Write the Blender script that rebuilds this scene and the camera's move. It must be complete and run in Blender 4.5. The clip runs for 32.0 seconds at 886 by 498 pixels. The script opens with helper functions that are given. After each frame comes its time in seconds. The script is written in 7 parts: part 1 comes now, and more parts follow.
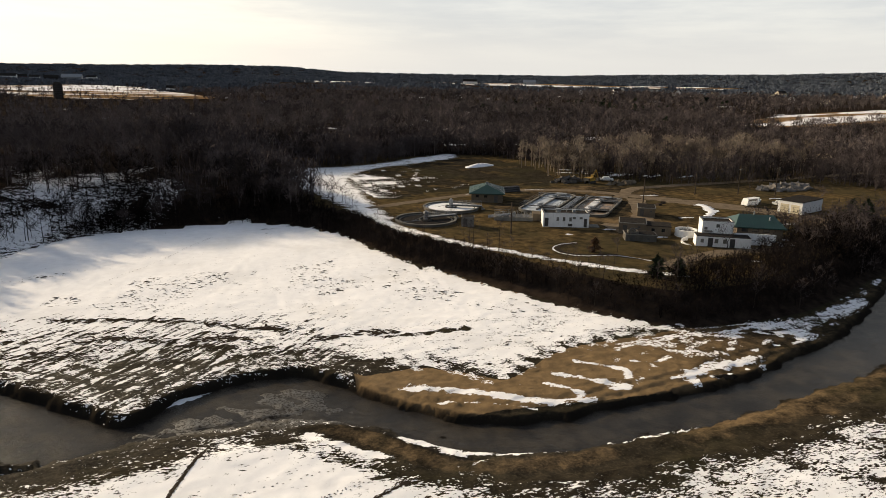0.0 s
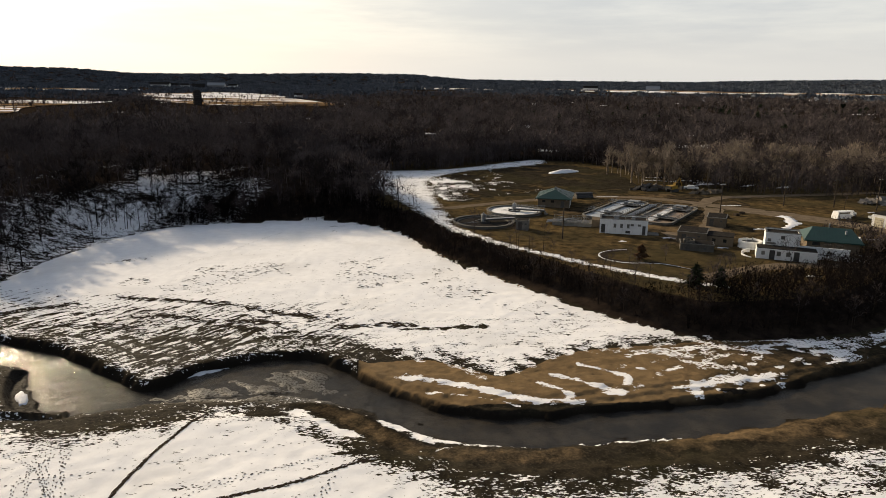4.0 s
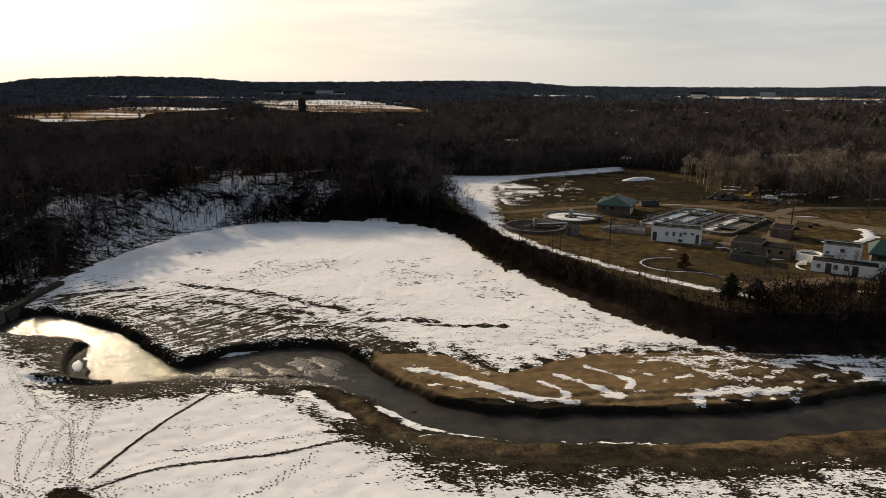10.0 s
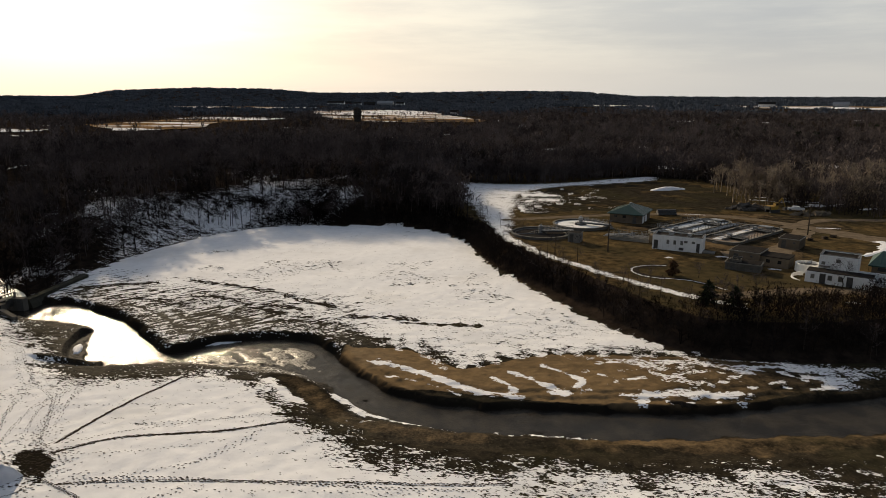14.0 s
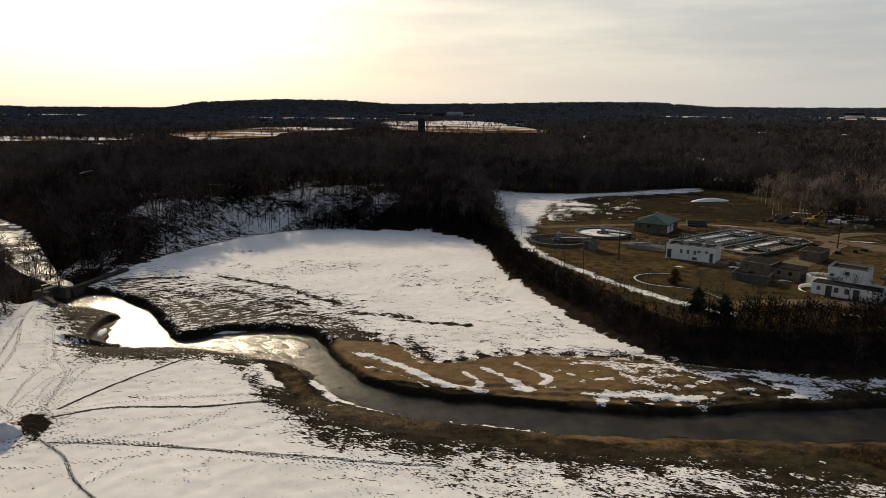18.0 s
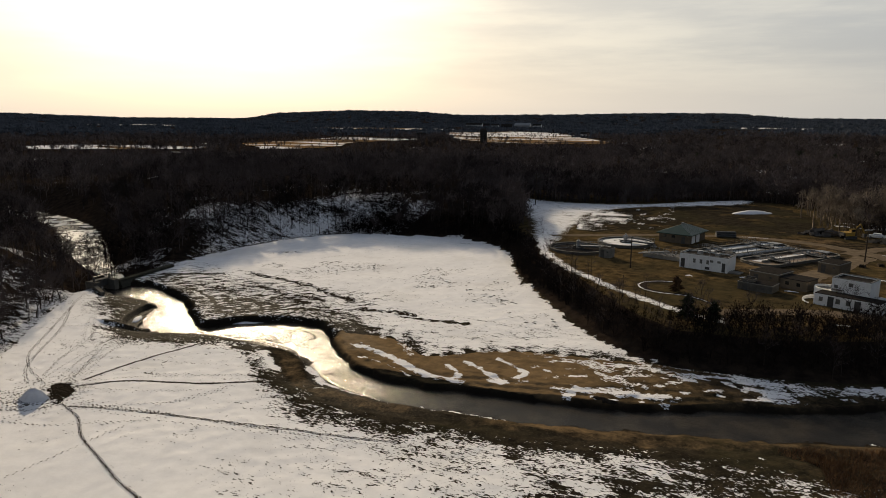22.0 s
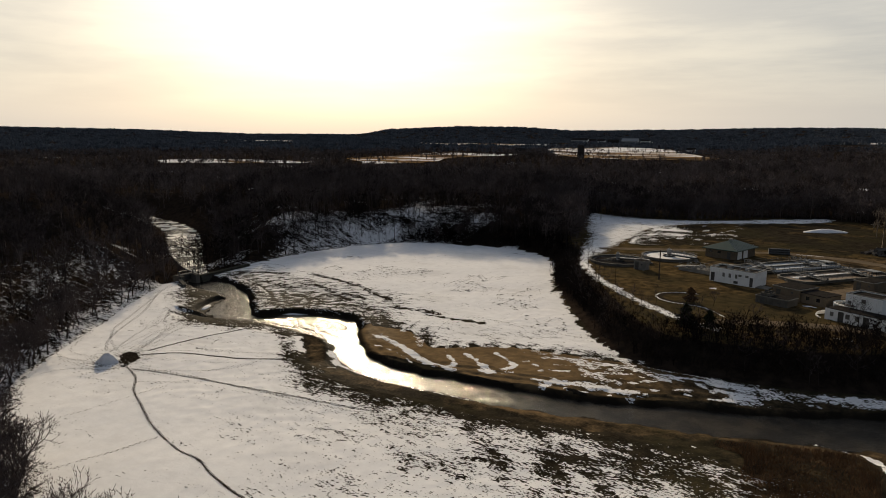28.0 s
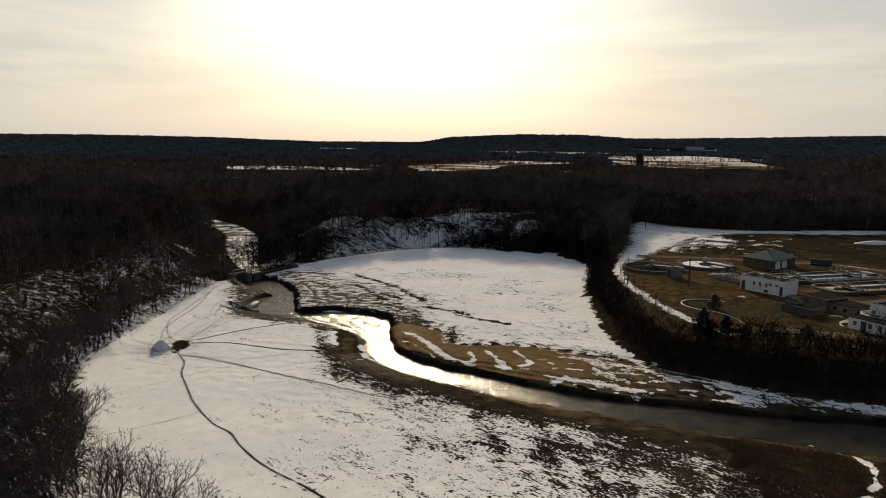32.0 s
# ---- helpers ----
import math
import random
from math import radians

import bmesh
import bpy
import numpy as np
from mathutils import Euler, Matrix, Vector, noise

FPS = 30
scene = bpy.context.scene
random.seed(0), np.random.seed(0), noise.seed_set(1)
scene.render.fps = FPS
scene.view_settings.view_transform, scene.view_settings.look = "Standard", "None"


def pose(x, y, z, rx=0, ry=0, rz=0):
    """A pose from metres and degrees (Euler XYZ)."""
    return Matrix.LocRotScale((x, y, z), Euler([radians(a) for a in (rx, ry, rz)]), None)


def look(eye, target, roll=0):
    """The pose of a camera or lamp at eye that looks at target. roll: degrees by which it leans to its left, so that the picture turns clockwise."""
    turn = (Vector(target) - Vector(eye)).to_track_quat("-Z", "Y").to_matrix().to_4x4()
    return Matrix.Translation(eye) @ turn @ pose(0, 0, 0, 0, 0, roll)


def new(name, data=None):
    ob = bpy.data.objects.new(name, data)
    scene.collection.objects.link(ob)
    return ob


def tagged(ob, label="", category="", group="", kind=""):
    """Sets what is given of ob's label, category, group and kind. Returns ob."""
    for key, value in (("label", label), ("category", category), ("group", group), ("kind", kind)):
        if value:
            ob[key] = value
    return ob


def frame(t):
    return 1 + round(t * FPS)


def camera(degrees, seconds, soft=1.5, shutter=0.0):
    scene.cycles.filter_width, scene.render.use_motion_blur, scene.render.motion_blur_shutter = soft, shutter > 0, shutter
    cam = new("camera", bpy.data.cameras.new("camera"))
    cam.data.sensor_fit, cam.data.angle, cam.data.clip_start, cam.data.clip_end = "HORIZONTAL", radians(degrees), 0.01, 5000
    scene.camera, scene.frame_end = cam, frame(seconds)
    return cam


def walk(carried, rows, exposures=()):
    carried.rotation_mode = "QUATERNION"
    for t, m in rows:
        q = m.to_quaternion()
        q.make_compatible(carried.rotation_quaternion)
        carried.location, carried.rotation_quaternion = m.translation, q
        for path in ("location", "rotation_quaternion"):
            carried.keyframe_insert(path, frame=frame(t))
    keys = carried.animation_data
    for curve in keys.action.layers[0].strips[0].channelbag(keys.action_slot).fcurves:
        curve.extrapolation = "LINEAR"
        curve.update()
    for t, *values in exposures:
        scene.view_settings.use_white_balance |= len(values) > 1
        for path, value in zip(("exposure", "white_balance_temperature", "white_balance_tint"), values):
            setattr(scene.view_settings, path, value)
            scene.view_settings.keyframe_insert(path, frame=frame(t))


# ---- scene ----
cam = camera(67.7, 32.0, soft=0.4)
PATH = [
    (0, (-17.759, 7.671, 37.824), (-17.253, 9.538, 37.323), 0.85),
    (1, (-14.054, 6.078, 37.921), (-13.637, 7.967, 37.422), 0.75),
    (2, (-11.06, 4.89, 37.944), (-10.718, 6.795, 37.445), 0.8),
    (3, (-7.084, 3.377, 37.631), (-6.836, 5.299, 37.140), 0.65),
    (6, (3.314, -0.954, 37.445), (3.303, 0.987, 36.964), 0.5),
    (7, (5.229, -1.509, 37.443), (5.156, 0.432, 36.968), 0.4),
    (8, (5.278, -1.477, 37.424), (5.173, 0.463, 36.952), 0.5),
    (9, (6.219, -1.649, 37.371), (6.095, 0.291, 36.9), 0.4),
    (10, (9.09, -2.198, 37.413), (8.939, -0.26, 36.945), 0.3),
    (11, (12.977, -3.05, 37.426), (12.785, -1.114, 36.963), 0.3),
    (12, (16.767, -3.694, 37.437), (16.527, -1.761, 36.98), 0.2),
    (13, (20.189, -4.626, 37.092), (19.9, -2.698, 36.648), 0.3),
    (14, (23.597, -5.12, 37.148), (23.259, -3.198, 36.708), 0.2),
    (17, (34.414, -6.619, 36.82), (33.916, -4.728, 36.403), 0.3),
    (18, (37.857, -7.279, 36.768), (37.307, -5.4, 36.359), 0.2),
    (19, (41.595, -8.405, 37.06), (40.991, -6.542, 36.656), -0.0),
    (20, (45.008, -8.562, 36.724), (44.355, -6.713, 36.329), 0.2),
    (21, (48.381, -9.007, 36.553), (47.679, -7.174, 36.167), 0.3),
    (23, (55.763, -11.043, 37.038), (54.96, -9.249, 36.667), 0.2),
    (24, (59.367, -11.434, 37.148), (58.511, -9.664, 36.785), 0.1),
    (27, (69.032, -13.202, 37.295), (68.039, -11.501, 36.950), 0.4),
    (28, (73.15, -14.066, 37.308), (72.104, -12.395, 36.973), 0.2),
    (29, (76.593, -14.956, 37.27), (75.502, -13.313, 36.943), 0.4),
    (30, (79.887, -15.705, 37.28), (78.749, -14.093, 36.960), 0.5),
    (32, (82.728, -16.451, 37.634), (81.529, -14.881, 37.321), 0.3),
]
EXPOSURES = [(0, 0.45), (3, 0.38), (6, 0.25), (9, 0.12), (14, 0.0), (19, -0.1), (24, -0.2), (32, -0.28)]
walk(cam, [(t, look(eye, target, roll)) for t, eye, target, roll in PATH], EXPOSURES)


# ---- sky and sun: a low hazy sun behind thin cirrus ----
SUN_AZ, SUN_EL = -40.0, 19.0     # degrees from +y towards +x, and above the horizon
sun_dir = Vector((math.sin(radians(SUN_AZ)) * math.cos(radians(SUN_EL)), math.cos(radians(SUN_AZ)) * math.cos(radians(SUN_EL)), math.sin(radians(SUN_EL))))
sun = new("sun", bpy.data.lights.new("sun", "SUN"))
sun.data.energy, sun.data.angle, sun.data.color = 5.0, radians(1.2), (1.0, 0.805, 0.55)
sun.matrix_world = look(sun_dir * 100, (0, 0, 0))


class Nodes:
    """A thin wrapper to write node trees in short lines."""

    def __init__(self, tree):
        self.t = tree
        tree.nodes.clear()

    def n(self, kind, out=0, ins=(), **props):
        node = self.t.nodes.new(kind)
        for k, v in props.items():
            setattr(node, k, v)
        for key, v in dict(ins).items():
            sock = node.inputs[key]
            if isinstance(v, bpy.types.NodeSocket):
                self.t.links.new(v, sock)
            else:
                sock.default_value = v
        return node.outputs[out]

    def math(self, op, a, b=0.0, clamp=False):
        return self.n("ShaderNodeMath", 0, {0: a, 1: b}, operation=op, use_clamp=clamp)

    def mix(self, f, a, b):
        node = self.t.nodes.new("ShaderNodeMix")
        node.data_type = "RGBA"
        for i, v in ((0, f), (6, a), (7, b)):
            if isinstance(v, bpy.types.NodeSocket):
                self.t.links.new(v, node.inputs[i])
            else:
                node.inputs[i].default_value = v if i == 0 else (*v, 1.0)[:4]
        return node.outputs[2]

    def ramp(self, f, lo, hi):
        return self.n("ShaderNodeMapRange", 0, {0: f, 1: lo, 2: hi, 3: 0.0, 4: 1.0}, interpolation_type="SMOOTHSTEP")

    def noise(self, vec, scale, detail=4.0, rough=0.55):
        return self.n("ShaderNodeTexNoise", 0, {"Vector": vec, "Scale": scale, "Detail": detail, "Roughness": rough})


def build_world():
    world = bpy.data.worlds.new("sky")
    world.use_nodes = True
    scene.world = world
    k = Nodes(world.node_tree)
    sky = k.n("ShaderNodeTexSky", sky_type="NISHITA", sun_disc=False, sun_elevation=radians(SUN_EL), sun_rotation=radians(SUN_AZ), dust_density=4.0, air_density=1.2, altitude=200.0)
    d = k.n("ShaderNodeTexCoord", 0)
    facing = k.n("ShaderNodeVectorMath", 1, {0: d, 1: tuple(sun_dir)}, operation="DOT_PRODUCT")
    sep = k.t.nodes.new("ShaderNodeSeparateXYZ")
    k.t.links.new(d, sep.inputs[0])
    up = sep.outputs[2]
    streak = k.n("ShaderNodeVectorMath", 0, {0: d, 1: (2.0, 2.0, 16.0)}, operation="MULTIPLY")
    wisps = k.ramp(k.noise(streak, 1.5, 6.0, 0.6), 0.34, 0.70)
    glow = k.ramp(facing, 0.5, 1.0)
    halo = k.ramp(facing, 0.90, 1.0)
    away = k.ramp(facing, -0.5, 0.05)
    veil = k.mix(away, (0.22, 0.25, 0.30), (0.67, 0.675, 0.668))
    veil = k.mix(glow, veil, (0.93, 0.885, 0.79))
    veil = k.mix(halo, veil, (1.45, 1.38, 1.20))
    thin = k.mix(wisps, (0.80, 0.815, 0.85), (1.07, 1.05, 1.01))
    veil = k.n("ShaderNodeMix", 2, {0: 1.0, 6: veil, 7: thin}, data_type="RGBA", blend_type="MULTIPLY")
    low = k.ramp(up, 0.0, 0.10)
    veil = k.mix(low, k.mix(glow, (0.70, 0.685, 0.65), (0.98, 0.90, 0.79)), veil)
    veil = k.mix(k.math("MULTIPLY", k.ramp(up, 0.30, 0.75), k.math("SUBTRACT", 1.0, k.math("MULTIPLY", halo, 0.6))), veil, (0.15, 0.175, 0.225))
    sky10 = k.n("ShaderNodeMix", 2, {0: 1.0, 6: sky, 7: (0.10, 0.10, 0.10, 1.0)}, data_type="RGBA", blend_type="MULTIPLY")
    col = k.mix(0.82, sky10, veil)
    bg = k.n("ShaderNodeBackground", 0, {"Color": col, "Strength": 1.0})
    out = k.t.nodes.new("ShaderNodeOutputWorld")
    k.t.links.new(bg, out.inputs[0])


build_world()


# ---- materials ----
def material(name):
    m = bpy.data.materials.new(name)
    m.use_nodes = True
    return m, Nodes(m.node_tree)


def finish(k, color, rough=0.8, metal=0.0, bump=None, strength=0.3, distance=0.05, extra=()):
    ins = {"Base Color": color, "Roughness": rough, "Metallic": metal, "Specular IOR Level": 0.5}
    ins.update(dict(extra))
    if bump is not None:
        ins["Normal"] = k.n("ShaderNodeBump", 0, {"Height": bump, "Strength": strength, "Distance": distance})
    shader = k.n("ShaderNodeBsdfPrincipled", 0, ins)
    out = k.t.nodes.new("ShaderNodeOutputMaterial")
    k.t.links.new(shader, out.inputs[0])


def simple(name, a, b, scale=1.0, rough=0.75, metal=0.0, bump=0.2, random_amount=0.25, stain=None):
    """Two tones at two scales of noise, some chance variation from object to object, and a fine relief."""
    m, k = material(name)
    p = k.n("ShaderNodeTexCoord", 3)
    big = k.noise(p, scale, 5.0, 0.6)
    fine = k.noise(p, scale * 9.0, 3.0, 0.6)
    col = k.mix(k.ramp(big, 0.3, 0.7), a, b)
    col = k.mix(k.math("MULTIPLY", fine, 0.35), col, tuple(c * 0.6 for c in a))
    if stain:
        streaks = k.n("ShaderNodeVectorMath", 0, {0: p, 1: (3.0, 3.0, 0.5)}, operation="MULTIPLY")
        col = k.mix(k.math("MULTIPLY", k.ramp(k.noise(streaks, 1.2, 4.0), 0.52, 0.75), 0.5), col, stain)
    rnd = k.n("ShaderNodeObjectInfo", 5)
    hsv = k.n("ShaderNodeHueSaturation", 0, {"Hue": 0.5, "Saturation": 1.0, "Value": k.math("ADD", k.math("MULTIPLY", rnd, random_amount), 1.0 - random_amount / 2), "Fac": 1.0, "Color": col})
    finish(k, hsv, rough, metal, fine, bump, 0.03, {"Specular IOR Level": 0.0 if rough > 0.8 else 0.06 if rough > 0.65 else 0.5})
    return m


def ground_material():
    m, k = material("thawing_ground")
    p = k.n("ShaderNodeTexCoord", 3)
    zone = k.n("ShaderNodeAttribute", 0, attribute_name="zone")
    zone2 = k.n("ShaderNodeAttribute", 0, attribute_name="zone_b")
    z1 = k.t.nodes.new("ShaderNodeSeparateColor")
    z2 = k.t.nodes.new("ShaderNodeSeparateColor")
    k.t.links.new(zone, z1.inputs[0])
    k.t.links.new(zone2, z2.inputs[0])
    snow_m, sand_m, straw_m = z1.outputs
    litter_m, wet_shade_m, fleck_m = z2.outputs
    n_big = k.noise(p, 0.06, 5.0, 0.6)
    n_mid = k.noise(p, 0.45, 6.0, 0.65)
    n_fine = k.noise(p, 3.0, 5.0, 0.7)
    n_grit = k.noise(p, 8.0, 3.0, 0.7)
    sheen_m = k.n("ShaderNodeAttribute", 3, attribute_name="zone_b")
    mud = k.mix(k.ramp(n_mid, 0.3, 0.7), (0.013, 0.011, 0.0085), (0.036, 0.030, 0.021))
    mud = k.mix(k.math("MULTIPLY", k.ramp(n_fine, 0.48, 0.72), 0.55), mud, (0.080, 0.066, 0.044))
    mud = k.mix(k.math("MULTIPLY", k.ramp(n_big, 0.45, 0.7), 0.4), mud, (0.040, 0.037, 0.018))
    sand = k.mix(k.ramp(n_mid, 0.3, 0.7), (0.140, 0.097, 0.052), (0.245, 0.166, 0.087))
    sand = k.mix(k.math("MULTIPLY", n_fine, 0.3), sand, (0.085, 0.060, 0.035))
    straw = k.mix(k.ramp(n_mid, 0.35, 0.65), (0.050, 0.035, 0.017), (0.138, 0.094, 0.043))
    straw = k.mix(k.math("MULTIPLY", k.ramp(n_fine, 0.4, 0.7), 0.5), straw, (0.052, 0.042, 0.020))
    straw = k.mix(k.math("MULTIPLY", k.ramp(n_big, 0.42, 0.62), 0.75), straw, (0.050, 0.042, 0.022))
    straw = k.mix(k.math("MULTIPLY", k.ramp(n_grit, 0.45, 0.7), 0.5), straw, (0.030, 0.023, 0.013))
    sand = k.mix(k.math("MULTIPLY", k.ramp(n_grit, 0.5, 0.75), 0.22), sand, (0.06, 0.042, 0.026))
    sand = k.mix(k.math("MULTIPLY", k.ramp(n_big, 0.46, 0.62), 0.35), sand, (0.10, 0.070, 0.040))
    # Leaf litter, its tone lowered for the shade under the brush.
    litter = k.mix(k.ramp(n_mid, 0.3, 0.7), (0.012, 0.0095, 0.008), (0.034, 0.025, 0.019))

    def edge(mask, amount, sharp):
        wob = k.math("MULTIPLY", k.math("SUBTRACT", n_mid, 0.5), amount)
        wob2 = k.math("MULTIPLY", k.math("SUBTRACT", n_fine, 0.5), amount * 0.7)
        v = k.math("ADD", k.math("ADD", mask, wob), wob2)
        return k.ramp(v, 0.5 - sharp, 0.5 + sharp)

    col = k.mix(edge(sand_m, 0.5, 0.25), mud, sand)
    col = k.mix(edge(straw_m, 0.6, 0.2), col, straw)
    col = k.mix(edge(litter_m, 0.6, 0.2), col, litter)
    # Darkens wet mud, and puts the shade of cut banks into the colour.
    col = k.mix(k.math("MULTIPLY", wet_shade_m, 0.95), col, (0.013, 0.011, 0.009))
    # half-melted slush, grey and olive
    slush_m = k.n("ShaderNodeAttribute", 2, attribute_name="slush")
    turned = k.n("ShaderNodeMapping", 0, {"Vector": p, "Rotation": (0, 0, -0.85)})
    flow = k.n("ShaderNodeMapping", 0, {"Vector": turned, "Scale": (0.22, 1.15, 1.0)})
    drawn = k.noise(flow, 1.0, 4.0, 0.6)
    slush_c = k.mix(k.ramp(n_fine, 0.35, 0.65), (0.07, 0.064, 0.046), (0.24, 0.235, 0.21))
    col = k.mix(k.math("MULTIPLY", k.math("MULTIPLY", slush_m, 0.5), k.ramp(k.math("ADD", k.math("MULTIPLY", drawn, 0.6), k.math("MULTIPLY", n_mid, 0.4)), 0.47, 0.60)), col, slush_c)
    # snow: broken up where the cover is thin
    stretch = k.n("ShaderNodeMapping", 0, {"Vector": p, "Rotation": (0, 0, -0.12), "Scale": (0.7, 1.5, 1.0)})
    s_mid = k.noise(stretch, 0.62, 3.0, 0.55)
    s_big = k.noise(stretch, 0.13, 3.0, 0.5)
    s_fine = k.noise(stretch, 2.6, 3.0, 0.62)
    brk = k.math("ADD", k.math("MULTIPLY", k.math("SUBTRACT", s_mid, 0.5), 0.85), k.math("MULTIPLY", k.math("SUBTRACT", s_fine, 0.5), 1.25))
    brk = k.math("ADD", brk, k.math("MULTIPLY", k.math("SUBTRACT", s_big, 0.5), 0.55))
    brk = k.math("ADD", brk, k.math("MULTIPLY", k.math("MULTIPLY", k.math("SUBTRACT", drawn, 0.5), 2.5), slush_m))
    cover = k.ramp(k.math("ADD", snow_m, k.math("MULTIPLY", brk, k.math("MULTIPLY", fleck_m, 1.55))), 0.485, 0.515)
    snow_c = k.mix(k.ramp(n_mid, 0.3, 0.75), (0.86, 0.86, 0.87), (0.78, 0.78, 0.79))
    snow_c = k.mix(k.math("MULTIPLY", k.ramp(n_big, 0.5, 0.75), 0.35), snow_c, (0.60, 0.585, 0.56))
    snow_c = k.mix(k.math("MULTIPLY", k.ramp(n_grit, 0.52, 0.78), 0.12), snow_c, (0.50, 0.48, 0.46))
    col = k.mix(cover, col, snow_c)
    rough = k.math("SUBTRACT", 0.95, k.math("MULTIPLY", wet_shade_m, 0.1))
    rough = k.math("SUBTRACT", rough, k.math("MULTIPLY", cover, 0.25))
    height = k.math("ADD", k.math("MULTIPLY", cover, 0.5), k.math("ADD", k.math("MULTIPLY", n_fine, 0.35), k.math("MULTIPLY", n_mid, 0.6)))
    height = k.math("ADD", height, k.math("MULTIPLY", n_grit, 0.12))
    grain = k.math("ADD", k.math("MULTIPLY", n_fine, 0.25), k.math("ADD", k.math("MULTIPLY", n_mid, 0.25), k.math("MULTIPLY", n_grit, 0.12)))
    height = k.math("SUBTRACT", height, k.math("MULTIPLY", cover, grain))
    bare = k.math("MULTIPLY", k.math("MULTIPLY", sheen_m, k.ramp(n_fine, 0.36, 0.56)), k.math("SUBTRACT", 1.0, cover))
    rough = k.math("SUBTRACT", rough, k.math("MULTIPLY", bare, 0.58))
    finish(k, col, rough, 0.0, height, 0.6, 0.26, {"Specular IOR Level": k.math("MULTIPLY", bare, 0.9)})
    return m


def water_material():
    m, k = material("river_water")
    p = k.n("ShaderNodeTexCoord", 3)
    w1 = k.n("ShaderNodeMapping", 0, {"Vector": p, "Rotation": (0, 0, 0.5), "Scale": (1.0, 1.9, 1.0)})
    ripples = k.math("ADD", k.noise(w1, 2.8, 4.0, 0.65), k.math("MULTIPLY", k.noise(p, 0.5, 3.0), 0.8))
    col = k.mix(k.ramp(k.noise(p, 0.3, 4.0), 0.35, 0.7), (0.016, 0.014, 0.012), (0.038, 0.032, 0.024))
    finish(k, col, 0.12, 0.0, ripples, 0.7, 0.10, {"IOR": 1.33, "Specular IOR Level": 0.16})
    return m


def stream_material():
    """Half-frozen running water: glossy leads between grey ice, paled to hold the reflected sky."""
    m, k = material("icy_skylit_stream")
    p = k.n("ShaderNodeTexCoord", 3)
    ice = k.ramp(k.noise(p, 0.16, 5.0, 0.6), 0.44, 0.58)
    # Pale tone is ice plus the sky's bright reflection, put into the colour.
    col = k.mix(ice, (0.05, 0.045, 0.038), (0.62, 0.62, 0.61))
    rough = k.math("ADD", k.math("MULTIPLY", ice, 0.35), 0.10)
    finish(k, col, rough, 0.0, k.noise(p, 1.4, 4.0, 0.65), 0.5, 0.12, {"IOR": 1.33, "Specular IOR Level": 0.5})
    return m


def twig_material(name, a, b):
    m, k = material(name)
    r = k.n("ShaderNodeNewGeometry", 8)
    p = k.n("ShaderNodeTexCoord", 3)
    col = k.mix(k.math("ADD", k.math("MULTIPLY", r, 0.55), 0.2), a, b)
    col = k.mix(k.ramp(k.noise(p, 0.035, 3.0), 0.42, 0.62), col, tuple(c * 0.55 for c in a))
    col = k.mix(k.math("MULTIPLY", k.ramp(k.noise(p, 0.14, 2.0), 0.50, 0.66), 0.65), col, tuple(c * 1.4 for c in b))
    finish(k, col, 0.95, extra={"Specular IOR Level": 0.0})
    return m


GROUND = ground_material()
WATER = water_material()
STREAM_WATER = stream_material()
TWIG = twig_material("grey_brown_twigs", (0.043, 0.036, 0.035), (0.106, 0.087, 0.084))
TWIG_PALE = twig_material("pale_twigs", (0.15, 0.12, 0.09), (0.28, 0.23, 0.18))
TWIG_BROWN = twig_material("brown_twigs", (0.060, 0.050, 0.048), (0.142, 0.117, 0.110))
# Twig tone lowered so the brush's shade and backlight sit in the colour.
BRUSH = twig_material("shaded_brush", (0.009, 0.0074, 0.0067), (0.025, 0.0198, 0.0175))
REED = twig_material("dry_reeds", (0.065, 0.038, 0.022), (0.175, 0.105, 0.056))
NEEDLE = twig_material("conifer_needles", (0.018, 0.024, 0.015), (0.042, 0.050, 0.030))
# Bluish tone paints the haze of distance into the base colour.
HAZED_WOODS = twig_material("far_woods", (0.078, 0.090, 0.110), (0.110, 0.122, 0.142))
# Near-black copy of the twigs: backlight on the near shore put into colour.
SILHOUETTE = twig_material("backlit_boughs", (0.008, 0.0063, 0.0056), (0.022, 0.017, 0.014))
BARK = simple("bark", (0.030, 0.024, 0.020), (0.060, 0.048, 0.039), 2.0, 0.95, bump=0.5)


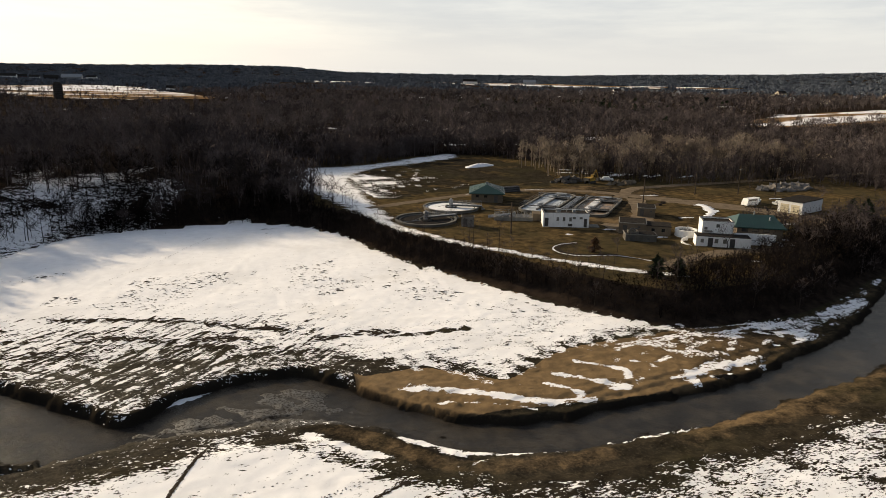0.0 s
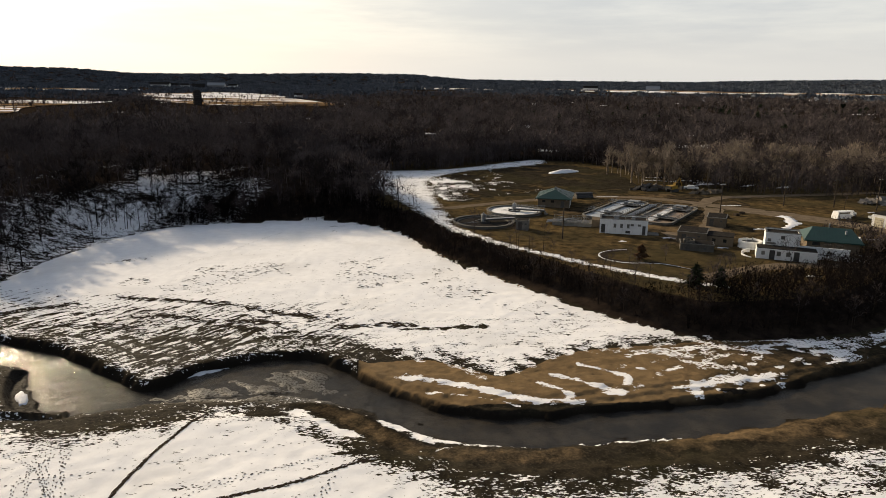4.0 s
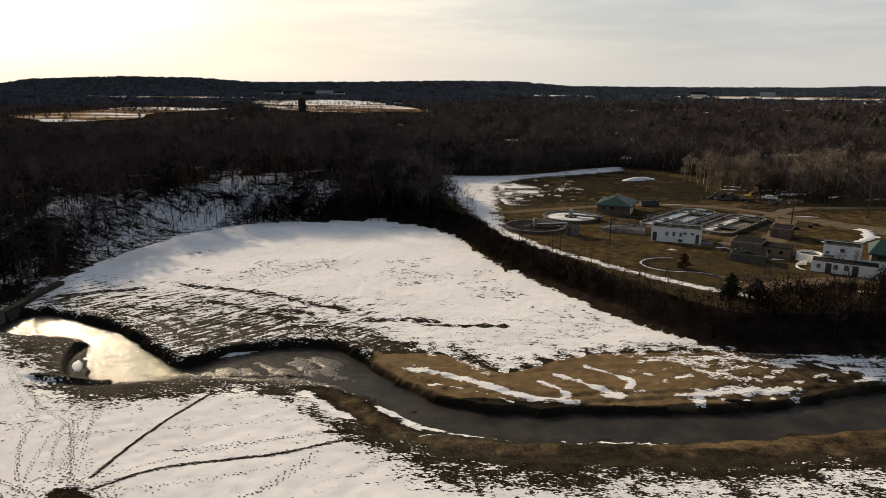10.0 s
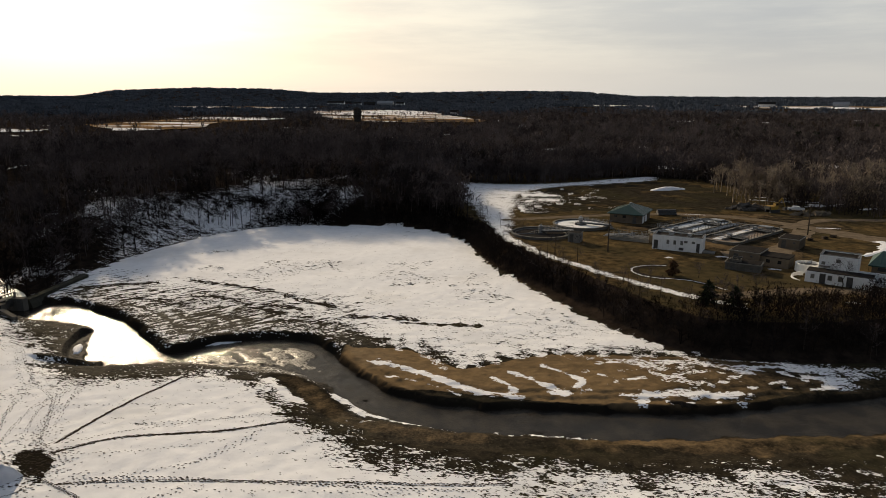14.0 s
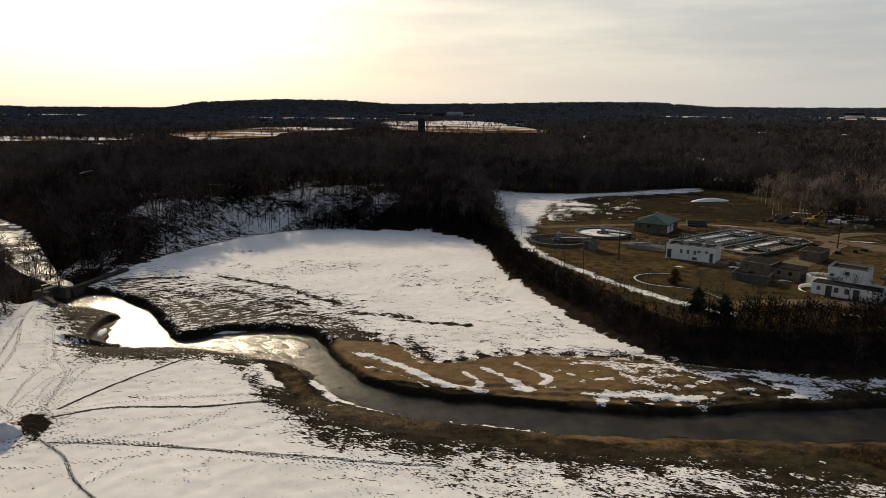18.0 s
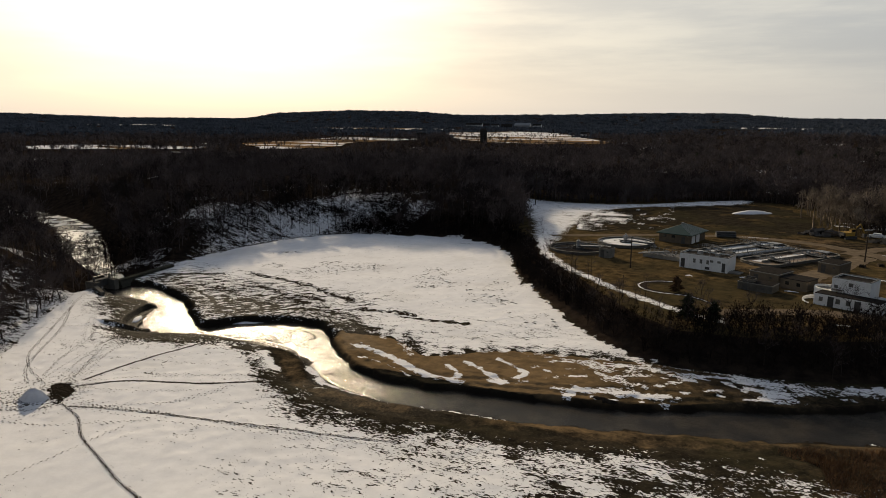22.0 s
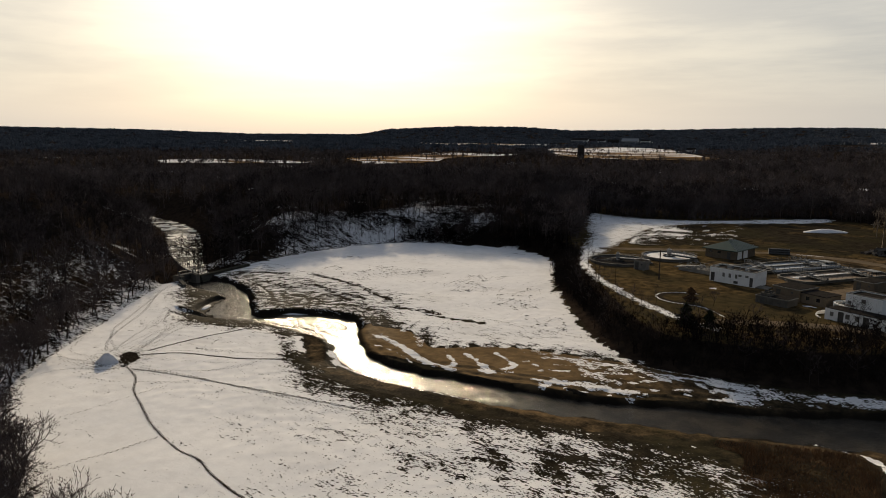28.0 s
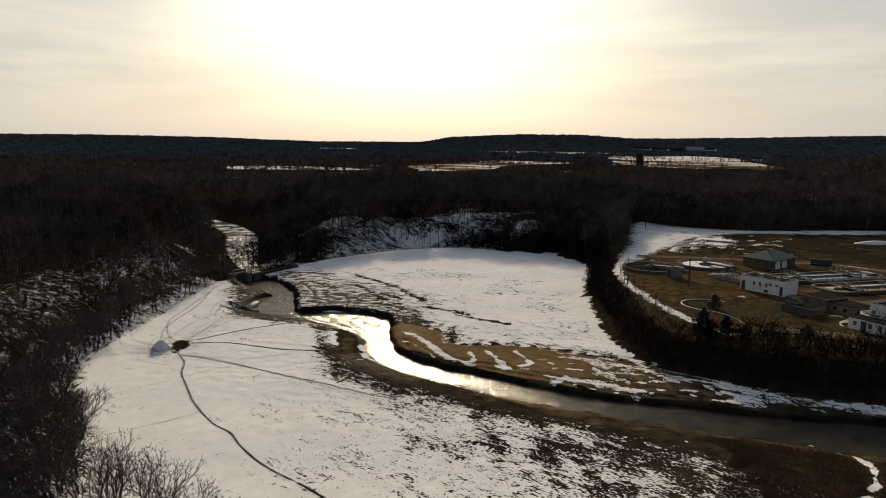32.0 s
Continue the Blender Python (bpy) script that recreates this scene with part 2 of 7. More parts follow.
# ---- mesh helpers ----
class Mesh:
    """Collects vertices and triangles or quads for one mesh."""

    def __init__(self):
        self.v, self.f, self.count = [], [], 0

    def add(self, verts, faces):
        verts = [tuple(p) for p in verts]
        self.v += verts
        self.f += [tuple(i + self.count for i in f) for f in faces]
        self.count += len(verts)
        return self

    def box(self, x0, x1, y0, y1, z0, z1):
        v = [(x0, y0, z0), (x1, y0, z0), (x1, y1, z0), (x0, y1, z0), (x0, y0, z1), (x1, y0, z1), (x1, y1, z1), (x0, y1, z1)]
        return self.add(v, [(3, 2, 1, 0), (4, 5, 6, 7), (0, 1, 5, 4), (1, 2, 6, 5), (2, 3, 7, 6), (3, 0, 4, 7)])

    def tube(self, p, q, r0, r1, n=6, caps=True):
        p, q = Vector(p), Vector(q)
        d = (q - p).normalized()
        a = d.orthogonal().normalized()
        b = d.cross(a)
        v = [p + (a * math.cos(2 * math.pi * i / n) + b * math.sin(2 * math.pi * i / n)) * r0 for i in range(n)]
        v += [q + (a * math.cos(2 * math.pi * i / n) + b * math.sin(2 * math.pi * i / n)) * r1 for i in range(n)]
        f = [(i, (i + 1) % n, n + (i + 1) % n, n + i) for i in range(n)]
        if caps:
            f += [tuple(range(n))[::-1], tuple(range(n, 2 * n))]
        return self.add(v, f)

    def prism(self, poly, z0, z1):
        n = len(poly)
        v = [(x, y, z0) for x, y in poly] + [(x, y, z1) for x, y in poly]
        f = [(i, (i + 1) % n, n + (i + 1) % n, n + i) for i in range(n)] + [tuple(range(n))[::-1], tuple(range(n, 2 * n))]
        return self.add(v, f)

    def ring(self, outer, inner, z0, z1):
        """A wall between two closed outlines with as many corners."""
        n = len(outer)
        v = [(x, y, z0) for x, y in outer] + [(x, y, z1) for x, y in outer] + [(x, y, z1) for x, y in inner] + [(x, y, z0) for x, y in inner]
        f = []
        for i in range(n):
            j = (i + 1) % n
            for a in range(4):
                b = (a + 1) % 4
                f.append((a * n + i, a * n + j, b * n + j, b * n + i))
        return self.add(v, f)

    def mesh(self, name):
        me = bpy.data.meshes.new(name)
        me.from_pydata(self.v, [], self.f)
        me.update()
        return me


def part(name, shape, mat, parent, label="", at=None):
    me = shape if isinstance(shape, bpy.types.Mesh) else shape.mesh(name)
    if mat and not me.materials:
        me.materials.append(mat)
    ob = new(name, me)
    ob.parent = parent
    if at is not None:
        ob.matrix_basis = at
    return tagged(ob, label=label)


def thing(name, m, label, category, group=""):
    ob = new(name)
    ob.empty_display_size = 0.3
    ob.matrix_basis = m
    return tagged(ob, label=label, category=category, group=group)


def raw_mesh(name, verts, tris, mat, label="", category="", kind="stuff"):
    """A large joined mesh straight from arrays."""
    verts, tris = np.asarray(verts, np.float32), np.asarray(tris, np.int32)
    me = bpy.data.meshes.new(name)
    me.vertices.add(len(verts))
    me.vertices.foreach_set("co", verts.ravel())
    me.loops.add(tris.size)
    me.loops.foreach_set("vertex_index", tris.ravel())
    me.polygons.add(len(tris))
    w = tris.shape[1]
    me.polygons.foreach_set("loop_start", np.arange(0, tris.size, w, dtype=np.int32))
    me.update(calc_edges=True)
    me.materials.append(mat)
    return tagged(new(name, me), label=label, category=category, kind=kind)


# ---- the plan: short control lines, in metres ----
def smooth_line(points, closed=False, step=6):
    """A Catmull-Rom curve through the control points."""
    p = np.array(points, float)
    n = len(p)
    out = []
    for i in range(n if closed else n - 1):
        a, b, c, d = (p[(i + o) % n] if closed else p[min(max(i + o, 0), n - 1)] for o in (-1, 0, 1, 2))
        for s in np.arange(step) / step:
            out.append(0.5 * (2 * b + (c - a) * s + (2 * a - 5 * b + 4 * c - d) * s * s + (3 * b - a - 3 * c + d) * s ** 3))
    if not closed:
        out.append(p[-1])
    return np.array(out)


def line_distance(x, y, line, closed=False):
    best = np.full(x.shape, 1e9)
    pts = np.vstack([line, line[:1]]) if closed else line
    for (ax, ay), (bx, by) in zip(pts[:-1], pts[1:]):
        dx, dy = bx - ax, by - ay
        t = np.clip(((x - ax) * dx + (y - ay) * dy) / max(dx * dx + dy * dy, 1e-9), 0, 1)
        best = np.minimum(best, (x - ax - t * dx) ** 2 + (y - ay - t * dy) ** 2)
    return np.sqrt(best)


def inside(x, y, poly):
    r = np.zeros(x.shape, bool)
    n = len(poly)
    for i in range(n):
        (ax, ay), (bx, by) = poly[i], poly[(i + 1) % n]
        if ay != by:
            r ^= ((ay > y) != (by > y)) & (x < (bx - ax) * (y - ay) / (by - ay) + ax)
    return r


def signed(x, y, poly):
    """Distance to a closed outline, negative inside."""
    d = line_distance(x, y, poly, True)
    return np.where(inside(x, y, poly), -d, d)


def step(a, b, v):
    t = np.clip((v - a) / (b - a), 0, 1)
    return t * t * (3 - 2 * t)


NORTH_BANK = [(-68, 101.5), (-61, 99), (-54, 95.9), (-46.5, 91), (-42.5, 87.3), (-39, 84.6), (-36.3, 82), (-33.8, 82.2), (-31.8, 84.4), (-29.5, 86.8), (-24.3, 89.6), (-18, 91), (-13.3, 89.6), (-9, 85.5),
              (-6.5, 82.2), (-2.6, 78.3), (1.2, 75.2), (5, 73.2), (9, 71.9), (16, 71.9), (24, 73.1), (32, 73.8), (40, 75.1), (47, 77), (55, 80.3), (66, 84), (80, 92), (105, 108), (150, 135)]
SOUTH_BANK = [(150, 118), (105, 93), (80, 81), (63, 75), (52, 72.6), (42, 70), (32, 68), (22, 67), (15, 66.8), (9, 67.1), (4, 68.3), (0.5, 70), (-2.5, 72.8), (-5.5, 75.5), (-10, 78.6), (-17, 80.5),
              (-23, 80), (-30, 79.5), (-36.5, 78.6), (-41, 77.2), (-45.5, 77.2), (-47.3, 79.8), (-50.3, 84.8), (-52.8, 88.8), (-56, 90.9), (-61.5, 90.8), (-67, 91.5), (-74, 94.5), (-76, 99)]
RECESS = smooth_line([(-44.0, 76.0), (-47.3, 75.9), (-50.6, 79.8), (-52.6, 84.0), (-53.6, 87.4), (-52.2, 88.6), (-49.3, 84.8), (-46.4, 79.6)], True, 4)
SHOAL = smooth_line([(-33, 79.5), (-27, 82.5), (-22, 85.3), (-17, 86.8), (-13, 85.6), (-11, 81.8), (-8.8, 78.6), (-12, 77.0), (-18, 77.5), (-25, 78.5)], True, 4)
SPIT = smooth_line([(-15.5, 76.6), (-11, 76.2), (-7.2, 73.8), (-4.2, 70.6), (-1.6, 67.4), (-3.2, 65.3), (-8, 68.8), (-12, 72.6)], True, 4)
WEDGE = smooth_line([(-6.6, 75.2), (-4.4, 72.0), (-2.2, 69.2), (1.2, 65.9), (5.0, 66.6), (1.6, 69.6), (-2.6, 73.6)], True, 4)
RIVER = np.vstack([smooth_line(NORTH_BANK, step=4), smooth_line(SOUTH_BANK, step=4)])
FIELD_EDGE = [(-75, 107), (-77, 118), (-78, 130), (-76, 145), (-69, 167), (-57, 179), (-40, 183), (-24, 185), (-13, 181), (-3, 171), (2, 159), (10, 140), (18, 127), (26, 114),
              (35, 100.5), (44, 93), (54, 92), (70, 94), (90, 103), (120, 118), (170, 145)]
NEAR_EDGE = [(170, 60), (130, 20), (90, -30), (40, -30), (18, 6), (2, 18), (-10, 22), (-24, 28), (-37, 37), (-46, 48), (-53, 58), (-66, 74), (-77, 92)]
POND = np.vstack([smooth_line(FIELD_EDGE, step=3), smooth_line(NEAR_EDGE, step=3)])
STREAM = smooth_line([(-77, 100), (-88, 110), (-105, 119), (-138, 141), (-168, 162), (-200, 176), (-260, 190)], step=4)
PLANT_LINE = np.array([(-24, 258), (17, 264), (62, 304), (88, 272), (96, 218), (172, 195), (165, 150), (30, 125), (8, 172)])
RIDGE_AZ = [-90, -65, -56, -48, -38.3, -36, -30, -24.5, -20.6, -12, -4, 1.5, 5.6, 15, 24, 30, 40, 48, 90]
RIDGE_EL = [0.5, 0.57, 0.45, 0.15, 0.14, 0.60, 0.85, 0.80, 0.50, 0.57, 0.72, 0.66, 0.30, 0.25, 0.25, 0.42, 0.55, 0.8, 0.8]


def lattice(x, y, size, seed):
    """Smooth noise from 0 to 1 with cells of the given size."""
    u, v = x / size, y / size
    i, j = np.floor(u), np.floor(v)
    a, b = u - i, v - j
    a, b = a * a * (3 - 2 * a), b * b * (3 - 2 * b)

    def at(p, q):
        h = np.sin(p * 127.1 + q * 311.7 + seed * 74.7) * 43758.5453
        return h - np.floor(h)

    return (at(i, j) * (1 - a) + at(i + 1, j) * a) * (1 - b) + (at(i, j + 1) * (1 - a) + at(i + 1, j + 1) * a) * b


def height(x, y):
    """The lie of the land."""
    x, y = np.asarray(x, float), np.asarray(y, float)
    shape = x.shape
    x, y = x.ravel(), y.ravel()
    r = np.hypot(x - 30, y + 5)
    az = np.degrees(np.arctan2(x - 30, y + 5))
    z = np.zeros(x.shape)
    near = r < 700
    d = np.full(x.shape, 400.0)
    d[near] = signed(x[near], y[near], POND)
    out = np.clip(d, 0, None)
    north = step(80, 104, y)
    left = step(-12, -58, x)
    bank = 3.9 * step(0, 9, out) * north * (1 - left)
    hill = (9.5 * step(0, 30, out) + 6 * step(25, 120, out)) * north * left * step(430, 250, r)
    south = 5.0 * step(0, 40, out) * (1 - north)
    south[az > 75] *= 0.2
    z += np.where(out > 0, bank + hill + south, 0)
    roll = np.sin(x / 91 + 1.3) * np.cos(y / 77) * 1.6 + np.sin(x / 37 + y / 53) * 0.6
    z += roll * step(280, 480, r)
    z += np.interp(r, [350, 750, 1500, 2000], [0, 10, 22, 26])
    crest = 37 + 3000 * np.tan(np.radians(np.interp(az, RIDGE_AZ, RIDGE_EL)))
    z = z + (crest - z) * step(1900, 3000, r)
    # the stream below the dam
    low = (x < -60) & (r < 400)
    if low.any():
        ds = line_distance(x[low], y[low], STREAM)
        cut = -3.4 + np.clip(ds - 6, 0, None) * 0.5
        z[low] = np.where(x[low] < -74.5, np.minimum(z[low], cut), z[low])
    # the river bed
    box = (x > -80) & (x < 155) & (y > 60) & (y < 140)
    if box.any():
        w = signed(x[box], y[box], RIVER)
        lift = np.sin(x[box] * 0.9) * 0.15 + np.sin(y[box] * 1.3) * 0.12 + 0.9 * (lattice(x[box], y[box], 2.2, 3) - 0.5) + 0.5 * (lattice(x[box], y[box], 0.9, 4) - 0.5)
        dn = line_distance(x[box], y[box], smooth_line(NORTH_BANK, step=4))
        ds = line_distance(x[box], y[box], smooth_line(SOUTH_BANK, step=4))
        steep = np.where(dn < ds, 0.45, np.where((x[box] < -42) & (y[box] > 75), 1.1, 5.5))
        run = np.clip(w + lift, 0, None) / steep
        zz = -1.15 + 0.62 * step(0.0, 0.55, run) + 0.53 * step(0.9, 1.6, run) + np.clip(w, -1.5, 0) * 0.5
        xb, yb = x[box], y[box]
        riffle = 0.16 * np.sin(xb * 0.75 + 1.4 * np.sin(yb * 0.9)) * np.sin(yb * 1.6 + xb * 0.35) + 0.07 * np.sin(xb * 2.9 + yb * 1.7)
        shoal = (w < 0) & (xb < 6) & (xb > -46)
        zz = np.where(shoal, np.maximum(zz, -1.22 + 0.5 * riffle - 0.14 * step(0.5, 5.0, ds)), zz)
        gravel = signed(xb, yb, SHOAL)
        flat = -1.25 + 0.07 * lattice(xb, yb, 0.7, 55) + 0.30 * lattice(0.22 * (0.8 * xb - 0.6 * yb), 0.6 * xb + 0.8 * yb, 1.0, 56) - 0.06 * step(-1.5, 0.6, gravel)
        zz = np.where((gravel < 0.6) & (w < 1.2), np.where(w > 0, np.minimum(zz, flat + 0.1), np.maximum(zz, flat)), zz)
        # low ledges left by the falling water
        sway = 1.8 * (lattice(xb, yb, 4.0, 51) - 0.5) + 0.8 * (lattice(xb, yb, 1.3, 52) - 0.5)
        bar = (w > 0) & (dn < ds) & (xb > -8)
        zz = zz - np.where(bar, 0.20 * (1 - step(1.9, 2.5, dn + sway)) + 0.15 * (1 - step(4.0, 4.7, dn + 1.4 * sway)), 0) - np.where((w > 0) & (ds < dn), 0.10 * (1 - step(2.4, 3.0, ds + sway)), 0)
        bed_part = (w < 1.0) | (d[box] < 0)
        tongue = signed(xb, yb, SPIT)
        zz = np.where(w > -0.3, np.maximum(zz, -1.25 + 0.85 * step(0.3, -0.5, tongue + 0.4 * (lattice(xb, yb, 0.8, 57) - 0.5))), zz)
        wedge = signed(xb, yb, WEDGE)
        zz = np.where(wedge < 0.25, np.minimum(zz, -1.12 + 0.30 * lattice(xb, yb, 0.8, 58)), zz)
        notch = signed(xb, yb, RECESS)
        zz = np.minimum(zz, 0.02 - 0.98 * step(0.3, -0.3, notch))
        z[box] = np.where(bed_part, np.minimum(z[box], zz), z[box])
    # soft unevenness of the pond bed
    bed = (d < 0)
    z[bed] += 0.10 * np.sin(x[bed] * 0.21 + 0.4 * np.sin(y[bed] * 0.17)) * np.sin(y[bed] * 0.27)
    z[bed] += 0.10 * (lattice(x[bed], y[bed], 1.3, 9) - 0.5)
    return z.reshape(shape)


def spread(lo, hi, fine, far_lo, far_hi, ratio, back=0.0):
    core = list(np.arange(lo, hi + fine / 2, fine))
    s, v, up = fine, core[-1], []
    while v < far_hi:
        s *= ratio
        v += s
        up.append(v)
    s, v, down = fine, core[0], []
    while v > far_lo:
        s *= back or ratio
        v -= s
        down.append(v)
    return np.array(down[::-1] + core + up)


def stroke(x, y, points, width):
    """Cover along a line, ragged and uneven in width."""
    gap = line_distance(x, y, smooth_line(points, step=5)) + 0.9 * (lattice(x, y, 1.6, 31) - 0.5) + 0.5 * (lattice(x, y, 0.7, 32) - 0.5)
    return 0.92 * (1 - step(width * 0.2, width * 1.35, gap))


def build_ground():
    xs = spread(-78, 80, 0.36, -4700, 4700, 1.075)
    ys = spread(44, 106, 0.30, -4700, 4700, 1.031, 1.08)
    X, Y = np.meshgrid(xs, ys)
    x, y = X.ravel(), Y.ravel()
    z = height(x, y)
    nx, ny = len(xs), len(ys)
    i = (np.arange(ny - 1)[:, None] * nx + np.arange(nx - 1)[None, :]).ravel()
    quads = np.stack([i, i + 1, i + nx + 1, i + nx], 1)
    ob = raw_mesh("ground", np.stack([x, y, z], 1), quads, GROUND, "thawing valley floor of snow, mud, sand and dry grass", "ground", "structure")
    # what covers the ground where
    n = len(x)
    snow, sand, straw, litter, wet_shade, fleck = (np.zeros(n) for _ in range(6))
    fleck[:] = 1.0
    r = np.hypot(x - 30, y + 5)
    near = r < 420
    nx_, ny_ = x[near], y[near]
    d = np.full(n, 999.0)
    d[near] = signed(nx_, ny_, POND)
    w = np.full(n, 999.0)
    w[near] = signed(nx_, ny_, RIVER)
    dn = np.full(n, 999.0)
    dn[near] = line_distance(nx_, ny_, smooth_line(NORTH_BANK, step=3))
    ds = np.full(n, 999.0)
    ds[near] = line_distance(nx_, ny_, smooth_line(SOUTH_BANK, step=3))
    litter += step(-0.5, 1.5, d)
    field_line = (smooth_line([(-74, 106), (-66, 104), (-52, 99), (-43, 94), (-38, 90), (-33, 91), (-27, 94), (-15, 96), (-8, 88), (-5, 87), (2, 87.5), (8, 83.5), (11, 81.5), (16, 84.5),
                                      (22, 88.5), (30, 90.5), (44, 93), (36, 100), (26, 114), (10, 140), (2, 159), (-3, 171), (-24, 186), (-57, 180), (-69, 168), (-78, 140)], True, 4))
    sd = np.full(n, 99.0)
    sd[near] = signed(nx_, ny_, field_line)
    field = sd < 0
    thick = 0.645 + 0.085 * step(95, 114, y) + 0.09 * step(138, 168, y) - 0.19 * step(-12, -36, x) * step(122, 100, y)
    thick += 0.07 * step(-34, -62, x) * step(116, 132, y)
    for pts, wd in ((((-52, 117), (-43, 116), (-36, 114), (-26, 111), (-15, 105)), 1.6), (((-71, 108), (-65, 111), (-58, 115)), 1.6), (((-33, 101), (-28, 105), (-20, 103), (-9, 100), (3, 99.5), (12, 100)), 1.3), (((-46, 108), (-36, 106), (-24, 100)), 1.4)):
        thick -= 0.42 * stroke(x, y, pts, wd * 0.6) * step(0.25, 0.6, lattice(x, y, 3.4, 35))
    south_line = smooth_line([(-66, 104), (-52, 99), (-43, 94), (-38, 90), (-33, 91), (-27, 94), (-15, 96), (-8, 88), (2, 87.5), (8, 83.5), (11, 81.5), (16, 84.5), (22, 88.5), (30, 90.5), (44, 93)], step=4)
    rim = np.full(n, 99.0)
    rim[near] = line_distance(nx_, ny_, south_line)
    thick -= 0.13 * step(5.5, 0.5, rim) * step(-12, 0, x) * (0.75 + 0.7 * np.sin(x * 1.3 + 2.2 * np.sin(x * 0.41) + y * 0.5))
    thick -= 0.06 * step(9, 1, rim) * step(0, -12, x)
    fan = np.full(n, 99.0)
    fan[near] = signed(nx_, ny_, smooth_line([(-47, 96), (-42, 88), (-36, 83), (-29, 86), (-24, 91), (-28, 96), (-36, 99)], True, 4))
    thick -= 0.25 * step(2.5, -2.5, fan) * (0.7 + 0.6 * np.sin(0.9 * x + 1.7 * y + 1.5 * np.sin(0.6 * x)))
    thick -= 0.42 * step(4.2, 1.2, dn + 1.6 * (lattice(x, y, 2.5, 12) - 0.5)) * step(4, -6, x)
    thick -= 0.30 * step(10.0, 4.0, dn + 4.0 * (lattice(x, y, 3.0, 13) - 0.5)) * step(-30, -24, x) * step(6, 0, x)
    comb = np.sin(1.75 * x + 0.9 * y + 1.2 * np.sin(0.5 * x)) * step(9, 1.5, rim) * step(-14, -6, x) * step(30, 20, x)
    thick -= 0.10 * np.clip(comb, 0, 1)
    lie = step(1.2, -0.6, sd + 1.2 * comb + 2.6 * (lattice(x, y, 2.4, 33) - 0.5) + 1.6 * (lattice(x, y, 0.9, 34) - 0.5))
    snow = np.clip(thick, 0, 1) * lie
    north_rest = (d < 0) & ~field & (y > 74) & (w > 0) & (dn < ds)
    bar = north_rest & (x > -8)
    # Sand thins eastward: the bank brush's shade, put into the ground colour.
    sand = np.where(bar, 0.95 - 0.48 * step(26, 44, x) - 0.14 * step(48, 60, x), sand)
    blot = 0.62 * lattice(0.75 * x + 0.35 * y, 1.5 * y - 0.5 * x, 3.1, 92) + 0.38 * lattice(x, 1.4 * y, 1.3, 93)
    scraps = 0.57 * step(0.46, 0.62, blot + 0.10 * np.sin(x * 0.33) * np.sin(y * 0.6 + x * 0.2)) * step(23, 33, x + 4 * (lattice(x, y, 3.0, 94) - 0.5)) * step(1.0, 2.4, dn)
    snow = np.where(bar & (sd > 1.2), np.maximum(snow, scraps), snow)
    snow = np.where(north_rest & (x < -8), np.maximum(snow, 0.42), snow)
    for pts, wd in ((((49, 92), (53, 90), (58, 86)), 0.35), (((57, 90.5), (64, 90.5), (72, 92), (86, 98)), 2.2), (((78, 75), (79, 70), (80, 64), (79, 56)), 0.8), (((-3, 82.5), (2, 81.0), (7, 78.6)), 1.0), (((7.5, 78.2), (12, 75.8), (16, 74.8), (20, 74.2)), 0.9), (((1, 77.9), (7, 76.0), (12, 73.6)), 0.25), (((15.5, 79.5), (17.5, 78), (19, 75.8)), 0.6), (((18, 81.6), (20, 80.4), (22, 79.3), (26, 76.4), (24, 76.2)), 0.6),
                    (((22.5, 84.5), (26, 82.5), (28, 80.5), (27, 78.8)), 0.75), (((35.2, 75.8), (35.6, 77.4), (38, 78.3), (42, 79.2), (48, 80.2)), 1.1), (((38.5, 76.3), (43, 77.2), (49, 78.4)), 0.3),
                    (((29.5, 87), (33, 88.3), (37, 88)), 0.5), (((30, 83), (34, 82.3), (36, 83.5)), 0.55), (((37, 86.8), (39, 84), (43, 81.5)), 0.7), (((41, 90), (43.5, 88.2)), 0.55), (((45, 87.6), (47, 86.8)), 0.5), (((48, 89.4), (53, 88.6)), 0.6),
                    (((50, 82.3), (53, 84), (55, 85.4)), 0.55), (((46, 84.5), (49, 84.8)), 0.45), (((33, 85.5), (36, 86)), 0.4), (((43, 82.6), (45, 82)), 0.35), (((58.5, 87.5), (63, 87.8), (70, 90)), 1.2), (((60, 91), (66, 90.5)), 0.9)):
        snow = np.maximum(snow, stroke(x, y, pts, wd) * np.where(near, 1, 0) * (0.66 if wd > 2 else 0.63 if pts[0][0] > 28 and pts[0][1] > 80.5 else 0.88))
    # south shore
    shore = (d < 0) & (w > 0) & (ds < dn)
    edge_line = smooth_line([(-80, 93), (-74, 91), (-67, 86.5), (-58, 81), (-50, 74.8), (-44, 70.2), (-39, 68), (-33, 69.3), (-28.5, 71), (-25, 74), (-21, 74.4), (-14, 72.5), (-10, 68.8), (-6.7, 64), (-4, 60.8), (1, 58), (4, 56.2), (8, 55.7), (13, 56.2), (20, 57), (27, 59.5), (34, 62.5), (43, 65.5), (50, 67), (56, 67.8), (63, 67)], step=4)
    de = np.full(n, 999.0)
    de[near] = line_distance(nx_, ny_, edge_line)
    yedge = np.interp(x, edge_line[:, 0], edge_line[:, 1])
    below = yedge - y
    right = step(2, 30, x)
    cover = 0.16 + (0.74 - 0.20 * right) * step(-4.5 + 1.5 * right, 5.5 + 2 * right, below) + (0.2 - 0.12 * right) * step(9, 28, below)
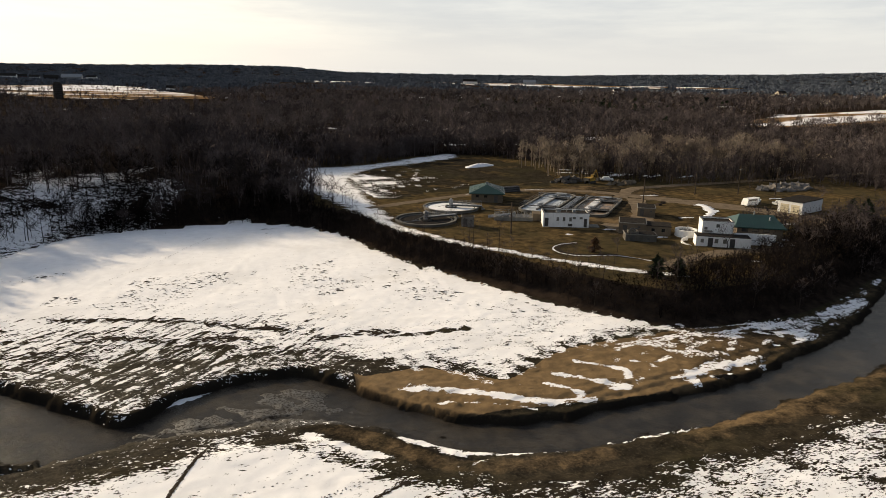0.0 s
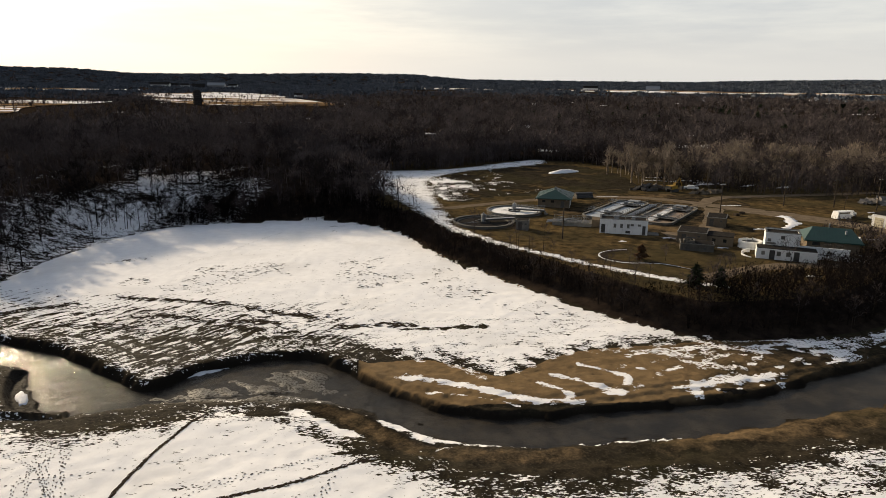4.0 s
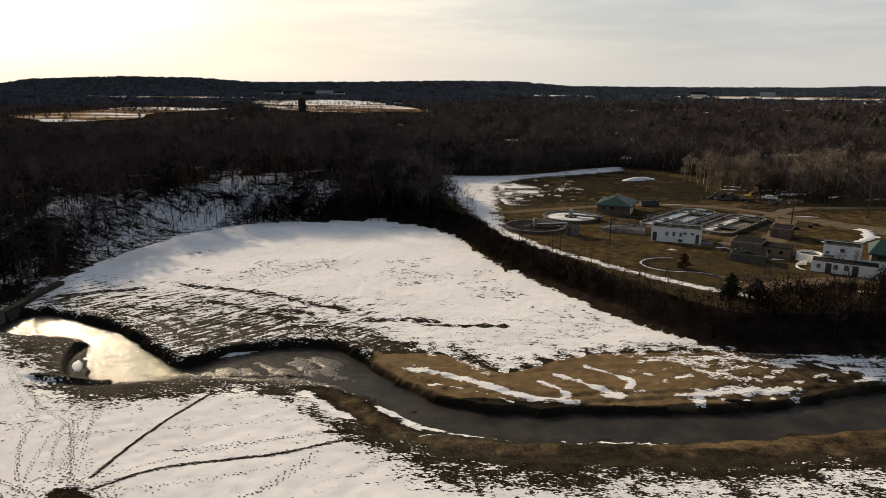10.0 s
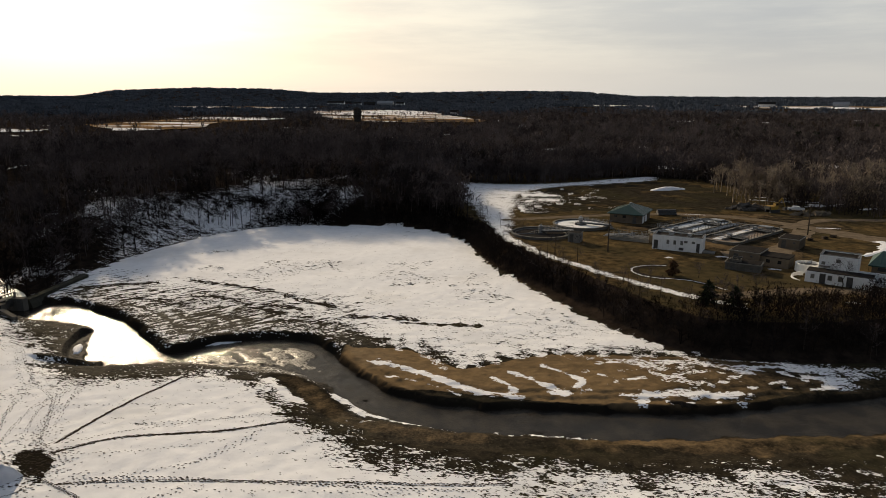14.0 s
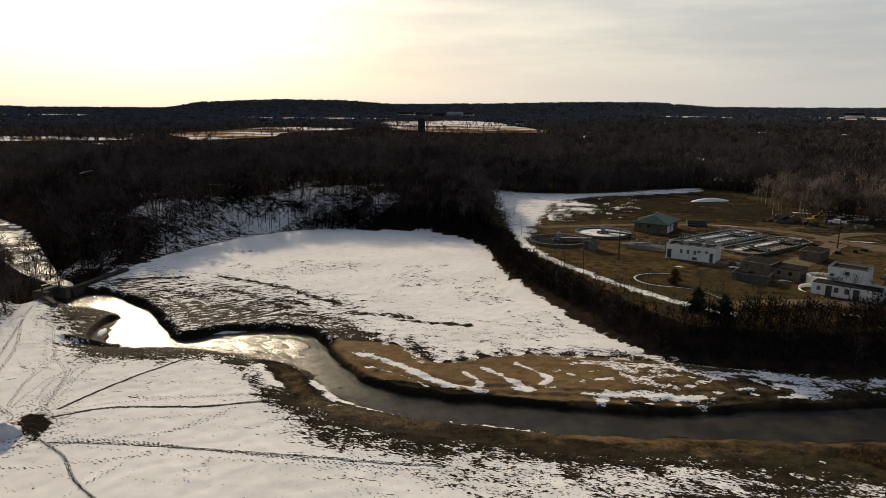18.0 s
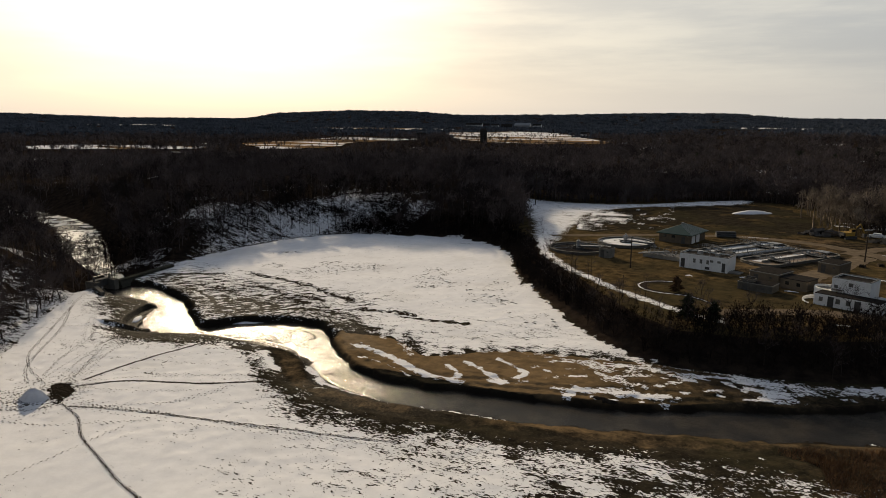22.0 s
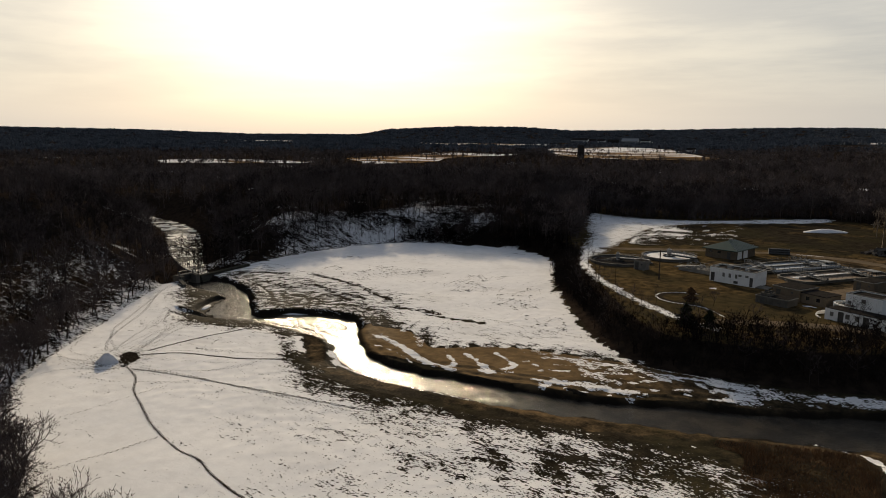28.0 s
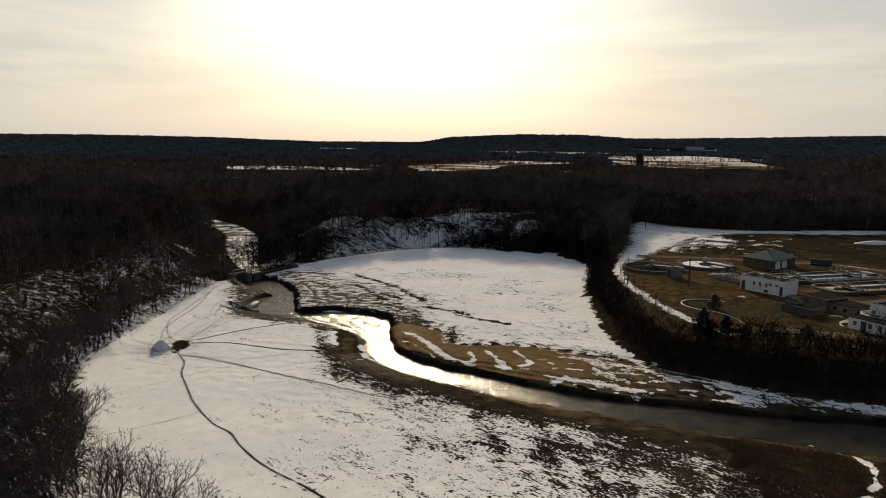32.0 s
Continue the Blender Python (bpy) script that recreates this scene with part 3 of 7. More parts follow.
    for pts, wd in ((((37, 65), (40, 60), (44, 56), (48, 51), (51, 47)), 1.5), (((29, 60), (34, 56), (40, 51), (44, 46)), 1.3), (((33, 59), (39, 59.5)), 1.0), (((46, 58), (52, 52), (56, 46)), 1.2), (((53, 66), (55, 59), (58, 50)), 1.4), (((42, 64), (47, 62), (52, 64)), 1.2)):
        cover -= 0.20 * stroke(x, y, pts, wd)
    cover += 0.10 * right * np.sin(0.52 * x + 0.9 * np.sin(0.31 * y)) * np.sin(0.33 * y + 0.2 * x)
    cover -= 0.02 * step(50, 60, x) * step(38, 52, y) + 0.12 * step(26, 46, x + 0.4 * (y - 50)) * step(33, 46, y)
    cover -= 0.14 * step(8.5, 5.5, ds) * step(0, 8, x)
    cover -= 0.12 * step(36, 52, x) * step(44, 56, y) + 0.10 * step(55, 60, x)
    pit = np.full(n, 99.0)
    pit[near] = signed(nx_, ny_, smooth_line([(-32.6, 50.6), (-30.3, 51.3), (-27.6, 49.6), (-26.0, 46.0), (-28.2, 46.6), (-30.8, 48.2)], True, 4))
    cover = np.where(shore, cover - 0.72 * step(0.9, -0.7, pit) - 0.10 * step(6, 1, np.hypot(x + 31, y - 49)), cover)
    snow = np.where(shore, np.clip(cover, 0, 1), snow)
    sand = np.where(shore, (0.53 - 0.12 * step(30, 50, x)) * step(12, 36, x) * step(0.2, 1.2, ds) * step(7.5, 3.6, ds + 1.4 * np.sin(x * 0.23) + 2.2 * (lattice(x, y, 1.8, 61) - 0.5)), sand)
    straw = np.where(shore, 0.40 * step(34, 66, x + 4 * np.sin(y * 0.35)) * step(-8, 4, below + 3), straw)
    litter = np.where(shore, 0, litter)
    # Wet margin by the water, carried up the bank face as painted shade.
    wet_shade = np.where(np.abs(w) < 400, step(1.4, 0.2, np.clip(w, 0, None)), wet_shade) * (d < 0.5)
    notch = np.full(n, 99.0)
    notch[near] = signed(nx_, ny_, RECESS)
    # The shade inside the notch goes into the same mask.
    wet_shade = np.maximum(wet_shade, step(0.9, 0.1, notch))
    # Trampled pit, darkened through the same mask.
    wet_shade = np.maximum(wet_shade, 0.8 * step(0.5, -0.5, pit))
    snow = snow * (1 - 0.75 * wet_shade)
    spit = np.full(n, 99.0)
    spit[near] = signed(nx_, ny_, SPIT)
    sand = np.maximum(sand, 0.40 * step(1.0, -1.4, spit + 1.2 * (lattice(x, y, 1.6, 63) - 0.5)))
    sand = np.maximum(sand, 0.46 * stroke(x, y, [(-6, 70), (-2, 66), (3, 64.2), (9, 63.4), (16, 63.6)], 2.6) * near * shore)
    # Shaded east side of the spit, painted as a dark line.
    wet_shade = np.maximum(wet_shade, 0.9 * stroke(x, y, [(-8.4, 75.4), (-6.2, 73.6), (-3.8, 70.9), (-1.4, 68.0), (1.4, 66.0)], 0.8) * near)
    snow = np.where(spit < 0, snow * 0.4, snow)
    snow = snow - np.where(shore, 0.34 * stroke(x, y, [(-19, 73.6), (-16.4, 71.8), (-13.4, 69.4), (-11, 67.2), (-8, 64.6)], 1.5), 0.0)
    snow = np.maximum(snow, stroke(x, y, [(-4.6, 72.6), (-2.5, 70.3), (0.5, 67.8), (4, 66.8), (9, 66.2), (15, 66.0)], 0.5) * near)
    snow = np.maximum(snow, stroke(x, y, [(-3.6, 71.4), (-2.0, 70.2), (-0.6, 68.8)], 1.0) * near)
    snow = np.maximum(snow, 0.92 * stroke(x, y, [(-14.6, 74.2), (-12.6, 71.9), (-10.4, 70.0), (-7.6, 67.8)], 0.9) * near)
    snow = np.maximum(snow, 0.55 * stroke(x, y, [(17, 66.2), (22, 66.1), (29, 66.6)], 0.4) * near)
    snow = np.maximum(snow, 0.5 * stroke(x, y, [(59, 67), (61, 63.5), (63, 57)], 0.3) * near)
    snow = np.maximum(snow, 0.9 * stroke(x, y, [(72, 78), (75.2, 77.2), (78, 75), (79.4, 71), (79.2, 65), (78.5, 58)], 0.42) * near)
    bank_d = np.full(n, 99.0)
    bank_d[near] = signed(nx_, ny_, SHOAL)
    sheen = 0.7 * step(1.5, -0.5, bank_d) + np.where(shore & (x < 30), 0.09 * step(9, 2.0, ds) * step(30, -6, x), 0.0) + np.where((d < 0) & (x < 6) & (y > 80), 0.07 * step(6, -3, fan) + 0.06 * step(9, 3, dn), 0.0) * step(1.2, 2.4, dn)
    sheen = sheen * step(-0.2, 0.8, spit)
    fleck = np.where(bar & ~field, 0.80, 1.0)
    fleck = np.where(field, np.clip(0.50 + 0.42 * step(120, 106, y) * step(-2, -22, x) + 0.30 * step(6, 1, rim), 0, 0.95), fleck)
    # plant terrace: dry grass, the snowy slope behind, a melting strip along the drive
    terrace = (d > 8) & (y > 92) & (r < 400) & (x > 0 - (y - 150) * 0.2) & (y < 300) & (x < 190)
    straw = np.where(terrace, 0.56 + 0.22 * (lattice(x, y, 7.0, 62) - 0.3), straw)
    litter = np.where(terrace, 0.1, litter)
    snow = np.where(terrace, 0.03, snow)
    slope_line = (smooth_line([(-22, 262), (17, 266), (61, 302), (60, 284), (14, 248), (10, 190), (12, 166), (6, 172), (-2, 200)], True, 4))
    ss = np.full(n, 99.0)
    ss[near] = signed(nx_, ny_, slope_line)
    slope = ss < 0
    snow = np.maximum(snow, 0.78 * step(3.5, -3.0, ss))
    soil = inside(x, y, smooth_line([(10, 236), (36, 262), (62, 286), (84, 262), (78, 215), (52, 206), (30, 202), (16, 192), (11, 205)], True, 4)) & ~slope
    straw = np.where(soil, 0.06 + 0.42 * step(0.50, 0.70, lattice(x + 0.6 * y, 1.6 * y - 0.4 * x, 9.0, 95)), straw)
    streaks = step(0.60, 0.72, 0.7 * lattice(0.5 * (x + y), 1.5 * (y - x), 4.2, 96) + 0.3 * lattice(x, y, 2.0, 97))
    snow = np.where(soil, 0.40 * step(34, 13, x + 6 * np.sin(y * 0.16)) + 0.62 * streaks * step(56, 22, x + 0.15 * (y - 220)) + 0.05 * np.sin(y * 0.5), snow)
    yard = inside(x, y, smooth_line([(40, 174), (50, 182), (66, 201), (88, 204), (99, 195), (101, 182), (86, 172), (78, 150), (72, 138), (58, 136), (60, 148), (50, 150)], True, 3)) & near
    straw = np.where(yard, 0.34, straw)
    sand = np.where(yard, 0.22 + 0.34 * lattice(x, y, 5.0, 98), sand)
    strip = stroke(x, y, [(4, 182), (10, 162), (14, 152), (20, 141), (27, 132), (33, 124.5), (40, 117.5), (46, 112), (54, 107.5)], 1.6) * (near & (x > -20))
    snow = np.maximum(snow, strip * 0.80)
    floor = (d > -0.5) & (y < 92) & (x < 60)
    snow = np.where(floor, 0.54 - 0.27 * step(2, 9, d) - 0.2 * step(24, 50, d), snow)
    # the wooded slope beyond the field keeps broken snow, thinned to stand for tree shade
    wooded = (d > 0) & (x < -30) & (y > 100) & (d < 70) & (y < 260) & (x > -190)
    reach = np.interp(y, [112, 130, 155, 190], [4, 9, 22, 31])
    cover = 0.41 * step(reach + 6, reach - 4, d + 4 * np.sin(x * 0.13) + 3 * np.sin(y * 0.11)) * step(-44, -58, x + 5 * np.sin(y * 0.3)) * step(116, 138, y) + 0.06 + 0.34 * step(0.60, 0.78, lattice(x, y, 9.0, 83)) * step(70, 30, d)
    snow = np.where(wooded, cover, snow)
    rough_bits = np.random.default_rng(5).normal(0, 1, n) * np.where(d < 0, 1.0, 0.0) * (np.hypot(x - 0, y - 65) < 110)
    z = z + rough_bits * np.where(snow > 0.55, 0.005, np.where(w > 0, 0.035, 0.0))
    ob.data.vertices.foreach_set("co", np.stack([x, y, z], 1).astype(np.float32).ravel())
    deep_woods = (r > 290) & (r < 1100) & (y > 100) & ~inside(x, y, PLANT_LINE)
    snow = np.where(deep_woods, np.maximum(snow, 0.75 * step(0.88, 0.95, lattice(x, y, 19.0, 81))), snow)
    fleck = fleck * step(0.02, 0.16, snow)
    slush = np.where((d < 0) & (x < 8) & (y > 78), step(5.0, -2.5, fan), 0.0) * 0.85
    slush = np.maximum(slush, np.where(field & (x < -6), step(124, 108, y + 0.25 * x + 8) * 0.9 * step(0.3, 0.7, lattice(x, y, 7.0, 91) + 0.35 * step(-20, -40, x)), 0.0))
    slush = slush * step(1.6, 3.0, dn)
    layer = ob.data.attributes.new("slush", "FLOAT", "POINT")
    layer.data.foreach_set("value", slush.astype(np.float32))
    for name, rgb in (("zone", (snow, sand, straw)), ("zone_b", (litter, wet_shade, fleck))):
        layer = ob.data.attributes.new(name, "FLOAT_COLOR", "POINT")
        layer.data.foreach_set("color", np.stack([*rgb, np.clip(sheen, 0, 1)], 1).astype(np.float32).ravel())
    ob.data.polygons.foreach_set("use_smooth", np.ones(len(quads), bool))
    return ob


build_ground()


def build_water():
    def flat(name, line, z, label):
        me = bpy.data.meshes.new(name)
        bm = bmesh.new()
        bm.faces.new([bm.verts.new((px, py, z)) for px, py in line])
        bmesh.ops.triangulate(bm, faces=bm.faces[:])
        bm.to_mesh(me)
        bm.free()
        me.materials.append(STREAM_WATER)
        return tagged(new(name, me), label=label, category="water", kind="structure")

    outline = np.vstack([smooth_line([(px - 1.2, py + 1.4) for px, py in NORTH_BANK], step=3), smooth_line([(px - 0.5, py - 1.5) for px, py in SOUTH_BANK], step=3)])
    g = 0.3
    xs, ys = np.arange(-78, 152, g), np.arange(62, 138, g)
    X, Y = np.meshgrid(xs, ys)
    nx = len(xs)
    i = (np.arange(len(ys) - 1)[:, None] * nx + np.arange(nx - 1)[None, :]).ravel()
    cx, cy = X.ravel()[i] + g / 2, Y.ravel()[i] + g / 2
    i = i[inside(cx, cy, outline)]
    used, back = np.unique(np.stack([i, i + 1, i + nx + 1, i + nx], 1), return_inverse=True)
    x, y = X.ravel()[used], Y.ravel()[used]
    # riffles over the shoals, slacker water in the pool and downstream
    flow = np.interp(x, [-78, -50, -38, -30, -20, 6, 16, 40, 150], [0.014, 0.016, 0.026, 0.045, 0.055, 0.05, 0.028, 0.016, 0.012])
    bend = x * 0.75 + y * 0.66
    wave = 0.9 * (lattice(bend, (y - x) * 0.5, 0.75, 21) - 0.5) + 0.9 * (lattice(x + 0.4 * y, y, 0.5, 22) - 0.5) + 0.35 * np.sin(bend * 6.0 + 5 * lattice(x, y, 3.0, 23))
    z = -1.12 + flow * wave
    ob = raw_mesh("river_water", np.stack([x, y, z], 1), back.reshape(-1, 4), WATER, "shallow grey river winding through the drained pond bed", "water", "structure")
    ob.data.polygons.foreach_set("use_smooth", np.ones(len(i), bool))
    side = np.gradient(STREAM, axis=0)
    side = np.stack([-side[:, 1], side[:, 0]], 1) / np.hypot(side[:, 0], side[:, 1])[:, None]
    w = np.interp(np.arange(len(STREAM)), [0, 6, 10, 14, len(STREAM)], [1.5, 2.2, 5.0, 8.0, 8.0])[:, None]
    flat("stream_water", np.vstack([STREAM + side * w, (STREAM - side * w)[::-1]]), -3.0, "bright stream below the dam between dark woods")


build_water()


# ---- bare trees ----
def limb_mesh(acc, p, q, r0, r1, n):
    d = q - p
    d = d / (np.linalg.norm(d) + 1e-9)
    a = np.cross(d, (0.31, 0.87, 0.38))
    a /= np.linalg.norm(a) + 1e-9
    b = np.cross(d, a)
    ang = 2 * np.pi * np.arange(n) / n
    ring = np.cos(ang)[:, None] * a + np.sin(ang)[:, None] * b
    base = acc["n"]
    acc["v"].append(np.vstack([p + ring * r0, q + ring * r1]))
    i = np.arange(n)
    j = (i + 1) % n
    acc["f"].append(np.vstack([np.stack([i, j, j + n], 1), np.stack([i, j + n, i + n], 1)]) + base)
    acc["n"] += 2 * n


def sliver(acc, p, q, w, rng):
    d = q - p
    s = np.cross(d, rng.normal(size=3))
    s = s / (np.linalg.norm(s) + 1e-9) * w
    base = acc["n"]
    acc["v"].append(np.array([p - s, p + s, q]))
    acc["f"].append(np.array([[base, base + 1, base + 2]]))
    acc["n"] += 3


def grow(rng, tall, limbs, branches, twigs, twig_w, sides=4, spread_w=0.55, start=0.2):
    """A bare broadleaf tree: trunk, limbs, branches, and slivers for twigs. Returns trunk and crown arrays."""
    trunk, crown = ({"v": [], "f": [], "n": 0} for _ in range(2))
    lean = rng.normal(0, 0.05, 2)
    r = tall * 0.0125
    spine = [np.array([lean[0] * h * h * tall + math.sin(h * 5 + lean[1] * 40) * 0.02 * tall * h, lean[1] * h * h * tall, h * tall * 0.92]) for h in (0, 0.3, 0.55, 0.8, 1.0)]
    spine[0][2] = -0.5
    for a, b, s in zip(spine[:-1], spine[1:], range(4)):
        limb_mesh(trunk, a, b, r * (1 - s * 0.22), r * (1 - (s + 1) * 0.22), sides)
    for i in range(limbs):
        h = start + (1 - start) * (i + rng.random()) / limbs
        k = min(int(h * 4), 3)
        p = spine[k] + (spine[k + 1] - spine[k]) * (h * 4 - k)
        ang = i * 2.4 + rng.normal(0, 0.4)
        long = tall * spread_w * (0.45 + 0.55 * math.sin(math.pi * min(1, 0.25 + h * 0.75))) * rng.uniform(0.6, 1.0) * (1.15 - 0.55 * h)
        rise = 0.45 + 0.6 * h
        d = np.array([math.cos(ang), math.sin(ang), rise])
        d /= np.linalg.norm(d)
        q = p + d * long * 0.55
        q2 = q + (d + np.array([0, 0, 0.35]) + rng.normal(0, 0.15, 3)) * long * 0.45
        limb_mesh(crown, p, q, r * 0.45 * (1.1 - h * 0.6), r * 0.26 * (1.1 - h * 0.6), 3)
        limb_mesh(crown, q, q2, r * 0.26 * (1.1 - h * 0.6), r * 0.08, 3)
        for j in range(branches):
            s = rng.uniform(0.2, 1.0)
            a = p + (q - p) * s * 2 if s < 0.5 else q + (q2 - q) * (s * 2 - 1)
            e = d * 0.6 + rng.normal(0, 0.55, 3) + np.array([0, 0, 0.35])
            b = a + e / np.linalg.norm(e) * long * rng.uniform(0.25, 0.5)
            sliver(crown, a, b, twig_w * 1.6, rng)
            for _ in range(twigs):
                u = rng.uniform(0.15, 1.0)
                c = a + (b - a) * u
                g = (b - a) / np.linalg.norm(b - a) * 0.7 + rng.normal(0, 0.55, 3) + np.array([0, 0, 0.3])
                sliver(crown, c, c + g / np.linalg.norm(g) * tall * rng.uniform(0.05, 0.13), twig_w, rng)
    return tuple((np.vstack(a["v"]), np.vstack(a["f"])) for a in (trunk, crown))


def joined(tree):
    (v, f), (v2, f2) = tree
    return np.vstack([v, v2]), np.vstack([f, f2 + len(v)])


def scatter(name, kinds, places, mat, label, category, rng, lo=0.8, hi=1.2, size=None):
    """Many copies of a few shapes in one mesh."""
    V, F, count = [], [], 0
    pick = rng.integers(0, len(kinds), len(places))
    turn = rng.uniform(0, 2 * np.pi, len(places))
    size = rng.uniform(lo, hi, len(places)) if size is None else size
    for k, (v, f) in enumerate(kinds):
        sel = np.where(pick == k)[0]
        if not len(sel):
            continue
        c, s, g = np.cos(turn[sel])[:, None], np.sin(turn[sel])[:, None], size[sel][:, None]
        x = (v[None, :, 0] * c - v[None, :, 1] * s) * g + places[sel, 0][:, None]
        y = (v[None, :, 0] * s + v[None, :, 1] * c) * g + places[sel, 1][:, None]
        z = v[None, :, 2] * g + places[sel, 2][:, None]
        V.append(np.stack([x, y, z], 2).reshape(-1, 3))
        F.append((f[None] + (np.arange(len(sel)) * len(v))[:, None, None]).reshape(-1, 3) + count)
        count += len(sel) * len(v)
    return raw_mesh(name, np.vstack(V), np.vstack(F), mat, label, category)


# open ground in the woods: far fields
def bearings(eye, corners):
    """Corners given as degrees from +y and metres from the eye."""
    return [(eye[0] + r * math.sin(radians(a)), eye[1] + r * math.cos(radians(a))) for a, r in corners]


WEST, MIDDLE = (-14, 6), (24, -5)
FIELDS = [bearings(MIDDLE, [(-38, 790), (-36, 690), (-34, 680), (-30, 700), (-28, 800), (-23, 880), (-25.5, 940), (-30, 970), (-33, 870), (-36, 830)]),
          bearings(MIDDLE, [(-53, 690), (-47, 672), (-41.3, 690), (-41, 716), (-47, 722), (-53, 745)]),
          bearings(WEST, [(-17.5, 870), (-15, 780), (-11, 775), (-7.5, 800), (-4.3, 790), (-4.5, 840), (-7, 960), (-9, 1120), (-14, 1180), (-19.2, 1180)]),
          [(-1290, 1110), (-1190, 1290), (-1240, 1330), (-1360, 1150)],
          [(330, 405), (450, 400), (575, 450), (560, 505), (430, 490), (340, 450)],
          bearings(WEST, [(14, 1440), (24, 1370), (36.5, 1330), (38, 1420), (26, 1520), (15, 1580)]),
          bearings(WEST, [(-19.5, 1620), (-12, 1640), (-12, 1740), (-19, 1720)]),
          bearings(WEST, [(0.5, 1470), (8.5, 1430), (8.5, 1520), (1, 1540)]),
          bearings(MIDDLE, [(-32, 1430), (-22, 1380), (-21.5, 1440), (-31, 1500)])]
FIELDS = [smooth_line(f, True, 4) for f in FIELDS]


def in_clearing(x, y, apron=False):
    """Whether a place lies in a field or, with apron, in the low scrub before it."""
    r = np.zeros(x.shape, bool)
    gain = 1.15 if apron else 1.0
    for f in FIELDS:
        r |= inside((x - 20) * gain + 20, y * gain, f)
    return r


PLANT = smooth_line([(-24, 258), (17, 264), (62, 304), (88, 272), (96, 218), (128, 200), (172, 195), (165, 150), (110, 118), (75, 112), (50, 104), (30, 125), (8, 172), (-4, 196), (-14, 230)], True, 3)


def woods_places(r0, r1, gap, rng):
    """Jittered places between two distances from the camera's line, in the woods."""
    g = np.arange(-r1, r1, gap)
    X, Y = np.meshgrid(g, g)
    x = X.ravel() + rng.uniform(-0.45, 0.45, X.size) * gap + 30
    y = Y.ravel() + rng.uniform(-0.45, 0.45, X.size) * gap - 5
    r = np.hypot(x - 30, y + 5)
    az = np.degrees(np.arctan2(x - 30, y + 5))
    keep = (r >= r0) & (r < r1) & (az > -84) & (az < 58) & ((y > 0) | (x < -20))
    x, y = x[keep], y[keep]
    keep = ~in_clearing(x, y) & (~in_clearing(x, y, True) | (rng.random(len(x)) < 0.07))
    x, y = x[keep], y[keep]
    if r0 < 420:
        d = signed(x, y, POND)
        keep = (d > 3) & ~inside(x, y, PLANT) & (line_distance(x, y, STREAM) > np.interp(x, [-200, -130, -110, -80], [12, 11, 8, 4]))
        # the snowy slope beyond the field carries single trees, the bank below the plant brush
        keep &= ~((x < -46) & (y > 116) & (d < np.interp(y, [116, 134, 160, 190], [3, 5, 13, 21])) & (y < 208)) & ~((x > -8) & (y > 85) & (y < 176) & (d < 24) & (x < 112))
        keep &= ~((y < 92) & (x < 20) & (d < 40) & (rng.random(len(x)) < 0.55))
        x, y = x[keep], y[keep]
    gaps = (lattice(x, y, 19.0, 81) > 0.955) & (np.hypot(x - 30, y + 5) > 290) & (rng.random(len(x)) < 0.85)
    x, y = x[~gaps], y[~gaps]
    return np.stack([x, y, height(x, y)], 1)


rng = np.random.default_rng(7)


def rough_tree(rng, tall, twigs, width, wide=0.34, low=0.45):
    """A bare tree for woods seen from afar: a trunk, a few limbs and a rounded crown of short twig sprays in uneven lobes."""
    acc = {"v": [], "f": [], "n": 0}
    limb_mesh(acc, np.array([0, 0, -0.5]), np.array([rng.normal(0, 0.3), rng.normal(0, 0.3), tall * 0.7]), tall * 0.016, tall * 0.006, 3)
    lobes = []
    for i in range(6):
        a, out = i * 2.4 + rng.normal(0, 0.4), wide * tall * (0.15 + 0.55 * rng.random()) * (i > 0)
        lobes.append((np.array([math.cos(a) * out, math.sin(a) * out, tall * (low + (0.82 - low) * rng.random() if i else 0.74)]), tall * wide * rng.uniform(0.45, 0.72)))
        sliver(acc, np.array([0, 0, tall * rng.uniform(0.2, 0.45)]), lobes[-1][0], width * 0.7, rng)
    for i in range(twigs):
        c, size = lobes[i % 6]
        d = rng.normal(size=3) + np.array([0, 0, 0.35])
        d /= np.linalg.norm(d)
        end = c + d * size * np.array([1, 1, 0.85]) * rng.uniform(0.55, 1.08)
        g = d * 0.8 + np.array([0, 0, 0.55]) + rng.normal(0, 0.35, 3)
        sliver(acc, end - g / np.linalg.norm(g) * tall * rng.uniform(0.09, 0.2), end, width * rng.uniform(0.6, 1.3), rng)
    return np.vstack(acc["v"]), np.vstack(acc["f"])


def full_tree(rng, tall):
    """Branching limbs filled out with fine sprays."""
    v, f = joined(grow(rng, tall, 7, 3, 2, 0.06, 3, 0.55))
    v2, f2 = rough_tree(rng, tall, 96, 0.075, 0.36, 0.4)
    return np.vstack([v, v2]), np.vstack([f, f2 + len(v)])


fine = [full_tree(rng, t) for t in (8.5, 10.5, 7.5, 9.5, 11.0)]
mid = [rough_tree(rng, t, 78, 0.16, 0.42) for t in (10, 12, 10.5, 9, 13)]
coarse = [rough_tree(rng, t, 20, 0.40, 0.42) for t in (8, 10, 7)]


def clump(rng, tall, wide):
    """A stand of trees far off, each a single rough spray."""
    acc = {"v": [], "f": [], "n": 0}
    for _ in range(26):
        a = rng.uniform(0, 6.283)
        rr = wide * rng.uniform(0.1, 0.9)
        p = np.array([math.cos(a) * rr, math.sin(a) * rr, -0.5])
        sliver(acc, p, p + np.array([rng.normal(0, 2.0), rng.normal(0, 2.0), tall * rng.uniform(0.7, 1.05)]), rng.uniform(1.8, 3.6), rng)
    return np.vstack(acc["v"]), np.vstack(acc["f"])


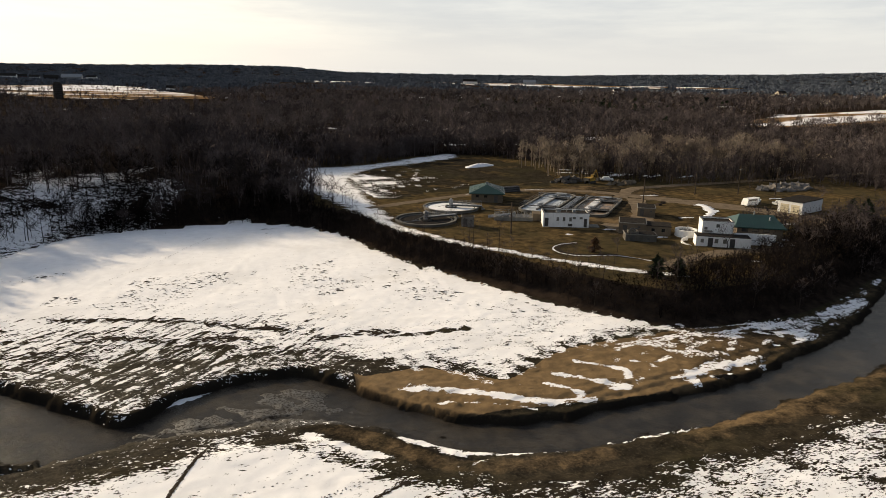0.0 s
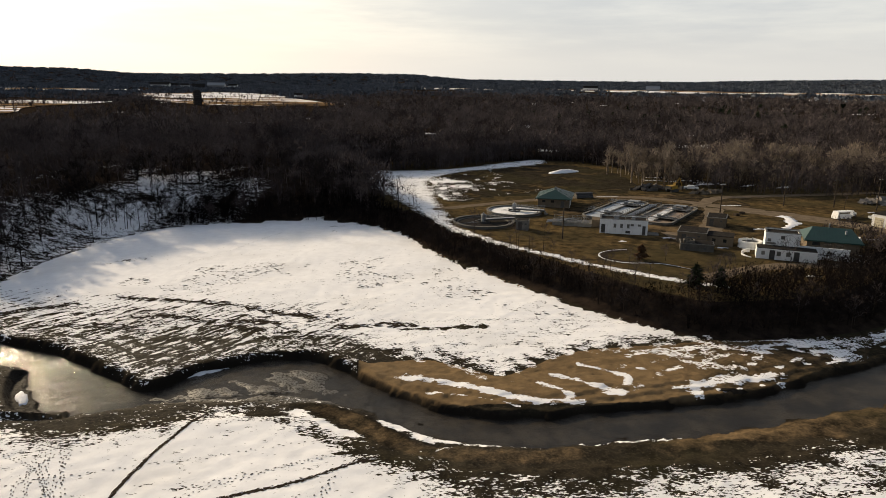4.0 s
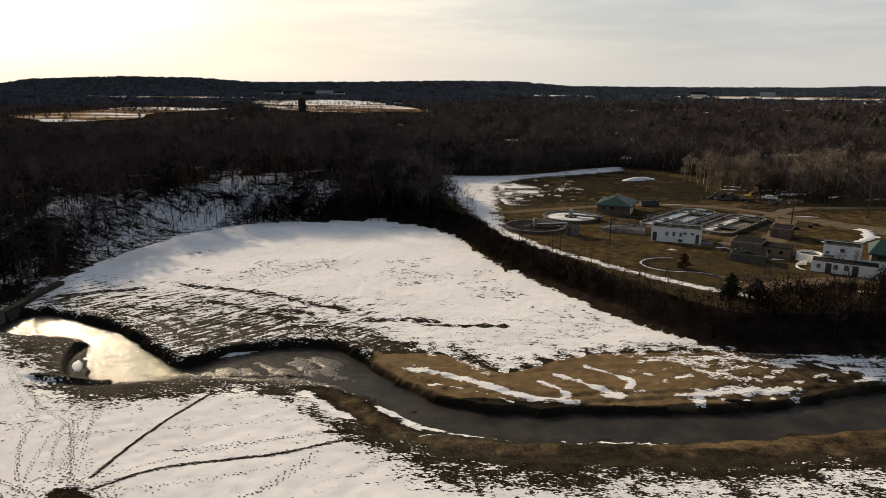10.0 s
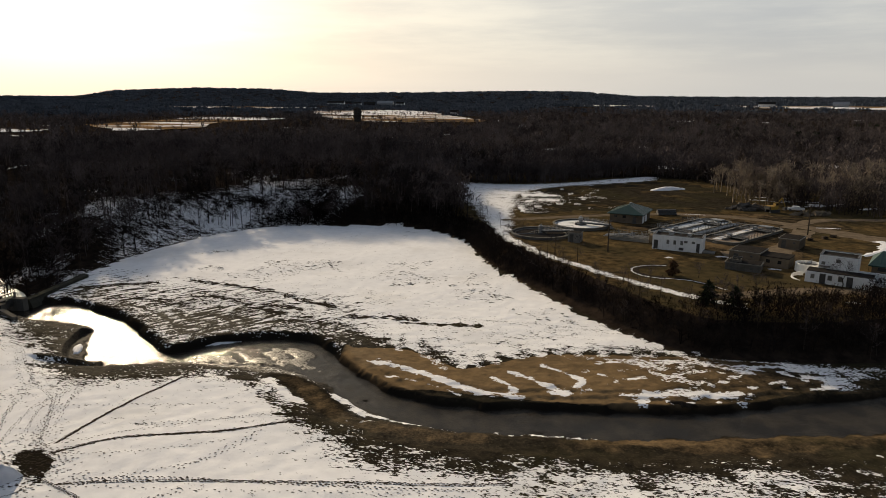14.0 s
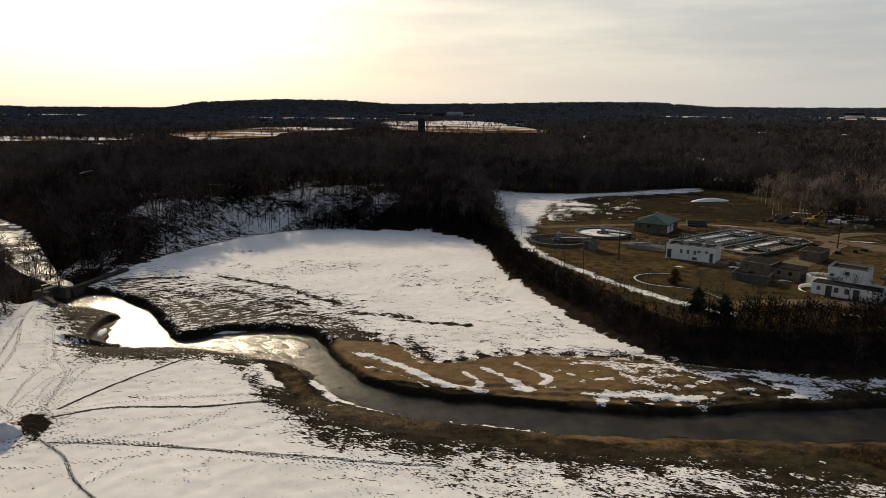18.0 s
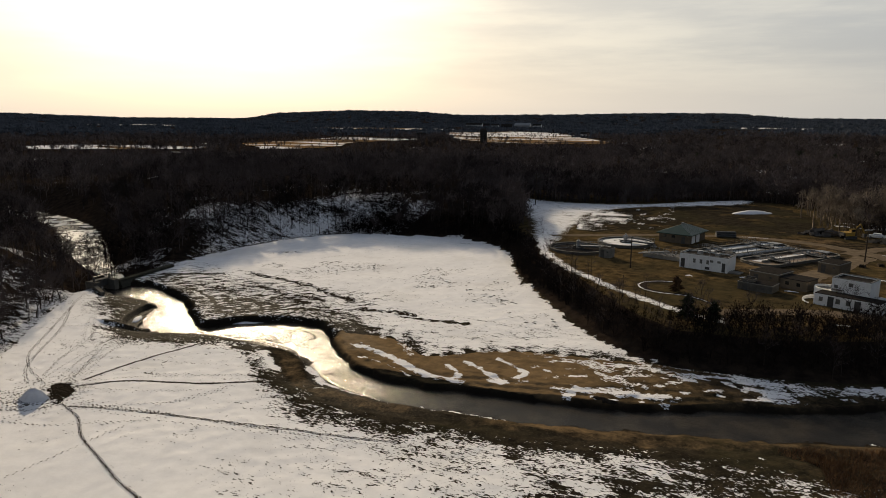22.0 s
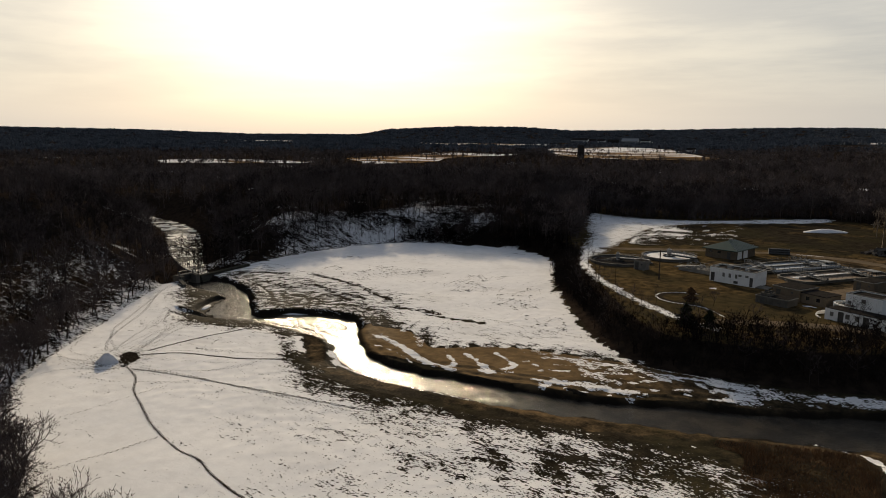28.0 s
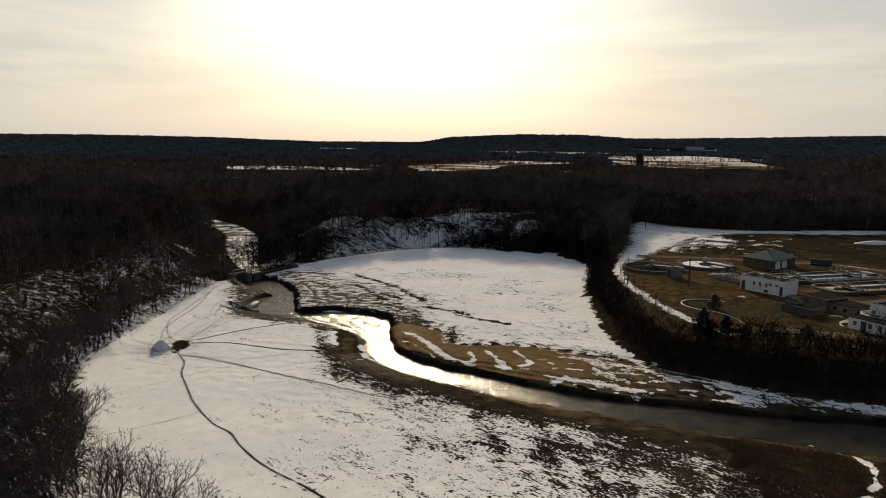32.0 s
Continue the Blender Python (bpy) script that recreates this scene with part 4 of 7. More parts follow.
far_kinds = [clump(rng, 5.5, 15), clump(rng, 6.5, 16), clump(rng, 5, 17)]
# distant_woods take the haze-tinted tone
for name, kinds, r0, r1, gap, mat in (("near_woods", fine, 40, 300, 5.2, TWIG), ("middle_woods", mid, 300, 560, 7.8, TWIG_BROWN), ("far_woods", coarse, 560, 1000, 9.6, TWIG_BROWN), ("distant_woods", far_kinds, 1000, 2900, 31, HAZED_WOODS)):
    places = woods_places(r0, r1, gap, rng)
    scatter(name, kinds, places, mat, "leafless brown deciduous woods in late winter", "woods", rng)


rough_pale = [rough_tree(rng, t, 76, 0.085, 0.24, 0.35) for t in (11, 13.5, 10)]
px, py = rng.uniform(80, 190, 330), rng.uniform(208, 264, 330)
far_side = py > 214 + 6 * np.sin(px * 0.2)
px, py = px[far_side], py[far_side]
ex, ey = rng.uniform(20, 420, 130), rng.uniform(330, 620, 130)
dense = lattice(ex, ey, 60.0, 71) > 0.55
ex, ey = ex[dense], ey[dense]
scatter("evergreen_trees", [rough_tree(rng, t, 80, 0.45, 0.24) for t in (9, 10.5)], np.stack([ex, ey, height(ex, ey)], 1), NEEDLE, "scattered dark evergreens among the bare woods", "woods", rng)

# tall close-set trees that shade the snowy slope behind the works
GROVE = np.array([(-4, 194), (-10, 208), (-17, 232), (-26, 262), (17, 270), (40, 289), (62, 309), (86, 280), (100, 296), (64, 338), (10, 304), (-52, 292), (-46, 250), (-34, 214), (-20, 190)])
gx, gy = np.meshgrid(np.arange(-54, 104, 3.3), np.arange(188, 340, 3.3))
gx, gy = gx.ravel() + rng.uniform(-1.4, 1.4, gx.size), gy.ravel() + rng.uniform(-1.4, 1.4, gx.size)
keep = inside(gx, gy, GROVE)
gx, gy = gx[keep], gy[keep]
scatter("slope_grove", mid, np.stack([gx, gy, height(gx, gy)], 1), TWIG, "close-set tall leafless trees above the snowy slope", "woods", rng)
scatter("pale_copse", rough_pale, np.stack([px, py, height(px, py)], 1), TWIG_PALE, "copse of pale slender leafless trees behind the works", "woods", rng)

# ---- materials of the built things ----
WHITE = simple("white_painted_block", (0.78, 0.78, 0.77), (0.70, 0.70, 0.69), 0.6, 0.7, stain=(0.42, 0.40, 0.36), random_amount=0.04)
TAN = simple("tan_block", (0.15, 0.122, 0.09), (0.11, 0.09, 0.067), 0.8, 0.85, stain=(0.12, 0.10, 0.08))
CONCRETE = simple("weathered_concrete", (0.22, 0.21, 0.19), (0.14, 0.135, 0.12), 0.7, 0.9, stain=(0.14, 0.13, 0.12))
# Darker concrete; on the long ditch walls this tone stands for their shade.
DARK_CONCRETE = simple("dark_concrete", (0.13, 0.12, 0.105), (0.085, 0.08, 0.07), 0.5, 0.85, stain=(0.05, 0.047, 0.042))
MOSSY = simple("mossy_old_concrete", (0.060, 0.058, 0.048), (0.035, 0.036, 0.028), 0.6, 0.9, stain=(0.02, 0.02, 0.018))
GREEN = simple("green_metal_roof", (0.006, 0.036, 0.029), (0.010, 0.048, 0.038), 0.5, 0.45, 0.2, random_amount=0.1)
ROOF = simple("dark_gravel_roof", (0.022, 0.020, 0.019), (0.040, 0.037, 0.034), 1.5, 0.95)
STEEL = simple("galvanised_steel", (0.30, 0.31, 0.32), (0.20, 0.21, 0.22), 3.0, 0.55, 0.6)
DARK_METAL = simple("dark_metal", (0.05, 0.05, 0.05), (0.08, 0.075, 0.07), 2.0, 0.6, 0.4)
WOOD_POLE = simple("weathered_pole", (0.05, 0.04, 0.032), (0.085, 0.068, 0.052), 2.0, 0.9)
SNOW = simple("old_snow", (0.78, 0.79, 0.82), (0.68, 0.69, 0.72), 1.2, 0.7, bump=0.5, random_amount=0.06)
DIRT = simple("trampled_dirt", (0.030, 0.024, 0.019), (0.055, 0.044, 0.034), 1.5, 0.95, bump=0.6)
GRAVEL = simple("gravel_drive", (0.13, 0.102, 0.074), (0.21, 0.165, 0.115), 0.5, 0.95)
YELLOW = simple("yellow_machine_paint", (0.36, 0.22, 0.02), (0.28, 0.17, 0.03), 2.0, 0.55)
GLASS_DARK = simple("dark_window", (0.012, 0.014, 0.016), (0.02, 0.022, 0.025), 1.0, 0.12, bump=0.0)
CREAM = simple("cream_siding", (0.58, 0.52, 0.38), (0.5, 0.45, 0.33), 0.8, 0.75)
BRICKRED = simple("red_barn_paint", (0.17, 0.045, 0.035), (0.12, 0.035, 0.03), 0.8, 0.85)
RUBBLE = simple("broken_concrete", (0.17, 0.155, 0.14), (0.09, 0.082, 0.074), 0.6, 0.9, random_amount=0.6)
ICE = simple("grey_ice", (0.52, 0.55, 0.58), (0.36, 0.40, 0.43), 0.35, 0.35, bump=0.1)
ICE_WHITE = simple("snow_covered_ice", (0.80, 0.80, 0.80), (0.68, 0.68, 0.67), 0.3, 0.7)
SILO = simple("dark_silo_staves", (0.030, 0.026, 0.024), (0.05, 0.045, 0.04), 0.5, 0.9)
SILT = simple("brown_silt", (0.17, 0.115, 0.07), (0.26, 0.18, 0.115), 0.25, 0.6)


def z_at(x, y):
    return float(height(np.array([x]), np.array([y]))[0])


def circle(r, n=48):
    return [(r * math.cos(2 * math.pi * i / n), r * math.sin(2 * math.pi * i / n)) for i in range(n)]


def stadium(hw, hl, n=10, rr=None):
    """A rectangle with rounded corners, half width hw along x, half length hl along y."""
    rr = rr or hw * 0.75
    out = []
    for cx, cy, a0 in ((hw - rr, hl - rr, 0), (-hw + rr, hl - rr, 90), (-hw + rr, -hl + rr, 180), (hw - rr, -hl + rr, 270)):
        for i in range(n):
            a = radians(a0 + 90 * i / (n - 1))
            out.append((cx + rr * math.cos(a), cy + rr * math.sin(a)))
    return out


def rail(m, p, q, posts):
    """A pipe railing: posts and two rails."""
    p, q = Vector(p), Vector(q)
    for i in range(posts + 1):
        a = p + (q - p) * i / posts
        m.box(a.x - 0.03, a.x + 0.03, a.y - 0.03, a.y + 0.03, a.z, a.z + 1.05)
    for h in (0.55, 1.05):
        m.tube(p + Vector((0, 0, h)), q + Vector((0, 0, h)), 0.03, 0.03, 4)
    return m


# ---- sewage works on the terrace ----
def clarifier(x, y, r, z, surface, label, turn, full):
    t = thing("clarifier_tank", pose(x, y, z, 0, 0, turn), label, "tank", "round clarifier tanks")
    wall = Mesh().ring(circle(r), circle(r - 0.35), -0.9, 1.15)
    part("tank_wall", wall, DARK_CONCRETE, t, "dark concrete ring wall")
    part("wall_cap", Mesh().ring(circle(r + 0.12), circle(r - 0.45), 1.15, 1.27), CONCRETE, t)
    part("water_surface", Mesh().prism(circle(r - 0.34), 0.0, 0.80 if full else 0.9), surface, t)
    part("effluent_trough", Mesh().ring(circle(r - 0.95), circle(r - 1.2), 0.4, 0.98), CONCRETE, t)
    part("centre_column", Mesh().tube((0, 0, 0.2), (0, 0, 2.2), 0.55, 0.55, 14), STEEL, t)
    part("feed_well", Mesh().ring(circle(1.6, 20), circle(1.5, 20), 0.3, 1.25), DARK_METAL, t)
    part("drive_unit", Mesh().box(-0.5, 0.5, -0.5, 0.5, 2.2, 2.9).tube((0, 0, 2.9), (0, 0, 3.3), 0.22, 0.18, 10), STEEL, t)
    deck = Mesh().box(0, r + 0.8, -0.5, 0.5, 1.6, 1.72)
    part("bridge_deck", deck, STEEL, t)
    part("bridge_truss", Mesh().box(0, r + 0.8, -0.55, -0.45, 1.3, 1.6).box(0, r + 0.8, 0.45, 0.55, 1.3, 1.6), DARK_METAL, t)
    for s in (-0.5, 0.5):
        part("bridge_rail", rail(Mesh(), (0, s, 1.72), (r + 0.8, s, 1.72), 8), STEEL, t)
    part("stair", Mesh().box(r + 0.8, r + 1.2, -0.5, 0.5, 0.0, 1.3).box(r + 1.2, r + 1.6, -0.5, 0.5, 0.0, 0.85).box(r + 1.6, r + 2.0, -0.5, 0.5, 0.0, 0.4), CONCRETE, t)
    arm = Mesh().tube((0, 0, 0.9), (-r + 1.4, 0, 0.8), 0.08, 0.06, 5).tube((0, 0, 1.9), (-r * 0.5, 0, 0.85), 0.05, 0.05, 4)
    part("skimmer_arm", arm, STEEL, t)
    return t


clarifier(19.5, 161.6, 7.5, 3.3, ROOF, "round concrete clarifier with dark water and a railed bridge", 12, True)
clarifier(29.8, 175.6, 7.4, 3.35, ICE_WHITE, "round concrete clarifier frozen over and snow covered", -20, False)


def block_hut(name, m, w, d, h, wall, label, door=True, roof=ROOF, cat="shed"):
    t = thing(name, m, label, cat)
    part("wall", Mesh().ring([(0, 0), (w, 0), (w, d), (0, d)], [(0.2, 0.2), (w - 0.2, 0.2), (w - 0.2, d - 0.2), (0.2, d - 0.2)], -0.8, h), wall, t)
    part("roof_slab", Mesh().box(-0.12, w + 0.12, -0.12, d + 0.12, h, h + 0.16), CONCRETE, t)
    part("roof_covering", Mesh().box(0.1, w - 0.1, 0.1, d - 0.1, h + 0.164, h + 0.22), roof, t)
    if door:
        part("door", Mesh().box(w * 0.15, w * 0.15 + 0.95, -0.05, 0.02, 0.0, 2.05), DARK_METAL, t)
        part("vent", Mesh().box(w * 0.7, w * 0.7 + 0.5, -0.05, 0.02, h - 0.9, h - 0.5), DARK_METAL, t)
    return t


block_hut("pump_hut", pose(26.2, 153.6, 3.8, 0, 0, -18), 2.9, 2.6, 2.3, CONCRETE, "small grey block pump hut beside the round clarifier")


def hip_building():
    w, d, h, o = 8.8, 11.5, 2.7, 0.7
    t = thing("green_roof_building", pose(38.0, 183.6, 3.8, 0, 0, -18.2), "tan block building with a green metal hip roof", "building")
    part("wall", Mesh().ring([(0, 0), (w, 0), (w, d), (0, d)], [(0.25, 0.25), (w - 0.25, 0.25), (w - 0.25, d - 0.25), (0.25, d - 0.25)], -1, h), TAN, t)
    corners = [(-o, -o, h), (w + o, -o, h), (w + o, d + o, h), (-o, d + o, h)]
    r0, r1 = (w / 2, 3.6, h + 2.0), (w / 2, d - 3.6, h + 2.0)
    part("roof", Mesh().add(corners + [r0, r1] + [(x, y, z - 0.2) for x, y, z in corners], [(0, 1, 4), (1, 2, 5, 4), (2, 3, 5), (3, 0, 4, 5), (0, 6, 7, 1), (1, 7, 8, 2), (2, 8, 9, 3), (3, 9, 6, 0), (9, 8, 7, 6)]), GREEN, t)
    seams = Mesh()
    for i in range(1, 12):
        y = -o + (d + 2 * o) * i / 12
        top = min(1.0, (y + o) / (3.6 + o), (d + o - y) / (3.6 + o))
        for e, s in ((w + o, 1), (-o, -1)):
            seams.tube((e, y, h + 0.03), (e + (w / 2 - e) * top, y, h + 2.0 * top + 0.03), 0.03, 0.03, 3, False)
    part("roof_seams", seams, GREEN, t)
    part("ridge_vent", Mesh().box(w / 2 - 0.35, w / 2 + 0.35, d / 2 - 0.35, d / 2 + 0.35, h + 1.9, h + 2.4), STEEL, t)
    for y in (1.2, 4.6):
        part("overhead_door", Mesh().box(w - 0.02, w + 0.05, y, y + 2.4, 0, 2.4), WHITE, t, "white overhead door")
    part("door", Mesh().box(6.4, 7.4, -0.05, 0.02, 0, 2.1), DARK_METAL, t)
    for x in (1.2, 3.6):
        part("window", Mesh().box(x, x + 0.9, -0.04, 0.02, 1.5, 2.2), GLASS_DARK, t)
    part("wall_lamp", Mesh().box(7.9, 8.15, -0.22, 0.0, 2.3, 2.5), STEEL, t)


hip_building()


def ditch(x, y, hw, hl, name_label, fill, cover, lane=None):
    """One of two long rounded basins, side by side."""
    t = thing("oxidation_ditch", pose(x, y, 3.45, 0, 0, -39), name_label, "tank", "oxidation ditches")
    o, i = stadium(hw, hl, rr=3.2), stadium(hw - 0.35, hl - 0.35, rr=2.85)
    # The outer wall's shade is put into its darker concrete tone.
    part("tank_wall", Mesh().ring(o, i, -0.8, 1.0), DARK_CONCRETE, t)
    part("wall_cap", Mesh().ring(stadium(hw + 0.1, hl + 0.1, rr=3.3), stadium(hw - 0.5, hl - 0.5, rr=2.7), 1.0, 1.08), CONCRETE, t, "pale concrete rim")
    part("water_surface", Mesh().prism(stadium(hw - 0.34, hl - 0.34, rr=2.86), -0.2, 0.62), fill, t, cover)
    part("middle_wall", Mesh().box(-0.18, 0.18, -hl + 3.6, hl - 3.6, -0.2, 1.05), CONCRETE, t)
    if lane:
        part("lane_crust", Mesh().box(-hw + 2.4, -0.6, -hl + 3.4, hl - 3.4, 0.2, 0.70), lane[0], t, lane[1])
    for yy in (-hl * 0.55, hl * 0.42):
        part("walkway", Mesh().box(-hw, hw, yy - 0.5, yy + 0.5, 1.09, 1.2), DARK_METAL, t)
        for sd in (-0.5, 0.5):
            part("walkway_rail", rail(Mesh(), (-hw, yy + sd, 1.2), (hw, yy + sd, 1.2), 7), STEEL, t)
        part("rotor_aerator", Mesh().tube((0.4, yy + 0.9, 1.0), (hw - 0.5, yy + 0.9, 1.0), 0.42, 0.42, 10), DARK_METAL, t)
        part("motor", Mesh().box(-0.6, 0.3, yy + 0.6, yy + 1.2, 1.2, 1.8), STEEL, t)
    for sd in (-hw, hw):
        part("edge_rail", rail(Mesh(), (sd, -hl + 3.4, 1.08), (sd, hl - 3.4, 1.08), 14), DARK_METAL, t)
    part("end_platform", Mesh().box(-1.6, 1.6, hl - 2.6, hl - 0.2, 1.09, 1.24), STEEL, t)
    part("stair", Mesh().box(-0.6, 0.6, -hl - 0.5, -hl, -0.6, 0.75).box(-0.6, 0.6, -hl - 1.0, -hl - 0.5, -0.6, 0.4).box(-0.6, 0.6, -hl - 1.5, -hl - 1.0, -0.6, 0.1), CONCRETE, t)
    return t


ditch(59.0, 177.6, 4.7, 15.6, "long concrete oxidation ditch holding blue-grey ice", ICE, "blue-grey ice")
ditch(70.2, 170.2, 4.9, 14.4, "long concrete oxidation ditch with brown silty water", SILT, "brown silty water", (ICE_WHITE, "pale frozen crust"))
walk_deck = thing("pipe_walkway", pose(64.6, 173.9, 3.45, 0, 0, -39), "steel walkway with pipes between the two long ditches", "walkway")
part("deck", Mesh().box(-0.9, 0.9, -11, 11, 0.9, 1.02), DARK_METAL, walk_deck)
for px_ in (-0.6, 0.0, 0.6):
    part("pipe", Mesh().tube((px_, -11, 1.22), (px_, 11, 1.22), 0.16, 0.16, 8), STEEL, walk_deck)
for py_ in (-10, -5, 0, 5, 10):
    part("support", Mesh().box(-0.8, 0.8, py_ - 0.2, py_ + 0.2, -0.8, 0.9), CONCRETE, walk_deck)


def control_building():
    w, d, h = 10.8, 5.6, 3.3
    t = thing("control_building", pose(45.3, 149.8, 4.0, 0, 0, -18.2), "white block control building with a flat dark roof", "building")
    part("wall", Mesh().ring([(0, 0), (w, 0), (w, d), (0, d)], [(0.25, 0.25), (w - 0.25, 0.25), (w - 0.25, d - 0.25), (0.25, d - 0.25)], -1, h), WHITE, t)
    part("roof_covering", Mesh().box(0.25, w - 0.25, 0.25, d - 0.25, h - 0.35, h - 0.25), ROOF, t)
    part("coping", Mesh().ring([(-0.06, -0.06), (w + 0.06, -0.06), (w + 0.06, d + 0.06), (-0.06, d + 0.06)], [(0.32, 0.32), (w - 0.32, 0.32), (w - 0.32, d - 0.32), (0.32, d - 0.32)], h, h + 0.1), DARK_METAL, t, "dark metal coping")
    part("door", Mesh().box(0.35, 1.25, -0.05, 0.02, 0, 2.05), DARK_METAL, t)
    part("door", Mesh().box(w - 1.2, w - 0.5, -0.05, 0.02, 0.0, 2.05), DARK_METAL, t)
    for x, z0, ww, hh in ((3.2, 1.35, 0.45, 0.95), (4.7, 1.35, 0.45, 0.95), (6.2, 1.35, 0.45, 0.95), (7.0, 1.9, 0.6, 0.5), (8.6, 1.9, 0.6, 0.5)):
        f = part("window", Mesh().ring([(x - 0.06, -0.03), (x + ww + 0.06, -0.03), (x + ww + 0.06, 0.03), (x - 0.06, 0.03)], [(x, -0.03), (x + ww, -0.03), (x + ww, 0.03), (x, 0.03)], z0, z0 + hh), CONCRETE, t)
        part("pane", Mesh().box(x, x + ww, -0.02, 0.02, z0, z0 + hh), GLASS_DARK, f)
    part("air_unit", Mesh().box(3.2, 4.3, 2.0, 3.0, h - 0.25, h + 0.55), STEEL, t)
    part("air_unit", Mesh().box(7.2, 8.0, 2.4, 3.4, h - 0.25, h + 0.35), STEEL, t)
    part("roof_pipe", Mesh().tube((5.8, 3, h - 0.25), (5.8, 3, h + 0.8), 0.09, 0.09, 8), STEEL, t)
    part("louvre", Mesh().box(5.9, 6.9, -0.06, 0.0, 0.15, 0.75), DARK_METAL, t)
    part("apron", Mesh().box(w, w + 2.6, 0.4, 3.0, -0.5, 0.12), CONCRETE, t)


control_building()


def grit_works():
    """Pipes, troughs and gratings between the clarifiers and the ditch."""
    t = thing("grit_works", pose(36.2, 158.8, 3.8, 0, 0, -18), "concrete grit channels with pipes, gratings and railings", "water works")
    part("channel_block", Mesh().box(0, 9.5, 0, 4.2, -0.6, 1.0), CONCRETE, t)
    part("channel_block", Mesh().box(9.5, 12.5, 0.6, 3.8, -0.6, 1.9), TAN, t, "tan block chamber")
    for i in range(5):
        part("grating", Mesh().box(0.5 + i * 1.75, 1.8 + i * 1.75, 0.4, 3.8, 1.0, 1.08), DARK_METAL, t)
    for y in (0.15, 4.05):
        part("railing", rail(Mesh(), (0.2, y, 1.0), (9.3, y, 1.0), 8), STEEL, t)
    for i, y in enumerate((0.9, 2.1, 3.3)):
        part("pipe", Mesh().tube((-1.5, y, 0.6), (3.4 + i, y, 1.45), 0.16, 0.16, 8).tube((3.4 + i, y, 1.45), (3.4 + i, y, 0.9), 0.16, 0.16, 8), STEEL, t)
    for x in (2.2, 5.0, 7.6):
        part("valve_stand", Mesh().tube((x, 2.0, 1.0), (x, 2.0, 2.0), 0.08, 0.08, 6).ring([(x + a, 2.0 + b) for a, b in circle(0.3, 10)], [(x + a, 2.0 + b) for a, b in circle(0.23, 10)], 1.95, 2.02), STEEL, t)


grit_works()
block_hut("blower_house", pose(74.4, 156.4, 3.8, 0, 0, -30), 4.4, 6.2, 2.3, TAN, "tan block blower house with a flat roof", True, cat="building")
b = block_hut("sludge_house", pose(59.8, 140.0, 3.8, 0, 0, -30), 6.0, 6.4, 2.5, TAN, "tan block sludge house with a dark flat roof", True, cat="building")
part("wing", Mesh().box(6.0, 11.4, 0.6, 5.4, -0.8, 2.1), TAN, b)
part("wing_roof", Mesh().box(6.0, 11.5, 0.5, 5.5, 2.104, 2.26), ROOF, b)
for x in (7.2, 9.4):
    part("window", Mesh().box(x, x + 0.7, 0.55, 0.62, 0.9, 1.6), GLASS_DARK, b)
b = block_hut("valve_house", pose(57.4, 132.8, 3.8, 0, 0, -22), 6.6, 4.0, 1.5, DARK_CONCRETE, "low grey concrete valve house with open pipework", True)
part("roof_pit", Mesh().ring([(0.6, 0.6), (2.8, 0.6), (2.8, 2.6), (0.6, 2.6)], [(0.8, 0.8), (2.6, 0.8), (2.6, 2.4), (0.8, 2.4)], 1.7, 2.2), DARK_CONCRETE, b)
for x in (1.2, 2.1):
    part("pipe", Mesh().tube((x, 1.6, 1.6), (x, 1.6, 2.6), 0.15, 0.15, 8).tube((x, 1.6, 2.6), (x + 0.8, 1.6, 2.6), 0.15, 0.15, 8), DARK_METAL, b)

t = thing("digester_tank", pose(73.6, 134.4, 3.8), "low round white tank with a dark floating cover", "tank")
part("tank_wall", Mesh().ring(circle(2.4, 32), circle(2.1, 32), -0.6, 1.7), WHITE, t)
part("cover", Mesh().prism(circle(2.1, 32), 0.9, 1.3), DARK_METAL, t)
part("vent_pipe", Mesh().tube((0.6, 0.3, 1.3), (0.6, 0.3, 2.3), 0.12, 0.12, 8), STEEL, t)
part("vent_pipe", Mesh().tube((-1.1, -0.5, 1.3), (-1.1, -0.5, 1.9), 0.1, 0.1, 8), STEEL, t)


